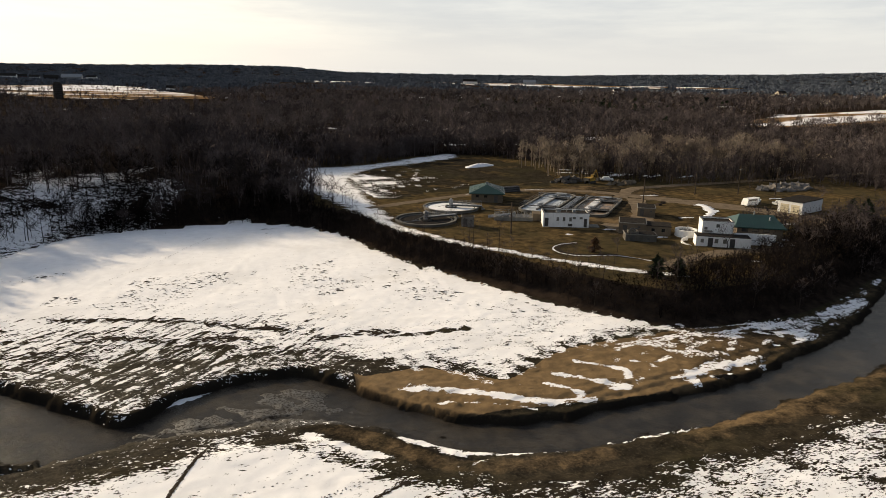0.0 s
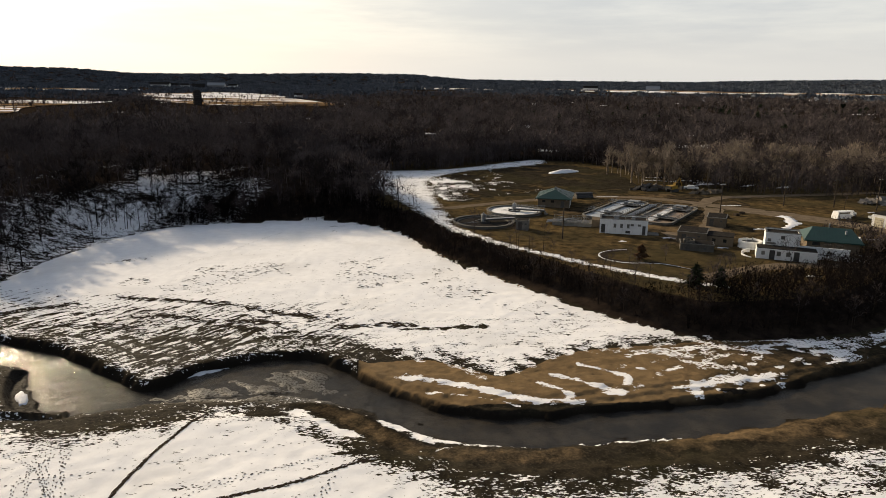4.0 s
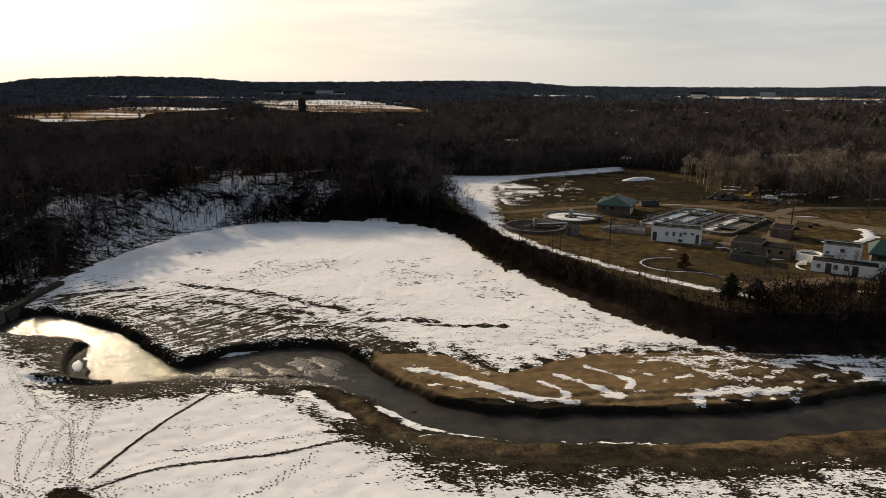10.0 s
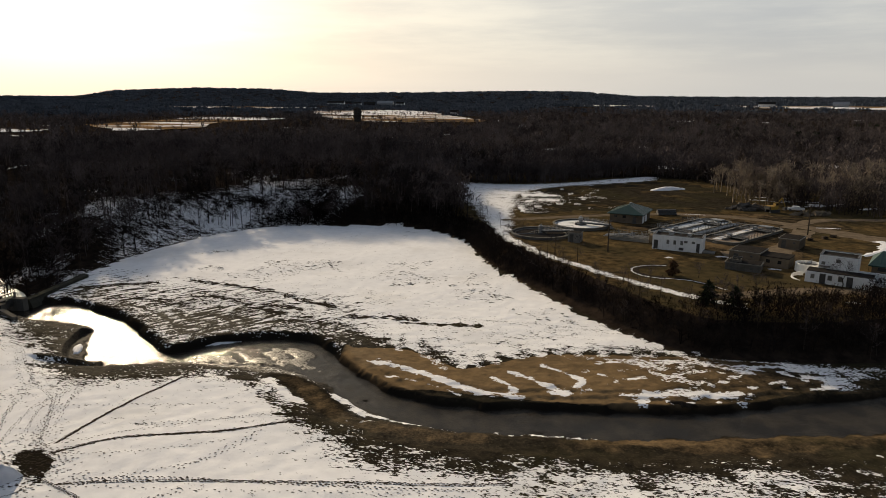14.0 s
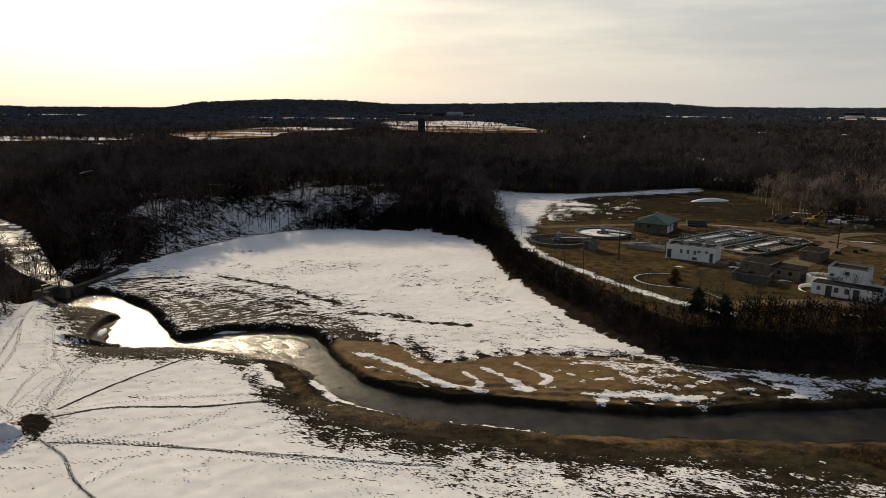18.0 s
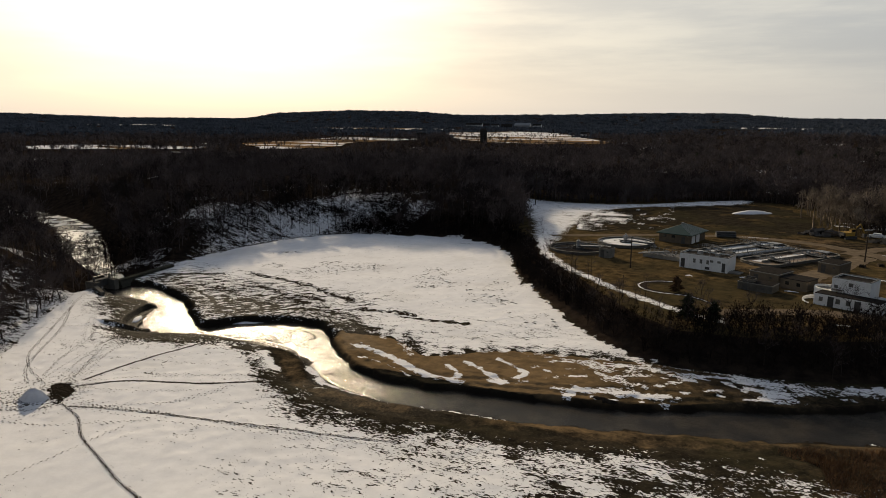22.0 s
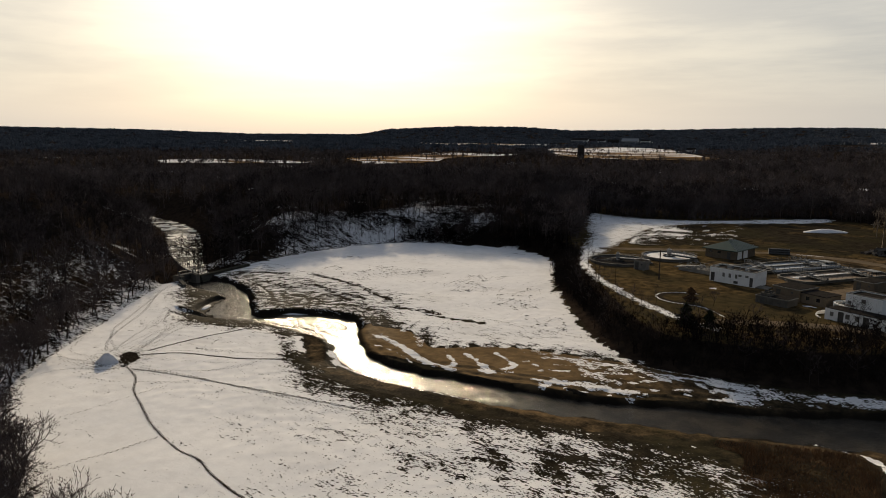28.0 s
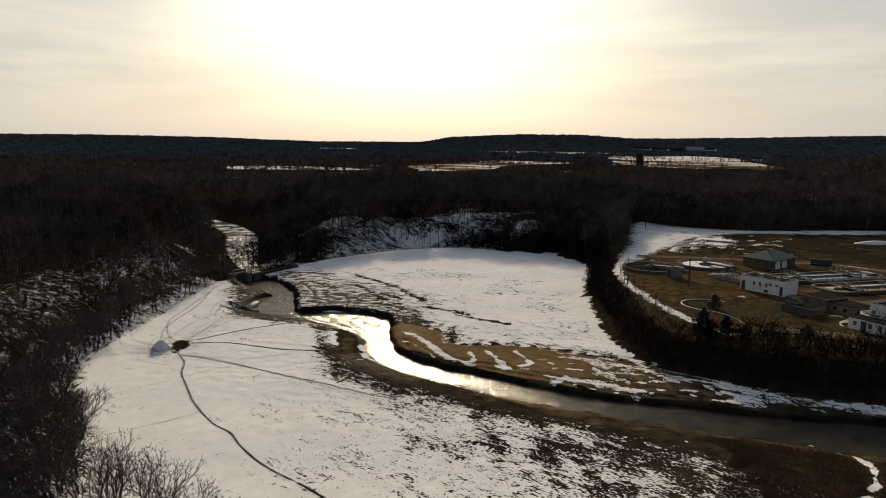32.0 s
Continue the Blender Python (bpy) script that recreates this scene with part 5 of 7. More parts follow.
def office():
    t = thing("office_building", pose(73.2, 128.3, 3.8, 0, 0, -27), "two-storey white block office with dark flat roofs", "building")
    w, d, h = 6.4, 5.0, 4.9
    part("upper_wall", Mesh().ring([(0, 0), (w, 0), (w, d), (0, d)], [(0.25, 0.25), (w - 0.25, 0.25), (w - 0.25, d - 0.25), (0.25, d - 0.25)], -0.8, h), WHITE, t)
    part("upper_roof", Mesh().box(0.25, w - 0.25, 0.25, d - 0.25, h - 0.3, h - 0.2), ROOF, t)
    part("coping", Mesh().ring([(-0.06, -0.06), (w + 0.06, -0.06), (w + 0.06, d + 0.06), (-0.06, d + 0.06)], [(0.3, 0.3), (w - 0.3, 0.3), (w - 0.3, d - 0.3), (0.3, d - 0.3)], h, h + 0.08), DARK_METAL, t)
    part("lower_wall", Mesh().box(-1.6, w + 3.0, -3.6, -0.003, -0.8, 2.2), WHITE, t)
    part("lower_roof", Mesh().box(-1.5, w + 2.9, -3.5, -0.1, 2.204, 2.3), ROOF, t)
    for x, z0, ww, hh, y in ((2.9, 3.6, 0.6, 0.7, 0), (0.5, 3.0, 0.5, 0.6, 0), (2.2, 0.9, 0.6, 0.9, -3.6), (3.9, 0.9, 0.6, 0.9, -3.6), (-0.6, 0.9, 0.5, 0.8, -3.6)):
        f = part("window", Mesh().ring([(x - 0.07, y - 0.04), (x + ww + 0.07, y - 0.04), (x + ww + 0.07, y + 0.02), (x - 0.07, y + 0.02)], [(x, y - 0.04), (x + ww, y - 0.04), (x + ww, y + 0.02), (x, y + 0.02)], z0, z0 + hh), CONCRETE, t)
        part("pane", Mesh().box(x, x + ww, y - 0.03, y + 0.02, z0, z0 + hh), GLASS_DARK, f)
    for x in (0.8, 5.2):
        part("door", Mesh().box(x, x + 1.0, -3.66, -3.6, -0.1, 2.0), DARK_METAL, t)
    part("canopy", Mesh().box(0.2, 2.0, -0.9, 0.0, 2.75, 2.85), DARK_METAL, t)
    wall = Mesh()
    for i in range(9):
        a0, a1 = radians(110 + 16 * i), radians(126 + 16 * i)
        o = [(-1.7 + r * math.cos(a), -1.2 + r * math.sin(a)) for r, a in ((2.6, a0), (2.6, a1), (2.35, a1), (2.35, a0))]
        wall.prism(o, -0.8, 0.9 - 0.09 * i)
    part("curved_wall", wall, WHITE, t, "curved white retaining wall stepping down")


office()


def shop():
    t = thing("workshop", pose(83.0, 129.4, 3.8, 0, 0, -27), "tan workshop with white terrace walls under a broad green metal roof", "building")
    w, d, h = 9.6, 9.5, 3.0
    part("wall", Mesh().ring([(0, 0), (w, 0), (w, d), (0, d)], [(0.25, 0.25), (w - 0.25, 0.25), (w - 0.25, d - 0.25), (0.25, d - 0.25)], -0.8, h), TAN, t)
    o = 0.6
    v = [(-o, -o, h), (w + o, -o, h), (w + o, d + o, h), (-o, d + o, h), (1.2, d / 2, h + 2.0), (w - 1.2, d / 2, h + 2.0)]
    part("roof", Mesh().add(v + [(x, y, z - 0.22) for x, y, z in v[:4]], [(0, 1, 5, 4), (1, 2, 5), (2, 3, 4, 5), (3, 0, 4), (0, 6, 7, 1), (1, 7, 8, 2), (2, 8, 9, 3), (3, 9, 6, 0), (9, 8, 7, 6)]), GREEN, t)
    seams = Mesh()
    for i in range(1, 18):
        x = -o + (w + 2 * o) * i / 18
        top = min(1.0, (x + o) / (1.2 + o), (w + o - x) / (1.2 + o))
        seams.tube((x, -o, h + 0.03), (x, -o + (d / 2 + o) * top, h + 2.0 * top + 0.03), 0.03, 0.03, 3, False)
    part("roof_seams", seams, GREEN, t)
    part("roof_vent", Mesh().tube((w * 0.45, d / 2, h + 1.8), (w * 0.45, d / 2, h + 2.8), 0.14, 0.14, 8), STEEL, t)
    part("roof_vent", Mesh().tube((w * 0.75, 2.5, h + 1.0), (w * 0.75, 2.5, h + 1.9), 0.2, 0.2, 8), STEEL, t)
    part("terrace_wall", Mesh().box(-2.4, w - 2, -2.6, -2.3, -0.8, 2.0), WHITE, t, "white retaining wall")
    part("terrace_deck", Mesh().box(-2.4, w - 2, -2.3, -0.003, -0.8, 1.4), CONCRETE, t)
    part("terrace_wall", Mesh().box(-2.4, w + 1.5, -5.2, -4.9, -0.8, 0.9), WHITE, t, "low white retaining wall")
    part("terrace_deck", Mesh().box(-2.4, w + 1.5, -4.9, -2.603, -0.8, 0.6), CONCRETE, t)
    for x in (1.0, 3.2, 5.4):
        part("window", Mesh().box(x, x + 1.4, -0.05, 0.02, 1.9, 2.6), GLASS_DARK, t)


shop()


def garage():
    t = thing("garage", pose(119.0, 149.2, 3.9, 0, 0, 23), "white flat-roofed garage with two overhead doors", "garage")
    w, d, h = 12.0, 6.4, 3.2
    part("wall", Mesh().ring([(0, 0), (w, 0), (w, d), (0, d)], [(0.2, 0.2), (w - 0.2, 0.2), (w - 0.2, d - 0.2), (0.2, d - 0.2)], -0.8, h), WHITE, t)
    part("roof_covering", Mesh().box(-0.15, w + 0.15, -0.15, d + 0.15, h, h + 0.2), ROOF, t)
    for y in (0.7, 3.5):
        door = part("overhead_door", Mesh().box(-0.05, 0.03, y, y + 2.2, 0, 2.4), CREAM, t, "cream overhead door")
        for z in (0.6, 1.2, 1.8):
            part("panel_line", Mesh().box(-0.07, -0.05, y, y + 2.2, z - 0.02, z + 0.02), DARK_METAL, door)


garage()


def vehicle(name, m, paint, long, wide, tall, cab0, cab1, label):
    t = thing(name, m, label, "vehicle")
    part("body", Mesh().add([(0, 0.08, 0.45), (long, 0.08, 0.45), (long, wide - 0.08, 0.45), (0, wide - 0.08, 0.45), (0.05, 0, 1.05), (long - 0.05, 0, 1.05), (long - 0.05, wide, 1.05), (0.05, wide, 1.05)],
                            [(3, 2, 1, 0), (4, 5, 6, 7), (0, 1, 5, 4), (1, 2, 6, 5), (2, 3, 7, 6), (3, 0, 4, 7)]), paint, t)
    i = 0.18
    part("cabin", Mesh().add([(cab0, 0, 1.054), (cab1, 0, 1.054), (cab1, wide, 1.054), (cab0, wide, 1.054), (cab0 + 0.3, i, tall), (cab1 - 0.3, i, tall), (cab1 - 0.3, wide - i, tall), (cab0 + 0.3, wide - i, tall)],
                             [(3, 2, 1, 0), (4, 5, 6, 7), (0, 1, 5, 4), (1, 2, 6, 5), (2, 3, 7, 6), (3, 0, 4, 7)]), paint, t)
    for y in (-0.012, wide + 0.002):
        part("side_window", Mesh().box(cab0 + 0.45, cab1 - 0.45, y + (0.10 if y < 0 else -0.11), y + (0.11 if y < 0 else -0.10), 1.2, tall - 0.2), GLASS_DARK, t)
    for x in (0.9, long - 0.95):
        for y in (0.0, wide - 0.24):
            part("wheel", Mesh().tube((x, y, 0.36), (x, y + 0.24, 0.36), 0.36, 0.36, 12), DARK_METAL, t)
    return t


for x, y, turn, paint, size, label in ((112.0, 161.5, 12, WHITE, (4.6, 2.1, 2.3, 0.1, 4.5), "white camper trailer parked on the gravel yard"),
                                       (117.2, 163.6, 40, WHITE, (5.4, 2.0, 1.85, 1.6, 3.4), "white pickup truck parked beside the camper"),
                                       (121.5, 161.0, 5, STEEL, (4.6, 1.9, 1.5, 1.0, 3.9), "grey car parked by the garage"),
                                       (98.5, 133.5, 60, WHITE, (4.8, 1.9, 1.55, 1.1, 3.9), "white car parked beside the workshop"),
                                       (93.6, 213.0, -20, WHITE, (4.8, 1.9, 1.6, 1.1, 3.6), "white car near the wood stacks")):
    vehicle("camper_trailer" if "camper trailer" in label else "pickup_truck" if "pickup" in label else "car", pose(x, y, z_at(x, y) + 0.02, 0, 0, turn), paint, *size, label)


def utility_pole(x, y, tall, label, arms=2, lamp=False):
    t = thing("street_lamp" if lamp else "utility_pole", pose(x, y, z_at(x, y) - 0.3, 0, 0, 25), label, "pole", "poles")
    part("pole", Mesh().tube((0, 0, 0), (0, 0, tall), 0.17, 0.11, 8), WOOD_POLE, t)
    for i in range(arms):
        z = tall - 0.5 - i * 1.3
        part("crossarm", Mesh().box(-1.2, 1.2, -0.06, 0.06, z, z + 0.14), WOOD_POLE, t)
        for px in (-1.05, -0.45, 0.45, 1.05):
            part("insulator", Mesh().tube((px, 0, z + 0.14), (px, 0, z + 0.34), 0.06, 0.05, 6), STEEL, t)
    if lamp:
        part("lamp_head", Mesh().box(-0.9, 0.9, -0.18, 0.18, tall, tall + 0.22), STEEL, t)


utility_pole(35.0, 144.0, 7.5, "bare wooden utility pole on the grass bank", 0)
utility_pole(110.4, 183.1, 13.5, "tall wooden power pole with two crossarms")
utility_pole(86.4, 173.3, 8.0, "lamp pole beside the ditches", 0, True)
utility_pole(124.0, 180.5, 8.5, "wooden power pole at the yard's edge", 1)
utility_pole(132.5, 174.5, 9.5, "wooden power pole beside the rubble heap", 1)
utility_pole(-15.0, 249.0, 13.0, "wooden power pole standing out of the woods", 2)
utility_pole(226.0, 266.0, 16.0, "power pole in the far wood edge", 2)
utility_pole(226.0, 228.0, 17.0, "power pole in the far wood edge", 2)


def excavator():
    t = thing("excavator", pose(88.5, 210.0, z_at(88.5, 210), 0, 0, 30), "yellow excavator parked with its boom folded", "excavator")
    for y in (-1.2, 0.7):
        part("track", Mesh().box(-1.8, 1.8, y, y + 0.55, 0, 0.85), DARK_METAL, t)
    part("house", Mesh().box(-1.9, 1.0, -1.2, 1.2, 0.95, 2.0), YELLOW, t)
    cab = part("cab", Mesh().box(-0.2, 1.1, -1.2, -0.2, 2.0, 3.0), YELLOW, t)
    part("window", Mesh().box(-0.1, 1.0, -1.23, -1.2, 2.2, 2.85), GLASS_DARK, cab)
    part("boom", Mesh().tube((0.9, 0.2, 1.8), (3.6, 0.2, 4.2), 0.28, 0.22, 5), YELLOW, t)
    part("stick", Mesh().tube((3.6, 0.2, 4.2), (5.2, 0.2, 1.4), 0.2, 0.15, 5), YELLOW, t)
    part("bucket", Mesh().box(4.7, 5.5, -0.3, 0.7, 0.3, 1.3), DARK_METAL, t)
    part("counterweight", Mesh().box(-2.4, -1.9, -1.1, 1.1, 1.0, 1.9), DARK_METAL, t)


excavator()


def heap(name, x, y, rx, ry, count, mat, label, size, rng):
    """Separate lumps piled in an uneven heap, as one joined pile."""
    m = Mesh()
    for _ in range(count):
        a, q = rng.uniform(0, 6.283), math.sqrt(rng.random())
        px, py = math.cos(a) * q * rx, math.sin(a) * q * ry
        s = size * rng.uniform(0.5, 1.3)
        z = (1 - q) * size * 1.6 + s * 0.2
        mat3 = Euler(rng.uniform(-0.6, 0.6, 3)).to_matrix()
        corners = [mat3 @ Vector((cx * s * rng.uniform(0.7, 1.2), cy * s * 0.6 * rng.uniform(0.7, 1.2), cz * s * 0.35)) + Vector((px, py, z)) for cx, cy, cz in
                   ((-1, -1, -1), (1, -1, -1), (1, 1, -1), (-1, 1, -1), (-1, -1, 1), (1, -1, 1), (1, 1, 1), (-1, 1, 1))]
        m.add(corners, [(3, 2, 1, 0), (4, 5, 6, 7), (0, 1, 5, 4), (1, 2, 6, 5), (2, 3, 7, 6), (3, 0, 4, 7)])
    ob = part(name, m, mat, None)
    ob.matrix_basis = pose(x, y, z_at(x, y) - 0.1, 0, 0, 12)
    return tagged(ob, label=label, category="heap", kind="stuff")


hr = np.random.default_rng(5)
heap("rubble_heap", 148, 188, 12, 5, 130, RUBBLE, "low heap of broken concrete dusted with snow", 0.95, hr)
heap("timber_stack", 82, 214, 6, 2.5, 50, RUBBLE, "stack of pale timber and snow beside the excavator", 1.0, hr)
heap("spoil_heap", 98, 206, 5, 2, 40, TAN, "low heap of tan spoil", 0.9, hr)


def ribbon(name, points, width, mat, label, category, lift=0.05, rough=0.25, seed=1, kind="structure", step_n=8):
    """A strip laid on the ground with an uneven edge."""
    line = smooth_line(points, step=step_n)
    rr = np.random.default_rng(seed)
    g = np.gradient(line, axis=0)
    side = np.stack([-g[:, 1], g[:, 0]], 1) / (np.hypot(g[:, 0], g[:, 1])[:, None] + 1e-9)
    w = np.interp(np.arange(len(line)), np.linspace(0, len(line) - 1, len(width)), width)
    n = len(line)
    cols = []
    for k in (-1, -0.5, 0, 0.5, 1):
        j = rr.normal(0, rough, n) * (abs(k) == 1)
        pt = line + side * ((w / 2) * k + j * w)[:, None]
        cols.append(np.stack([pt[:, 0], pt[:, 1], height(pt[:, 0], pt[:, 1]) + lift * (1 - 0.7 * abs(k))], 1))
    v = np.stack(cols, 1).reshape(-1, 3)
    f = [(i * 5 + c, i * 5 + c + 1, i * 5 + c + 6, i * 5 + c + 5) for i in range(n - 1) for c in range(4)]
    return raw_mesh(name, v, np.array(f), mat, label, category, kind)


ribbon("road", [(52, 112), (70, 119), (96, 122), (118, 140), (112, 158), (100, 172), (90, 184), (78, 196), (62, 200), (46, 197), (30, 191), (8, 180)], (3.5, 4, 5, 8, 9, 5, 4.5, 4, 3.5, 3), GRAVEL, "gravel drive curving through the sewage works", "road", 0.08, 0.06, 2)
ribbon("road_yard", [(60, 146), (68, 146), (72, 150), (80, 164), (88, 180)], (8, 7, 6, 5, 5), GRAVEL, "gravel yard between the tanks", "road", 0.07, 0.06, 3)
ribbon("road_far", [(84, 182), (96, 196), (112, 200), (150, 205), (210, 215)], (4, 4, 4, 4), GRAVEL, "dirt track leaving the works", "road", 0.1, 0.06, 4)
ring_pts = [(45 + 5.5 * math.cos(radians(a)), 128 + 4.6 * math.sin(radians(a))) for a in range(80, 290, 15)] + [(49, 122.5), (53, 118)]
ribbon("kerb_ring", ring_pts, (0.9, 1.1, 0.8), DIRT, "dark worn ring of earth round an old bed in the grass", "earth ring", 0.07, 0.12, 9, "stuff")
ribbon("snow_ring", [(45 + (px - 45) * 1.16, 128 + (py - 128) * 1.16) for px, py in ring_pts], (0.25, 0.35, 0.3), SNOW, "thin snow line round an old bed in the grass", "snow", 0.08, 0.25, 5, "stuff")
ribbon("snow_drift", [(101, 168), (100.5, 163), (97, 157), (90, 150)], (2.6, 3.6, 2.8, 0.8), SNOW, "melting snow drift beside the grass circle", "snow", 0.25, 0.15, 6, "stuff")
for i, (x, y, l) in enumerate(((68, 186, 5), (92, 184, 6), (58, 143.5, 3), (66, 134, 2.5), (84, 152, 4), (47, 140.5, 1.5), (128, 172, 6), (72, 112, 3), (90, 126, 5), (104, 140, 5), (60, 200, 7), (40, 196, 6))):
    ribbon("snow_patch", [(x, y), (x + l * 0.5, y + 0.4), (x + l, y - 0.3)], (0.4, 1.0, 0.3), SNOW, "small melting snow patch on the dry grass", "snow", 0.12, 0.2, 20 + i, "stuff", 5)
for i, (x, y, l) in enumerate(((92, 243, 14), (98, 236, 12), (104, 229, 10), (88, 236, 8))):
    ribbon("snow_patch", [(x, y), (x + l * 0.5, y - 1.4), (x + l, y - 3.3)], (0.6, 2.2, 0.5), SNOW, "snow lying along the wood edge behind the works", "snow", 0.2, 0.2, 60 + i, "stuff", 6)


# ---- dam and sluice ----
def dam():
    t = thing("dam", pose(0, 0, 0), "low concrete dam wall closing the drained pond", "dam")
    wall = Mesh()
    pts = [(-73.4, 97.8), (-74.0, 103), (-74.6, 109), (-75.2, 116)]
    for (ax, ay), (bx, by) in zip(pts[:-1], pts[1:]):
        wall.add([(ax + 1.4, ay, -1.6), (bx + 1.4, by, -1.6), (bx - 1.4, by, -3.6), (ax - 1.4, ay, -3.6), (ax + 0.5, ay, 0.5), (bx + 0.5, by, 0.5), (bx - 0.5, by, 0.5), (ax - 0.5, ay, 0.5)],
                 [(3, 2, 1, 0), (4, 5, 6, 7), (0, 1, 5, 4), (1, 2, 6, 5), (2, 3, 7, 6), (3, 0, 4, 7)])
    part("wall", wall, MOSSY, t)
    part("coping", Mesh().prism([(-72.7, 97.8), (-74.5, 116), (-75.9, 116), (-74.1, 97.8)], 0.504, 0.66), MOSSY, t)
    for x, y in ((-74.2, 96.6), (-75.0, 92.6)):
        part("pier", Mesh().box(x - 1.8, x + 1.6, y - 0.6, y + 0.6, -3.4, 1.2), DARK_CONCRETE, t)
    part("gate", Mesh().box(-74.9, -74.7, 93.2, 96.0, -0.2, 1.1), DARK_METAL, t)
    part("gate_frame", Mesh().box(-74.9, -74.6, 92.4, 92.7, 1.2, 2.2).box(-74.9, -74.6, 96.5, 96.8, 1.2, 2.2).box(-74.9, -74.6, 92.4, 96.8, 2.2, 2.4), DARK_METAL, t)
    part("deck", Mesh().box(-76.2, -74.95, 92.0, 97.2, 1.204, 1.36), CONCRETE, t)
    part("wing_wall", Mesh().prism([(-73.0, 92.0), (-67.0, 88.6), (-67.3, 88.0), (-73.4, 91.2)], -1.5, 0.7), DARK_CONCRETE, t)


dam()

def pipe_stack(x, y, turn, count, label):
    t = thing("pipe_stack", pose(x, y, z_at(x, y), 0, 0, turn), label, "pipes", "stacked pipes")
    for row in range(3):
        for i in range(count - row):
            part("pipe", Mesh().tube((0, i * 0.62 + row * 0.31, 0.3 + row * 0.53), (5.5, i * 0.62 + row * 0.31, 0.3 + row * 0.53), 0.3, 0.3, 10), DARK_METAL, t)
    for px in (0.8, 4.6):
        part("bearer", Mesh().box(px, px + 0.15, -0.4, count * 0.62, -0.1, 0.02), WOOD_POLE, t)


pipe_stack(53.0, 197.0, 12, 4, "stack of dark pipes behind the green-roofed building")



def crate(x, y, turn, w, label):
    t = thing("pallet_stack", pose(x, y, z_at(x, y), 0, 0, turn), label, "pallets", "pallet stacks")
    for k in range(4):
        z = 0.16 * k
        for i in range(5):
            part("board", Mesh().box(0, w, i * 0.24, i * 0.24 + 0.16, z + 0.10, z + 0.13), WOOD_POLE, t)
        for i in range(3):
            part("bearer", Mesh().box(i * (w - 0.1) / 2, i * (w - 0.1) / 2 + 0.1, 0, 1.12, z, z + 0.10), WOOD_POLE, t)


for x, y, a in ((88.5, 168.5, 10), (91.6, 170.6, 40), (84.0, 166.0, -20), (47.5, 193.0, 15)):
    crate(x, y, a, 1.2, "weathered wooden pallets stacked in the yard")

# ---- pond bed: mound, trampled ground, trails ----
def lump(name, x, y, rx, ry, h, mat, label, category, seed, rings=7, n=18, sink=0.15, kind="", rag=0.10):
    rr = np.random.default_rng(seed)
    wob = 1 + rr.normal(0, rag, n)
    v, f = [(0, 0, h)], []
    for k in range(1, rings + 1):
        q = k / rings
        for i in range(n):
            a = 2 * math.pi * i / n
            v.append((math.cos(a) * rx * q * wob[i], math.sin(a) * ry * q * wob[i], h * (math.cos(q * math.pi / 2) ** 1.1) * rr.uniform(1 - rag, 1 + rag) - (sink if k == rings else 0)))
    f += [(0, 1 + i, 1 + (i + 1) % n) for i in range(n)]
    for k in range(rings - 1):
        b = 1 + k * n
        f += [(b + i, b + n + i, b + n + (i + 1) % n, b + (i + 1) % n) for i in range(n)]
    ob = part(name, Mesh().add(v, f), mat, None)
    ob.data.polygons.foreach_set("use_smooth", np.ones(len(f), bool))
    ob.matrix_basis = pose(x, y, z_at(x, y), 0, 0, 30)
    return tagged(ob, label=label, category=category, kind=kind)


lump("snow_mound", -30.1, 45.7, 1.7, 1.35, 1.65, SNOW, "rounded mound of shovelled snow on the pond bed", "snow mound", 3)
lump("snow_bank", 65.0, 258.5, 9.5, 3.0, 1.1, SNOW, "long heap of old snow on the bare soil", "snow bank", 10, 10, 22, 0.3, "stuff", 0.10)
for x, y, a, b in ((108, 226, 7, 1.6), (121, 222, 6, 1.3), (133, 219, 5, 1.2), (100, 233, 4, 1.2)):
    lump("snow_bank", x, y, a, b, 0.15, SNOW, "flat remnant of snow among the pale trees", "snow bank", int(x), 6, 30, 0.2, "stuff", 0.3)
lump("snow_bank", -28.6, 87.4, 2.6, 0.7, 0.3, SNOW, "wedge of snow left on the cut bank", "snow bank", 8, 8, 30, 0.3, "stuff", 0.3)
lump("snow_bank", -49.3, 80.6, 0.8, 2.3, 0.3, SNOW, "wedge of snow left on the cut bank", "snow bank", 9, 6, 16, 0.2, "stuff", 0.12)


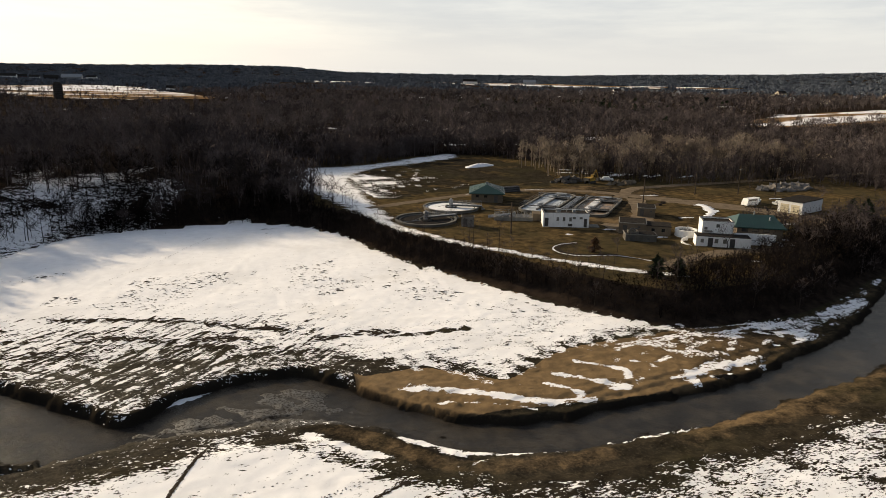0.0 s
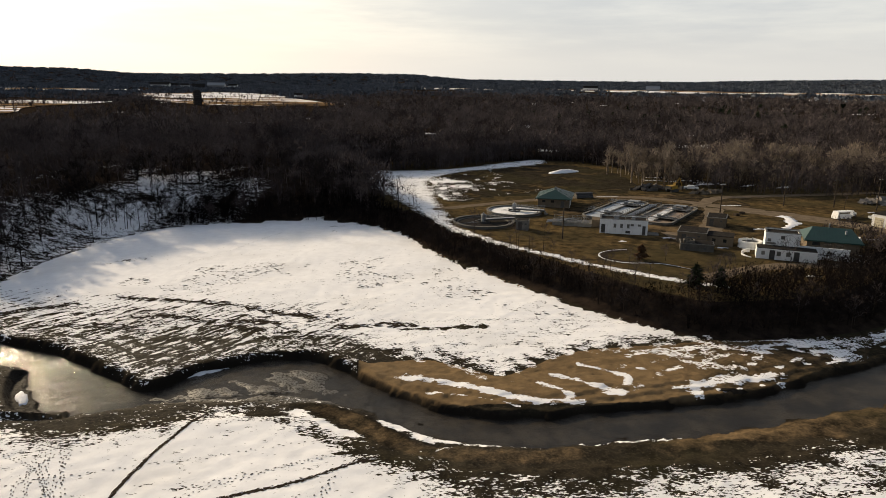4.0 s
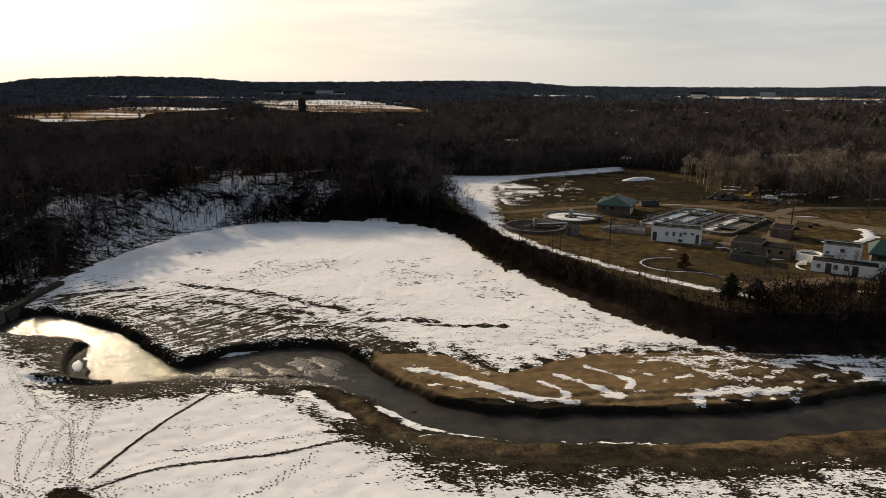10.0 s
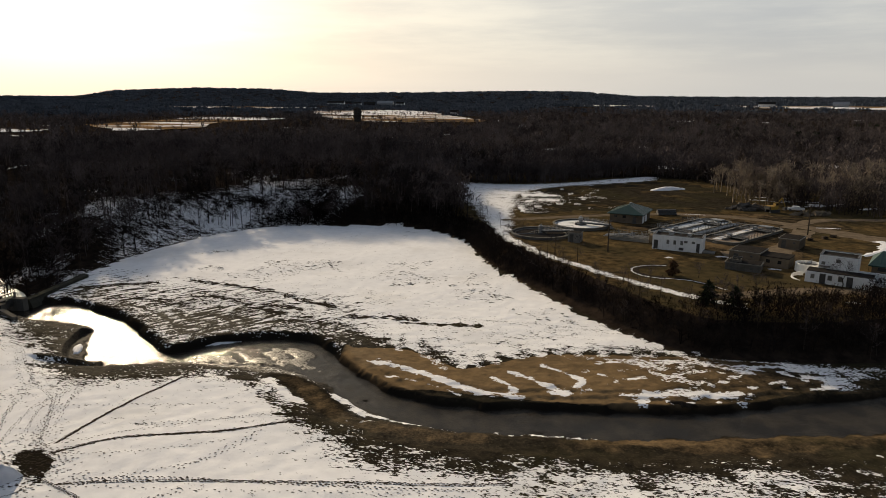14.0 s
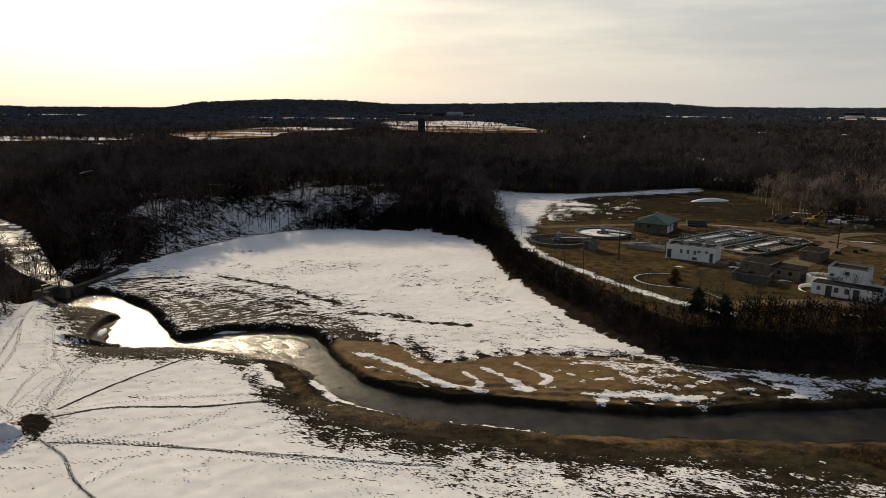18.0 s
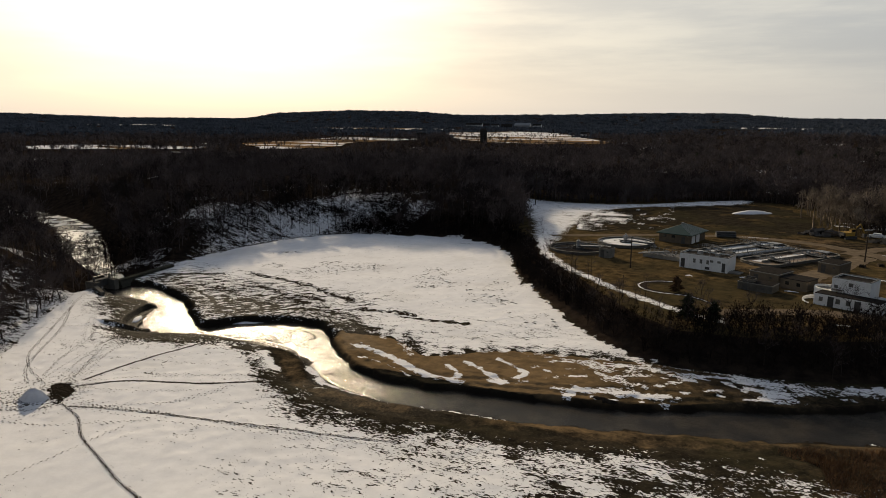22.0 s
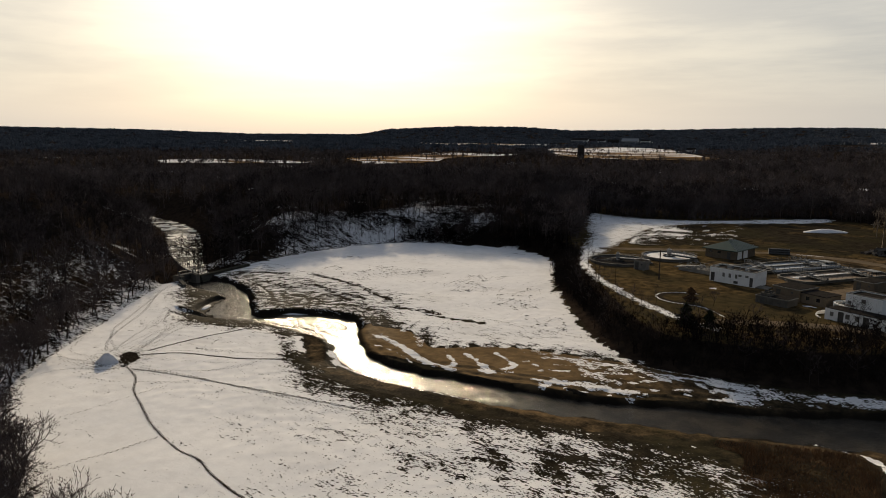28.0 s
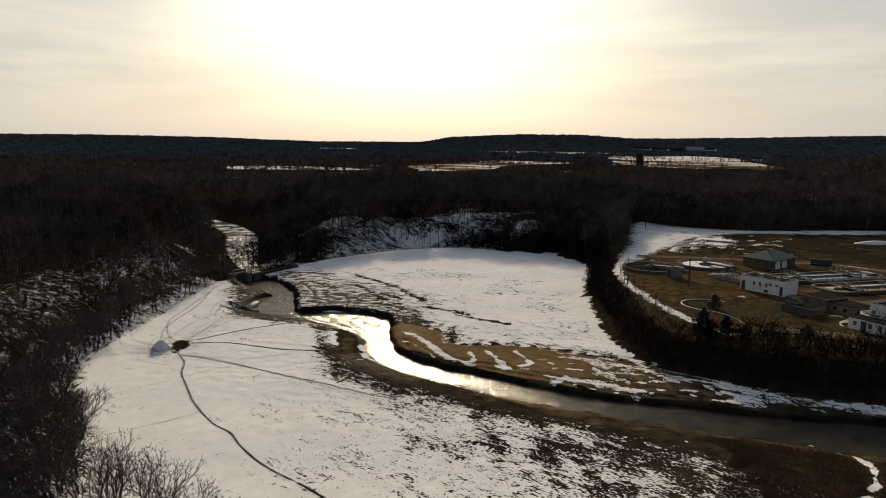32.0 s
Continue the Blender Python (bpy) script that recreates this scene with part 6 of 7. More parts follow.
def footprints(name, trails, label, seed):
    """Rows of small dark dents trodden into the snow."""
    rr = np.random.default_rng(seed)
    V, F = [], []
    for points, gap, size, scatter_w in trails:
        line = smooth_line(points, step=10)
        seg = np.hypot(*np.diff(line, axis=0).T)
        s = np.concatenate([[0], np.cumsum(seg)])
        at = np.arange(0, s[-1], gap) 
        at = at + rr.normal(0, gap * 0.15, len(at))
        x, y = np.interp(at, s, line[:, 0]), np.interp(at, s, line[:, 1])
        g = np.gradient(line, axis=0)
        ang = np.interp(at, s, np.unwrap(np.arctan2(g[:, 1], g[:, 0])))
        off = np.where(np.arange(len(at)) % 2, 0.14, -0.14) + rr.normal(0, scatter_w * 0.28, len(at))
        x, y = x - np.sin(ang) * off, y + np.cos(ang) * off
        z = height(x, y) + 0.03
        for i in range(len(at)):
            l, w = size * 0.66 * rr.uniform(0.6, 1.3), size * 0.40 * rr.uniform(0.6, 1.2)
            c, sn = math.cos(ang[i]), math.sin(ang[i])
            b = len(V)
            for k in range(6):
                a = k * math.pi / 3
                u, v = math.cos(a) * l, math.sin(a) * w
                V.append((x[i] + u * c - v * sn, y[i] + u * sn + v * c, z[i]))
            F += [(b, b + 1, b + 2), (b, b + 2, b + 3), (b, b + 3, b + 4), (b, b + 4, b + 5)]
    return raw_mesh(name, np.array(V), np.array(F), DIRT, label, "footprints", "stuff")


M = (-30.5, 48.5)
footprints("footprints", [
    (((-26, 46.3), (-20, 44), (-15, 40.5), (-9, 37.7), (-3, 35), (2, 33.3), (7, 32), (11, 31.7), (15, 30.3), (20, 29.2), (24, 28.8), (29, 28.7), (34, 28), (44, 26)), 0.17, 0.19, 0.10),
    (((-29, 51), (-24, 55), (-19, 57), (-13, 59), (-9, 61), (-6, 63)), 0.13, 0.26, 0.32),
    (((-23, 59), (-8, 64), (-2, 66)), 0.5, 0.2, 0.1),
    (((-30, 53), (-29, 61), (-27, 69), (-25, 74)), 0.12, 0.22, 0.15),
    (((-24, 46), (-11, 49), (10, 52), (20, 54)), 0.16, 0.26, 0.22),
    (((-23, 47), (-14, 49), (-2, 50), (9, 51), (18, 52.5)), 0.3, 0.22, 0.12),
    (((-22, 46), (-10, 47.5), (4, 49.5), (16, 51)), 0.6, 0.18, 0.12),
    (((-39, 64), (-31, 51)), 0.4, 0.2, 0.3), (((-41, 71), (-34, 54)), 0.35, 0.2, 0.35), (((-39, 69), (-32, 54)), 0.4, 0.2, 0.25), (((-38, 75), (-35, 58), (-31, 52)), 0.4, 0.2, 0.3),
    (((-37, 52), (-44, 63), (-51, 77), (-66, 87)), 0.5, 0.2, 0.3), (((-34, 50), (-41, 53), (-48, 58), (-57, 69), (-66, 80)), 0.25, 0.22, 0.2), (((-46, 66), (-56, 76), (-62, 84)), 0.6, 0.2, 0.3),
    (((-14, 50), (-12, 54), (-9, 60)), 0.6, 0.22, 0.06), 
    (((-31, 44), (-36, 42), (-40, 43)), 0.5, 0.2, 0.3), (((-34, 46), (-42, 46), (-50, 55)), 0.4, 0.2, 0.4), (((-10, 67), (-24, 64), (-40, 60)), 0.7, 0.2, 0.1),
    (((-36, 49), (-42, 53), (-48, 60), (-55, 69), (-66, 80), (-72, 88)), 0.2, 0.2, 0.22), (((-35, 49), (-39, 60), (-37, 67)), 0.3, 0.18, 0.2), (((-34, 52), (-39, 62), (-40, 68), (-43, 73)), 0.3, 0.18, 0.25), (((-32, 53), (-38, 62), (-45, 67), (-57, 78)), 0.3, 0.18, 0.25),
    (((-37, 52), (-41, 58), (-44, 65), (-50, 72)), 0.3, 0.18, 0.25), (((-60, 66), (-55, 70), (-49, 73)), 0.35, 0.18, 0.12), (((-31, 52), (-22, 58), (-12, 63)), 0.4, 0.18, 0.3), (((-28, 51), (-20, 53), (-12, 57)), 0.4, 0.18, 0.3),
    (((-24, 45), (-17, 49.5), (-12, 53), (-9, 59)), 0.4, 0.2, 0.08), (((-28, 39.5), (-22, 41), (-18, 43), (-11, 47)), 0.4, 0.2, 0.1), (((-34, 37), (-32, 41), (-28, 43)), 0.3, 0.2, 0.2), (((-44, 44), (-37, 43), (-33, 45)), 0.3, 0.18, 0.15),
    (((-15.0, 25), (-14.5, 30), (-13.7, 36), (-12.6, 45)), 0.42, 0.20, 0.03), (((-2.2, 18.5), (-0.9, 23), (0.5, 28), (1.7, 33.2)), 0.33, 0.23, 0.03), (((-62, 72), (-58, 76), (-66, 82)), 0.4, 0.18, 0.5), (((-64, 84), (-68, 80), (-62, 75)), 0.4, 0.18, 0.5),
    (((42, 48), (45, 44), (46, 40)), 0.5, 0.22, 0.1), (((-9, 101), (6, 103), (21, 103), (35, 100)), 0.5, 0.2, 0.25), (((-48, 138), (-40, 151), (-35, 163), (-31, 171)), 0.5, 0.16, 0.1),
], "trails of footprints trodden through the wet snow", 11)
ribbon("trail", [(-26, 46.3), (-20, 44), (-15, 40.5), (-9, 37.7), (-3, 35), (2, 33.3), (7, 32), (11, 31.7), (15, 30.3), (20, 29.2), (24, 28.8), (29, 28.7), (34, 28), (44, 26)], (0.06, 0.10, 0.10, 0.16, 0.18, 0.22, 0.22), DIRT, "dark trodden trail through the snow", "trail", 0.03, 0.3, 71, "stuff", 26)
ribbon("trail", [(-29, 51), (-24, 55), (-19, 57), (-13, 59), (-9, 61), (-5, 63)], (0.22, 0.15, 0.3, 0.15, 0.35), DIRT, "dark trodden trail through the snow", "trail", 0.03, 0.45, 72, "stuff", 26)
ribbon("trail", [(-30, 53), (-29, 61), (-27, 69), (-25, 74)], (0.25, 0.3, 0.3, 0.35), DIRT, "dark trodden trail through the snow", "trail", 0.03, 0.35, 73, "stuff", 26)

for x, y, a, b in ((12.5, 68.6, 2.4, 0.35), (27, 69.2, 3.2, 0.35), (35.5, 70.0, 1.8, 0.3), (40.0, 76.2, 1.6, 0.4)):
    lump("mud_bar", x, y, a, b, 0.34, DIRT, "low dark bar of mud in the shallow river", "mud bar", int(abs(x) * 10), 6, 26, 0.25, "stuff", 0.3).rotation_euler[2] = radians(-12 if x > 0 else 14 if x < -15 else -28)


def flecks(name, x, y, size, label, seed, lie=-0.12):
    """Small ragged scraps of bare mud showing through the snow."""
    rr = np.random.default_rng(seed)
    n = len(x)
    a = np.arange(7) * 2 * math.pi / 7
    l = size[:, None] * rr.uniform(0.55, 1.2, (n, 7))
    turn = rr.normal(lie, 0.5, n)[:, None]
    u, v = np.cos(a) * l, np.sin(a) * l * rr.uniform(0.16, 0.42, (n, 1))
    px = x[:, None] + u * np.cos(turn) - v * np.sin(turn)
    py = y[:, None] + u * np.sin(turn) + v * np.cos(turn)
    pz = height(px, py) + 0.035
    b = (np.arange(n) * 7)[:, None]
    f = np.stack([np.stack([b[:, 0], b[:, 0] + k, b[:, 0] + k + 1], 1) for k in range(1, 6)], 1).reshape(-1, 3)
    return raw_mesh(name, np.stack([px, py, pz], 2).reshape(-1, 3), f, DIRT, label, "bare ground", "stuff")


rr = np.random.default_rng(77)
fx, fy = rr.uniform(-74, 40, 16000), rr.uniform(92, 178, 16000)
keep = (signed(fx, fy, POND) < -3) & (lattice(fx, fy, 9.0, 41) + 0.6 * lattice(fx, fy, 3.0, 42) > 0.98 + 0.25 * step(130, 165, fy) + 0.2 * step(-30, -55, fx)) & (fy > 97 - 8 * step(0, 20, fx))
flecks("mud_flecks", fx[keep], fy[keep], np.abs(rr.normal(0.06, 0.24, keep.sum())) + 0.06, "small scraps of bare mud showing through the field's snow", 43)
sx, sy = [], []
for pts in (((-52, 118), (-43, 116), (-31, 113), (-22, 107.5), (-18, 108)), ((-29, 105), (-22, 103)), ((-11, 101), (-4, 102), (0, 101)), ((-71, 108), (-65, 111), (-58, 115)), ((-46, 108), (-36, 106), (-24, 100)), ((-60, 103), (-50, 104), (-42, 101))):
    line = smooth_line(pts, step=6)
    at = rr.uniform(0, len(line) - 1, int(len(line) * 5.5))
    sx.append(np.interp(at, np.arange(len(line)), line[:, 0]) + rr.normal(0, 0.8, len(at)))
    sy.append(np.interp(at, np.arange(len(line)), line[:, 1]) + rr.normal(0, 0.55, len(at)))
sx, sy = np.concatenate(sx), np.concatenate(sy)
flecks("mud_streaks", sx, sy, rr.uniform(0.25, 1.1, len(sx)), "long dark streaks of bare mud across the snowy field", 47)
fx, fy = rr.uniform(-30, 58, 5200), rr.uniform(26, 60, 5200)
keep = (signed(fx, fy, POND) < -2) & (lattice(fx, fy, 6.0, 44) + 0.5 * lattice(fx, fy, 2.0, 45) + 0.012 * (fx - 5) + 0.012 * (fy - 45) > 0.98)
flecks("mud_flecks", fx[keep], fy[keep], np.abs(rr.normal(0.03, 0.09, keep.sum())) + 0.04, "small scraps of bare mud showing through the shore's snow", 46)
rr = np.random.default_rng(21)
a = rr.uniform(0, 6.283, 420)
q = 1.5 + np.abs(rr.normal(0, 3.0, 420))
stamp = [(((M[0] + math.cos(i) * j, M[1] - 1.5 + math.sin(i) * j), (M[0] + math.cos(i) * j + 0.5, M[1] - 1.5 + math.sin(i) * j + 0.3)), 0.5, 0.2, 0.1) for i, j in zip(a, q)]
footprints("trampled_snow", stamp, "snow trampled all round the mound", 12)


# ---- single trees, shrubs and brush ----
def tree_kind(rng, *args, **kw):
    (tv, tf), (cv, cf) = grow(rng, *args, **kw)
    out = []
    for nm, v, f in (("trunk", tv, tf), ("crown", cv, cf)):
        me = bpy.data.meshes.new(nm)
        me.from_pydata(v.tolist(), [], f.tolist())
        me.update()
        out.append(me)
    return out


def plant_tree(kind, x, y, size, turn, label, group, mats, name="bare_tree"):
    t = thing(name, pose(x, y, z_at(x, y), 0, 0, turn) , label, "tree", group)
    t.scale = (size, size, size)
    for me, mat, nm in zip(kind, mats, ("trunk", "crown")):
        part(nm, me, mat, t)
    return t


tr = np.random.default_rng(17)
def forked(rng, tall):
    """A spreading bare tree that forks again and again into fine upturned twigs. Returns trunk and crown arrays."""
    trunk, crown = ({"v": [], "f": [], "n": 0} for _ in range(2))

    def bough(p, d, long, r, level):
        side = rng.normal(0, 0.16, 3)
        m = p + d * long * 0.5
        d2 = d + side + np.array([0, 0, 0.10])
        d2 /= np.linalg.norm(d2)
        e = m + d2 * long * 0.5
        if level < 4:
            acc = trunk if level == 0 else crown
            limb_mesh(acc, p, m, r, r * 0.85, 6 if level == 0 else 3)
            limb_mesh(acc, m, e, r * 0.85, r * 0.7, 6 if level == 0 else 3)
        else:
            sliver(crown, p, m + (m - p) * 0.25, max(r * 1.6, 0.038), rng)
            sliver(crown, m, e, max(r * 1.3, 0.032), rng)
        if level == 5:
            return
        n = 4 if level == 0 else 3 if level < 4 else 2
        start = rng.uniform(0, 6.283)
        a = np.cross(d2, (0.3, 0.2, 0.93))
        a /= np.linalg.norm(a) + 1e-9
        b = np.cross(d2, a)
        for k in range(n):
            ang = start + 6.283 * k / n + rng.normal(0, 0.3)
            lean = rng.uniform(0.38, 0.85) if level < 2 else rng.uniform(0.4, 0.95)
            q = d2 + (a * math.cos(ang) + b * math.sin(ang)) * lean + np.array([0, 0, 0.12])
            q /= np.linalg.norm(q)
            at = e if k < 2 or level == 0 else p + (e - p) * rng.uniform(0.45, 0.9)
            bough(at, q, long * rng.uniform(0.62, 0.86), r * (0.58 if level else 0.5), level + 1)

    bough(np.array([0, 0, -0.4]), np.array([rng.normal(0, 0.06), rng.normal(0, 0.06), 1.0]), tall * 0.27, tall * 0.0165, 0)
    return tuple((np.vstack(a["v"]), np.vstack(a["f"])) for a in (trunk, crown))


def forked_kind(rng, tall):
    out = []
    for nm, (v, f) in zip(("trunk", "crown"), forked(rng, tall)):
        me = bpy.data.meshes.new(nm)
        me.from_pydata(v.tolist(), [], f.tolist())
        me.update()
        out.append(me)
    return out


oak = [forked_kind(tr, 8.8) for _ in range(4)]
slim = [tree_kind(tr, 9.0, 9, 5, 3, 0.026, 5, 0.42, 0.3) for _ in range(4)]
shrub = [tree_kind(tr, 4.2, 10, 5, 4, 0.018, 4, 0.75, 0.05) for _ in range(3)]

# snowy slope beyond the field
k = 0
slope_spots = []
while k < 200:
    x, y = tr.uniform(-108, -42), tr.uniform(106, 218)
    d = float(signed(np.array([x]), np.array([y]), POND)[0])
    if 1 < d < 30 and y > 106 and not (x > -58 and y < 178):
        if k < 45:
            plant_tree((slim if k % 3 else oak)[k % 4], x, y, tr.uniform(0.55, 1.0), tr.uniform(0, 360), "bare dark tree on the snowy slope above the field", "trees on the snowy slope", (BARK, TWIG))
        else:
            slope_spots.append((x, y, z_at(x, y)))
        k += 1
scatter("slope_trees", [joined(grow(tr, t, 10, 5, 4, 0.042, 4, 0.62, 0.22)) for t in (8.0, 6.5, 9.0)], np.array(slope_spots), BRUSH, "bare dark trees scattered over the snowy slope", "trees", tr)
# wood edge on the near shore
k = 0
while k < 120:
    s = tr.random() ** 1.6
    line = smooth_line(NEAR_EDGE[4:], step=6)
    i = min(int(s * len(line)), len(line) - 1)
    x, y = line[i] + tr.normal(0, 1.0, 2) + np.array([-0.62, -0.78]) * abs(tr.normal(1.0, 4.5))
    if float(signed(np.array([x]), np.array([y]), POND)[0]) > 0.6:
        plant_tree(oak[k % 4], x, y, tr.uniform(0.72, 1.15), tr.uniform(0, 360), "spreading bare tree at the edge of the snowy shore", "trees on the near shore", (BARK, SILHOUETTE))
        k += 1
for x, y, size in ((20.5, 12.5, 1.05), (25.5, 14.5, 1.15), (28.5, 10.5, 1.0), (31.5, 11.5, 0.85), (15.0, 13.0, 1.0), (7.0, 13.0, 1.0), (2.5, 13.0, 1.1), (9.5, 11.5, 1.05), (18.0, 10.0, 1.1), (23.0, 10.0, 1.05), (2.0, 15.5, 0.9), (-2.0, 16.0, 0.95), (13.0, 9.0, 1.2), (17.5, 13.8, 1.08), (23.5, 13.8, 1.1), (11.0, 12.5, 1.0), (27.0, 12.5, 1.2), (4.0, 14.5, 0.9), (-3.5, 17.5, 0.85), (30.0, 13.5, 0.95), (19.5, 11.5, 1.1)):
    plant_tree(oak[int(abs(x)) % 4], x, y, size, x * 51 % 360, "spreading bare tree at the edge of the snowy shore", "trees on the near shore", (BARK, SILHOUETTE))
# bank below the works
for i in range(50):
    s = tr.random()
    line = smooth_line(FIELD_EDGE[8:19], step=6)
    x, y = line[min(int(s * len(line)), len(line) - 1)] + np.array([0.75, 0.66]) * tr.uniform(2, 13)
    if y > 93 and x < 110 and math.hypot(x - 53, y - 108) > 4:
        plant_tree(slim[i % 4], x, y, tr.uniform(0.4, 0.75), tr.uniform(0, 360), "young bare tree on the brushy bank", "trees on the brushy bank", (BARK, TWIG))
for x, y, s, kind, mats, label in ((50.8, 124.4, 0.46, oak, (BARK, BRUSH), "small bare tree on the grass before the works"), (59.0, 116.8, 0.5, oak, (BARK, TWIG_BROWN), "reddish round-headed tree by the works"),
                                   (75.6, 122.6, 0.72, oak, (BARK, BRUSH), "gnarled bare tree before the workshop"), (90.0, 117.0, 0.8, oak, (BARK, BRUSH), "gnarled bare tree before the workshop"),
                                   (36.3, 118.0, 0.42, oak, (BARK, BRUSH), "slender bare tree beside the snowy path"), (31.2, 122.8, 0.40, oak, (BARK, BRUSH), "slender bare tree beside the snowy path"), (41.0, 118.0, 0.5, slim, (BARK, TWIG), "slender bare tree beside the snowy path"), (53.6, 110.6, 0.42, oak, (BARK, TWIG_BROWN), "low brown bare tree beside the drive"), (61.6, 112.0, 0.36, oak, (BARK, BRUSH), "low dark bare tree on the edge of the bank"),
                                   (-8, 205, 0.9, oak, (BARK, TWIG_PALE), "pale bare tree at the head of the snowy slope"), (-3, 197, 0.8, oak, (BARK, TWIG_PALE), "pale bare tree at the head of the snowy slope"), (-12, 214, 0.9, oak, (BARK, TWIG_PALE), "pale bare tree at the head of the snowy slope"), (3, 188, 0.5, slim, (BARK, TWIG_PALE), "pale bare sapling at the foot of the snowy slope"),
                                   (124, 176, 0.8, slim, (BARK, TWIG), "bare tree at the edge of the yard"), (134, 160, 0.9, oak, (BARK, TWIG), "bare tree beside the garage"), (110, 128, 1.1, oak, (BARK, TWIG), "bare tree below the garage"), (120, 134, 1.0, oak, (BARK, TWIG), "bare tree below the garage")):
    plant_tree(kind[int(x) % 3], x, y, s, x * 37 % 360, label, "trees about the works", mats)


def conifer(x, y, tall, label, mat=None):
    t = thing("conifer", pose(x, y, z_at(x, y)), label, "conifer", "conifers by the drive")
    part("trunk", Mesh().tube((0, 0, -0.3), (0, 0, tall), tall * 0.022, 0.02, 6), BARK, t)
    rr = np.random.default_rng(int(x * 10))
    acc = {"v": [], "f": [], "n": 0}
    for i in range(int(tall * 90)):
        h = rr.random() ** 0.8
        z = tall * (0.06 + 0.94 * h)
        long = tall * 0.72 * (1 - h) ** 0.62 * (0.75 + 0.35 * math.sin(z * 5.0 + x)) * rr.uniform(0.6, 1.1) + 0.12
        a = rr.uniform(0, 6.283)
        p = np.array([0, 0, z])
        q = p + np.array([math.cos(a) * long, math.sin(a) * long, -long * 0.28 + 0.1])
        p = p + (q - p) * rr.uniform(0, 0.45)
        sliver(acc, p, q, 0.17, rr)
        sliver(acc, p, q + rr.normal(0, 0.25, 3), 0.15, rr)
    me = bpy.data.meshes.new("needles")
    me.from_pydata(np.vstack(acc["v"]).tolist(), [], np.vstack(acc["f"]).tolist())
    part("needles", me, mat or NEEDLE, t)


conifer(49.0, 107.4, 3.9, "dark green spruce beside the drive")
conifer(53.2, 106.8, 3.3, "dark green spruce beside the drive")
conifer(46.2, 125.4, 3.0, "small brownish spruce on the grass", REED)
conifer(132.0, 146.0, 4.5, "dark spruce beside the garage")
conifer(128.0, 138.0, 6.0, "dark spruce at the wood edge")


def brush(name, region, gap, kinds, mat, label, seed, lo=0.6, hi=1.2, top=None):
    rr = np.random.default_rng(seed)
    x0, x1, y0, y1, test = region
    X, Y = np.meshgrid(np.arange(x0, x1, gap), np.arange(y0, y1, gap))
    x, y = X.ravel() + rr.uniform(-0.5, 0.5, X.size) * gap, Y.ravel() + rr.uniform(-0.5, 0.5, X.size) * gap
    keep = test(x, y)
    x, y = x[keep], y[keep]
    z = height(x, y)
    size = rr.uniform(lo, hi, len(x))
    if top is not None:
        size = np.minimum(size, np.clip((top + rr.uniform(-0.6, 1.0, len(x)) + 2.6 * step(40, 58, x) + 3.0 * step(0, -14, x) - z) / 3.6, 0.22, 2))
    return scatter(name, kinds, np.stack([x, y, z], 1), mat, label, "brush", rr, size=size)


def bank_zone(x, y):
    d = signed(x, y, POND)
    wide = 11 + 6 * step(40, 60, x)
    return (d > 0.3 + 1.4 * step(8, 20, x)) & (d < wide) & (y > 91) & (x > -62) & (line_distance(x, y, np.array([(4, 182), (10, 162), (14, 152), (20, 141), (27, 132), (33, 124.5), (40, 117.5), (46, 112), (54, 107.5)])) > 2.0)


def thicket(tall):
    """A dense leafless bush: branching stems and a mass of wider twig sprays."""
    v, f = joined(grow(tr, tall, 7, 4, 2, 0.030, 3, 0.8, 0.03))
    v2, f2 = rough_tree(tr, tall * 0.9, 44, 0.085, 0.5)
    return np.vstack([v, v2]), np.vstack([f, f2 + len(v)])


bush = [thicket(t) for t in (3.4, 4.2, 2.8)]
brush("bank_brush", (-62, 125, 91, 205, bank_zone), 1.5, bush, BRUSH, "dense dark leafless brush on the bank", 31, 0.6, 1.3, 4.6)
def wood_edge(x, y):
    d = signed(x, y, PLANT)
    return (d > 0.5) & (d < 9) & (signed(x, y, POND) > 14) & (y > 150)


brush("edge_brush", (-45, 200, 150, 320, wood_edge), 3.0, bush, TWIG, "leafless undergrowth along the edge of the woods", 35, 0.8, 1.8)
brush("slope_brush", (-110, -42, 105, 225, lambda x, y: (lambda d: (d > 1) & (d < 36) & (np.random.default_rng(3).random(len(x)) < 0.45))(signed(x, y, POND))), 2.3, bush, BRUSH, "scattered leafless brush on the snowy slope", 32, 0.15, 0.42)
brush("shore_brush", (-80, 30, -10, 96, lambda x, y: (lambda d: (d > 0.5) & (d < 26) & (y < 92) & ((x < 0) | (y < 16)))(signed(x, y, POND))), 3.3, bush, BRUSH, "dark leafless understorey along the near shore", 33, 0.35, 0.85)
brush("works_brush", (98, 172, 100, 160, lambda x, y: (signed(x, y, POND) > 2) & (np.hypot(x - 118, y - 152) > 14) & (y < 146)), 2.6, bush, TWIG, "brown leafless brush beside the works", 34, 0.7, 1.5)


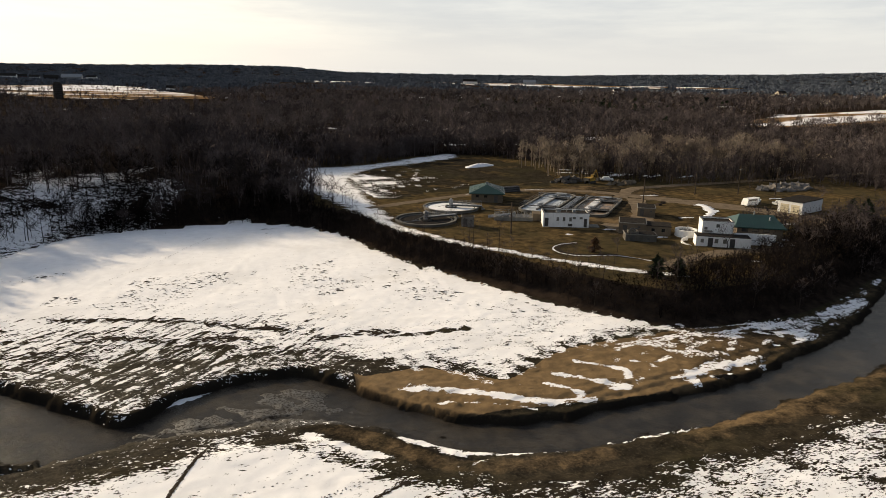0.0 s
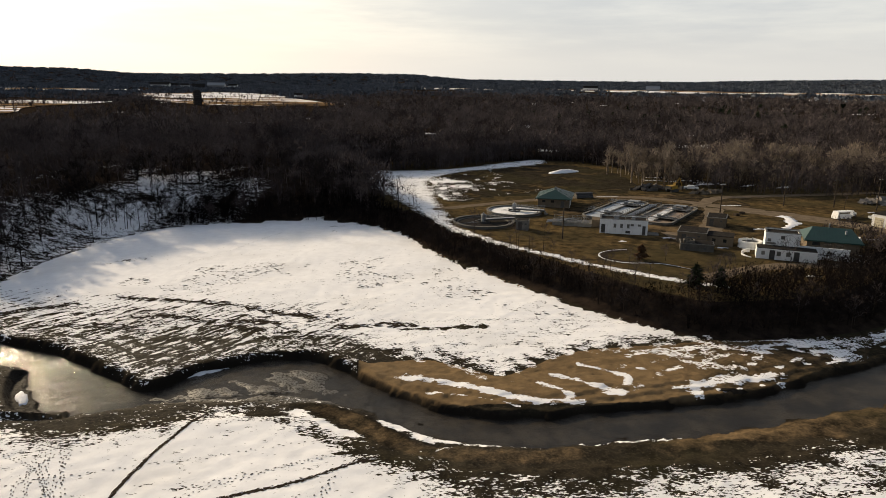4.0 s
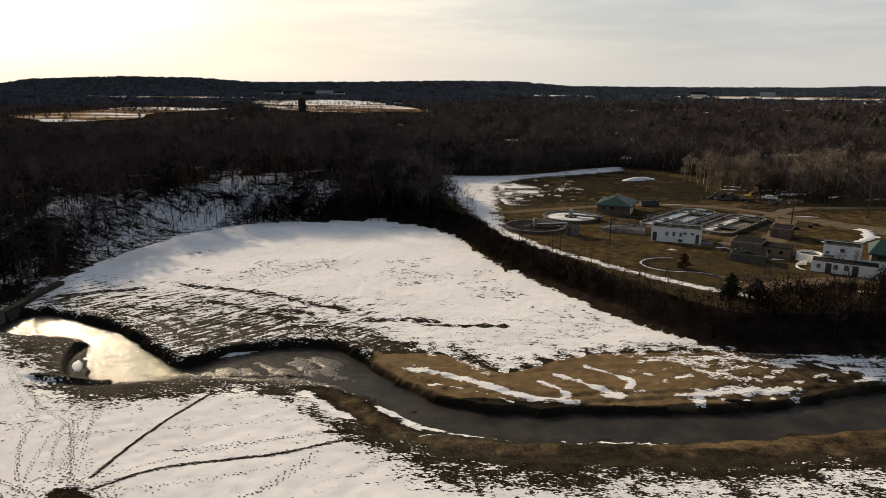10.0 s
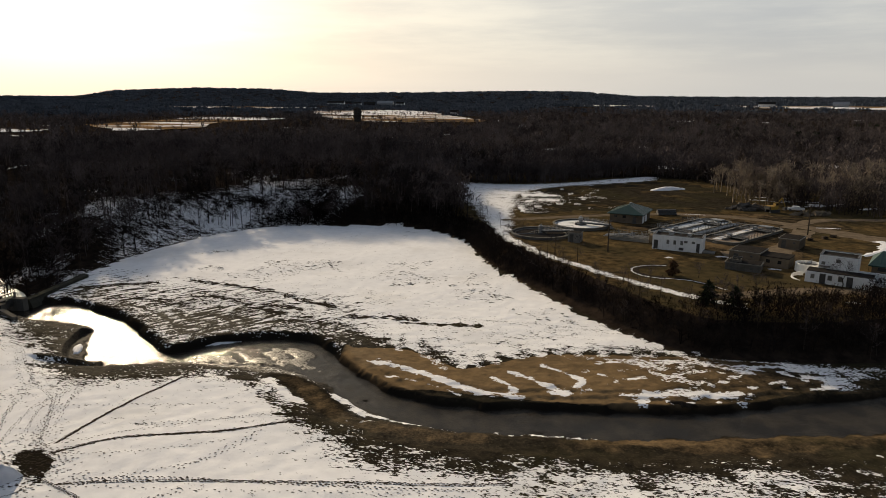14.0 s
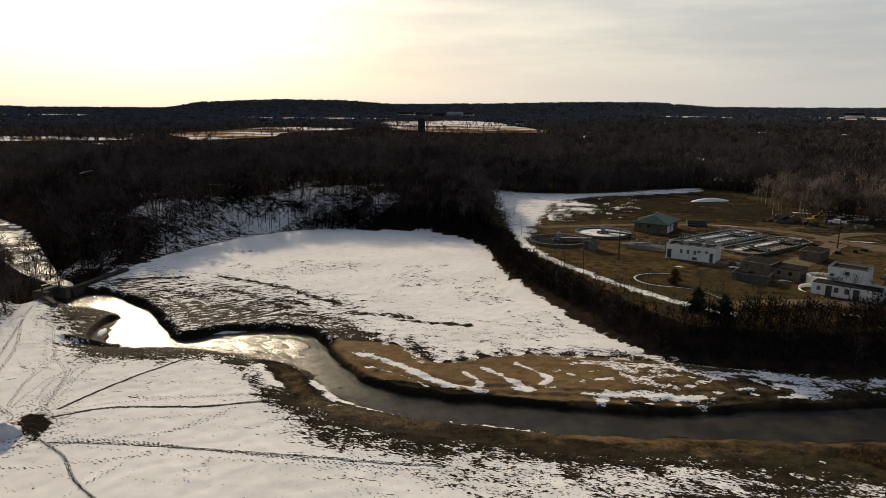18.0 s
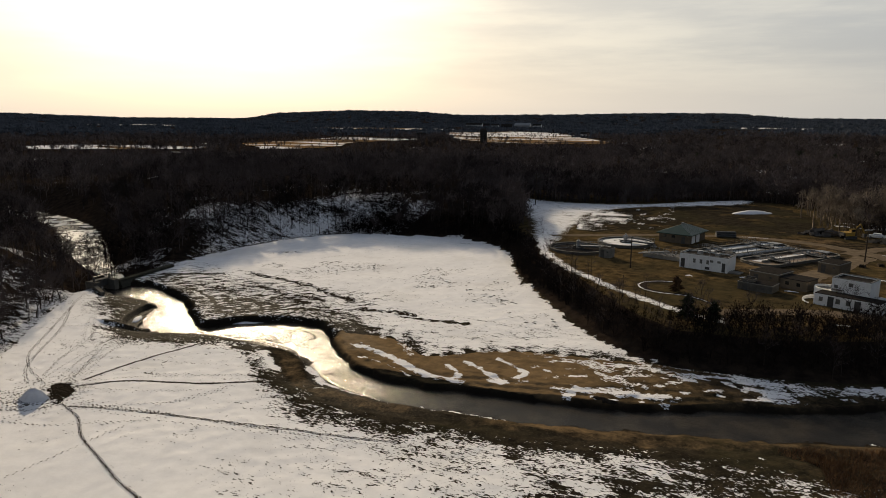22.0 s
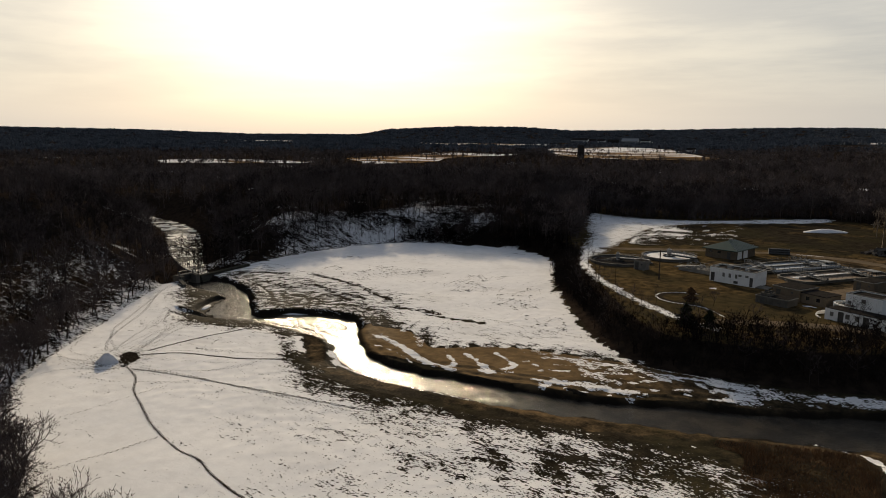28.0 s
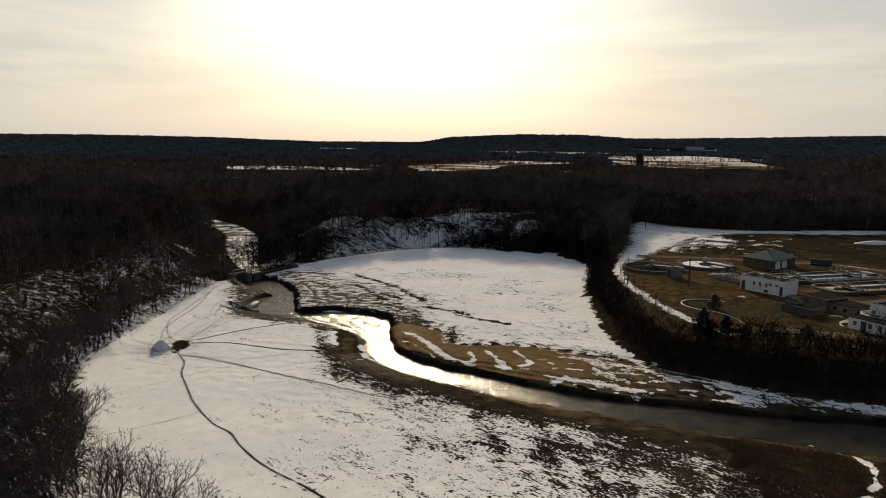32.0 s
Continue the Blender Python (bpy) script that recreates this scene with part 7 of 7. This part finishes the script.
def reeds():
    rr = np.random.default_rng(41)
    zone = smooth_line([(61, 70.5), (64.5, 67), (65, 62), (66, 54), (70, 44), (95, 50), (110, 74), (86, 77), (73, 75)], True, 4)
    n = 110000
    x, y = rr.uniform(58, 112, n), rr.uniform(42, 80, n)
    keep = inside(x, y, zone) & (line_distance(x, y, np.array([(72, 78), (75.2, 77.2), (78, 75), (79.4, 71), (79.2, 65), (78.5, 58)])) > 0.9)
    x, y = x[keep], y[keep]
    z = height(x, y)
    n = len(x)
    tall = rr.uniform(0.25, 0.8, n) * (0.75 + 0.35 * np.sin(x * 0.5) * np.sin(y * 0.4))
    a, w = rr.uniform(0, 6.283, n), 0.04
    p = np.stack([x, y, z - 0.05], 1)
    s = np.stack([np.cos(a) * w, np.sin(a) * w, 0 * a], 1)
    tip = p + np.stack([rr.normal(0, 0.22, n), rr.normal(0, 0.22, n), tall], 1)
    v = np.stack([p - s, p + s, tip], 1).reshape(-1, 3)
    return raw_mesh("reeds", v, np.arange(3 * n).reshape(-1, 3), REED, "stand of dry brown reeds beside the river", "reeds", "stuff")


reeds()


# ---- far off: fields, farms, silo, houses ----
def far_field(outline, mat, label, seed):
    n, rings = len(outline), 8
    c = outline.mean(0)
    rr = np.random.default_rng(seed)
    rim = c + (outline - c) * (1 + rr.normal(0, 0.03, (n, 1)))
    P = np.vstack([[c]] + [c + (rim - c) * k / rings for k in range(1, rings + 1)])
    z = height(P[:, 0], P[:, 1]) + 0.8
    f = [(0, 1 + i, 1 + (i + 1) % n) for i in range(n)]
    for k in range(rings - 1):
        o = 1 + k * n
        for i in range(n):
            j = (i + 1) % n
            f += [(o + i, o + n + i, o + n + j), (o + i, o + n + j, o + j)]
    return raw_mesh("field", np.column_stack([P, z]), np.array(f), mat, label, "field", "structure")


def field_material():
    m, k = material("snow_and_stubble")
    p = k.n("ShaderNodeTexCoord", 3)
    st = k.n("ShaderNodeMapping", 0, {"Vector": p, "Rotation": (0, 0, -0.45), "Scale": (0.22, 1.0, 1.0)})
    rows = k.noise(st, 0.022, 5.0, 0.62)
    col = k.mix(k.ramp(rows, 0.48, 0.51), (0.78, 0.78, 0.80), (0.20, 0.125, 0.06))
    col = k.mix(k.ramp(rows, 0.57, 0.60), col, (0.045, 0.036, 0.03))
    col = k.mix(k.math("MULTIPLY", k.ramp(k.noise(p, 0.4, 4.0), 0.5, 0.7), 0.5), col, (0.14, 0.10, 0.06))
    finish(k, col, 0.95, extra={"Specular IOR Level": 0.0})
    return m


FIELD = field_material()
for i, outline in enumerate(FIELDS):
    far_field(outline, FIELD, "far open field of stubble and lying snow", 50 + i)

def hedges():
    """Rows of low scrub and single trees across the far fields."""
    rr = np.random.default_rng(61)
    spots = []
    for f in FIELDS[:3]:
        lo, hi = f.min(0), f.max(0)
        for k in range(26):
            a = rr.uniform(lo, hi)
            ang = -0.45 + rr.normal(0, 0.35)
            s_ = np.arange(-260, 260, 7.0)
            s_ = s_[(rr.random(len(s_)) < 0.75) & (np.abs(s_ - rr.uniform(-150, 150)) < rr.uniform(60, 200))]
            spots.append(np.stack([a[0] + np.cos(ang) * s_ + rr.normal(0, 2, len(s_)), a[1] + np.sin(ang) * s_ + rr.normal(0, 2, len(s_))], 1)[inside(a[0] + np.cos(ang) * s_, a[1] + np.sin(ang) * s_, f)])
    p = np.vstack(spots)
    scatter("hedgerow", coarse, np.column_stack([p, height(p[:, 0], p[:, 1])]), TWIG, "rows of bare scrub between the far fields", "hedge", rr, 0.35, 0.9)


hedges()
t = thing("silo", pose(-211, 749, z_at(-211, 749)), "tall dark farm silo with a domed cap", "silo")
part("shaft", Mesh().tube((0, 0, -1), (0, 0, 14.5), 3.8, 3.8, 24), SILO, t)
part("dome", Mesh().tube((0, 0, 14.5), (0, 0, 15.8), 3.85, 2.4, 24).tube((0, 0, 15.8), (0, 0, 16.3), 2.4, 0.5, 24), SILO, t)
part("chute", Mesh().box(3.7, 4.6, -0.6, 0.6, -1, 14.0), SILO, t)
for z in range(2, 14, 2):
    part("hoop", Mesh().ring(circle(3.9, 24), circle(3.78, 24), z, z + 0.15), DARK_METAL, t)


def house(name, x, y, w, d, h, turn, wall, roof, label, group):
    t = thing(name, pose(x, y, z_at(x, y) + (0.8 if in_clearing(np.array([x]), np.array([y]))[0] else 0), 0, 0, turn), label, "house" if name == "house" else "barn", group)
    part("wall", Mesh().add([(0, 0, -2), (w, 0, -2), (w, d, -2), (0, d, -2), (0, 0, h), (w, 0, h), (w, d, h), (0, d, h), (0, d / 2, h + d * 0.35), (w, d / 2, h + d * 0.35)],
                             [(0, 1, 5, 4), (2, 3, 7, 6), (1, 2, 6, 9, 5), (3, 0, 4, 8, 7)]), wall, t)
    e = d * 0.35
    part("roof", Mesh().add([(-0.5, -0.6, h - 0.3), (w + 0.5, -0.6, h - 0.3), (w + 0.5, d / 2, h + e + 0.15), (-0.5, d / 2, h + e + 0.15), (w + 0.5, d + 0.6, h - 0.3), (-0.5, d + 0.6, h - 0.3),
                             (-0.5, -0.6, h - 0.5), (w + 0.5, -0.6, h - 0.5), (w + 0.5, d + 0.6, h - 0.5), (-0.5, d + 0.6, h - 0.5)],
                            [(0, 1, 2, 3), (3, 2, 4, 5), (6, 7, 1, 0), (9, 5, 4, 8)]), roof, t)
    for i in range(max(1, int(w / 4))):
        part("window", Mesh().box(1.2 + i * 3.6, 2.4 + i * 3.6, -0.06, 0.04, 1.0, 2.3), GLASS_DARK, t)
    part("door", Mesh().box(w - 2.0, w - 1.0, -0.06, 0.04, 0, 2.1), DARK_METAL, t)


fr = np.random.default_rng(8)
for i, (x, y) in enumerate(((563, 859), (590, 820), (606, 780), (619, 704), (640, 760), (653, 643), (700, 690), (756, 697), (520, 880), (480, 900), (680, 800), (720, 740), (420, 880), (610, 640))):
    house("house", x, y, fr.uniform(10, 15), fr.uniform(7, 9), fr.uniform(3, 5.5), fr.uniform(0, 90), (WHITE, CREAM, TAN)[i % 3], ROOF, ("white", "cream", "tan")[i % 3] + " far house among bare trees", "houses beyond the woods")
for a, r, w, d, mat, lab in ((-18.6, 1600, 40, 14, WHITE, "long white"), (-17.3, 1610, 22, 12, BRICKRED, "red"), (-15.5, 1590, 26, 12, SILO, "dark weathered"), (-14.4, 1620, 38, 16, STEEL, "long grey metal"), (-16.4, 1600, 18, 11, WHITE, "white"), (-12.8, 1600, 20, 10, WHITE, "white"),
                              (-7.4, 1000, 12, 8, WHITE, "small white"), (16.5, 1490, 30, 12, WHITE, "long white"), (21.5, 1450, 26, 12, STEEL, "grey metal"), (-21.5, 905, 12, 8, SILO, "dark weathered")):
    x, y = bearings(WEST, [(a, r)])[0]
    house("barn", x, y, w, d, 5.5, -a + fr.uniform(-15, 15), mat, ROOF if mat is not STEEL else STEEL, lab + " farm building in the far fields", "farm buildings")
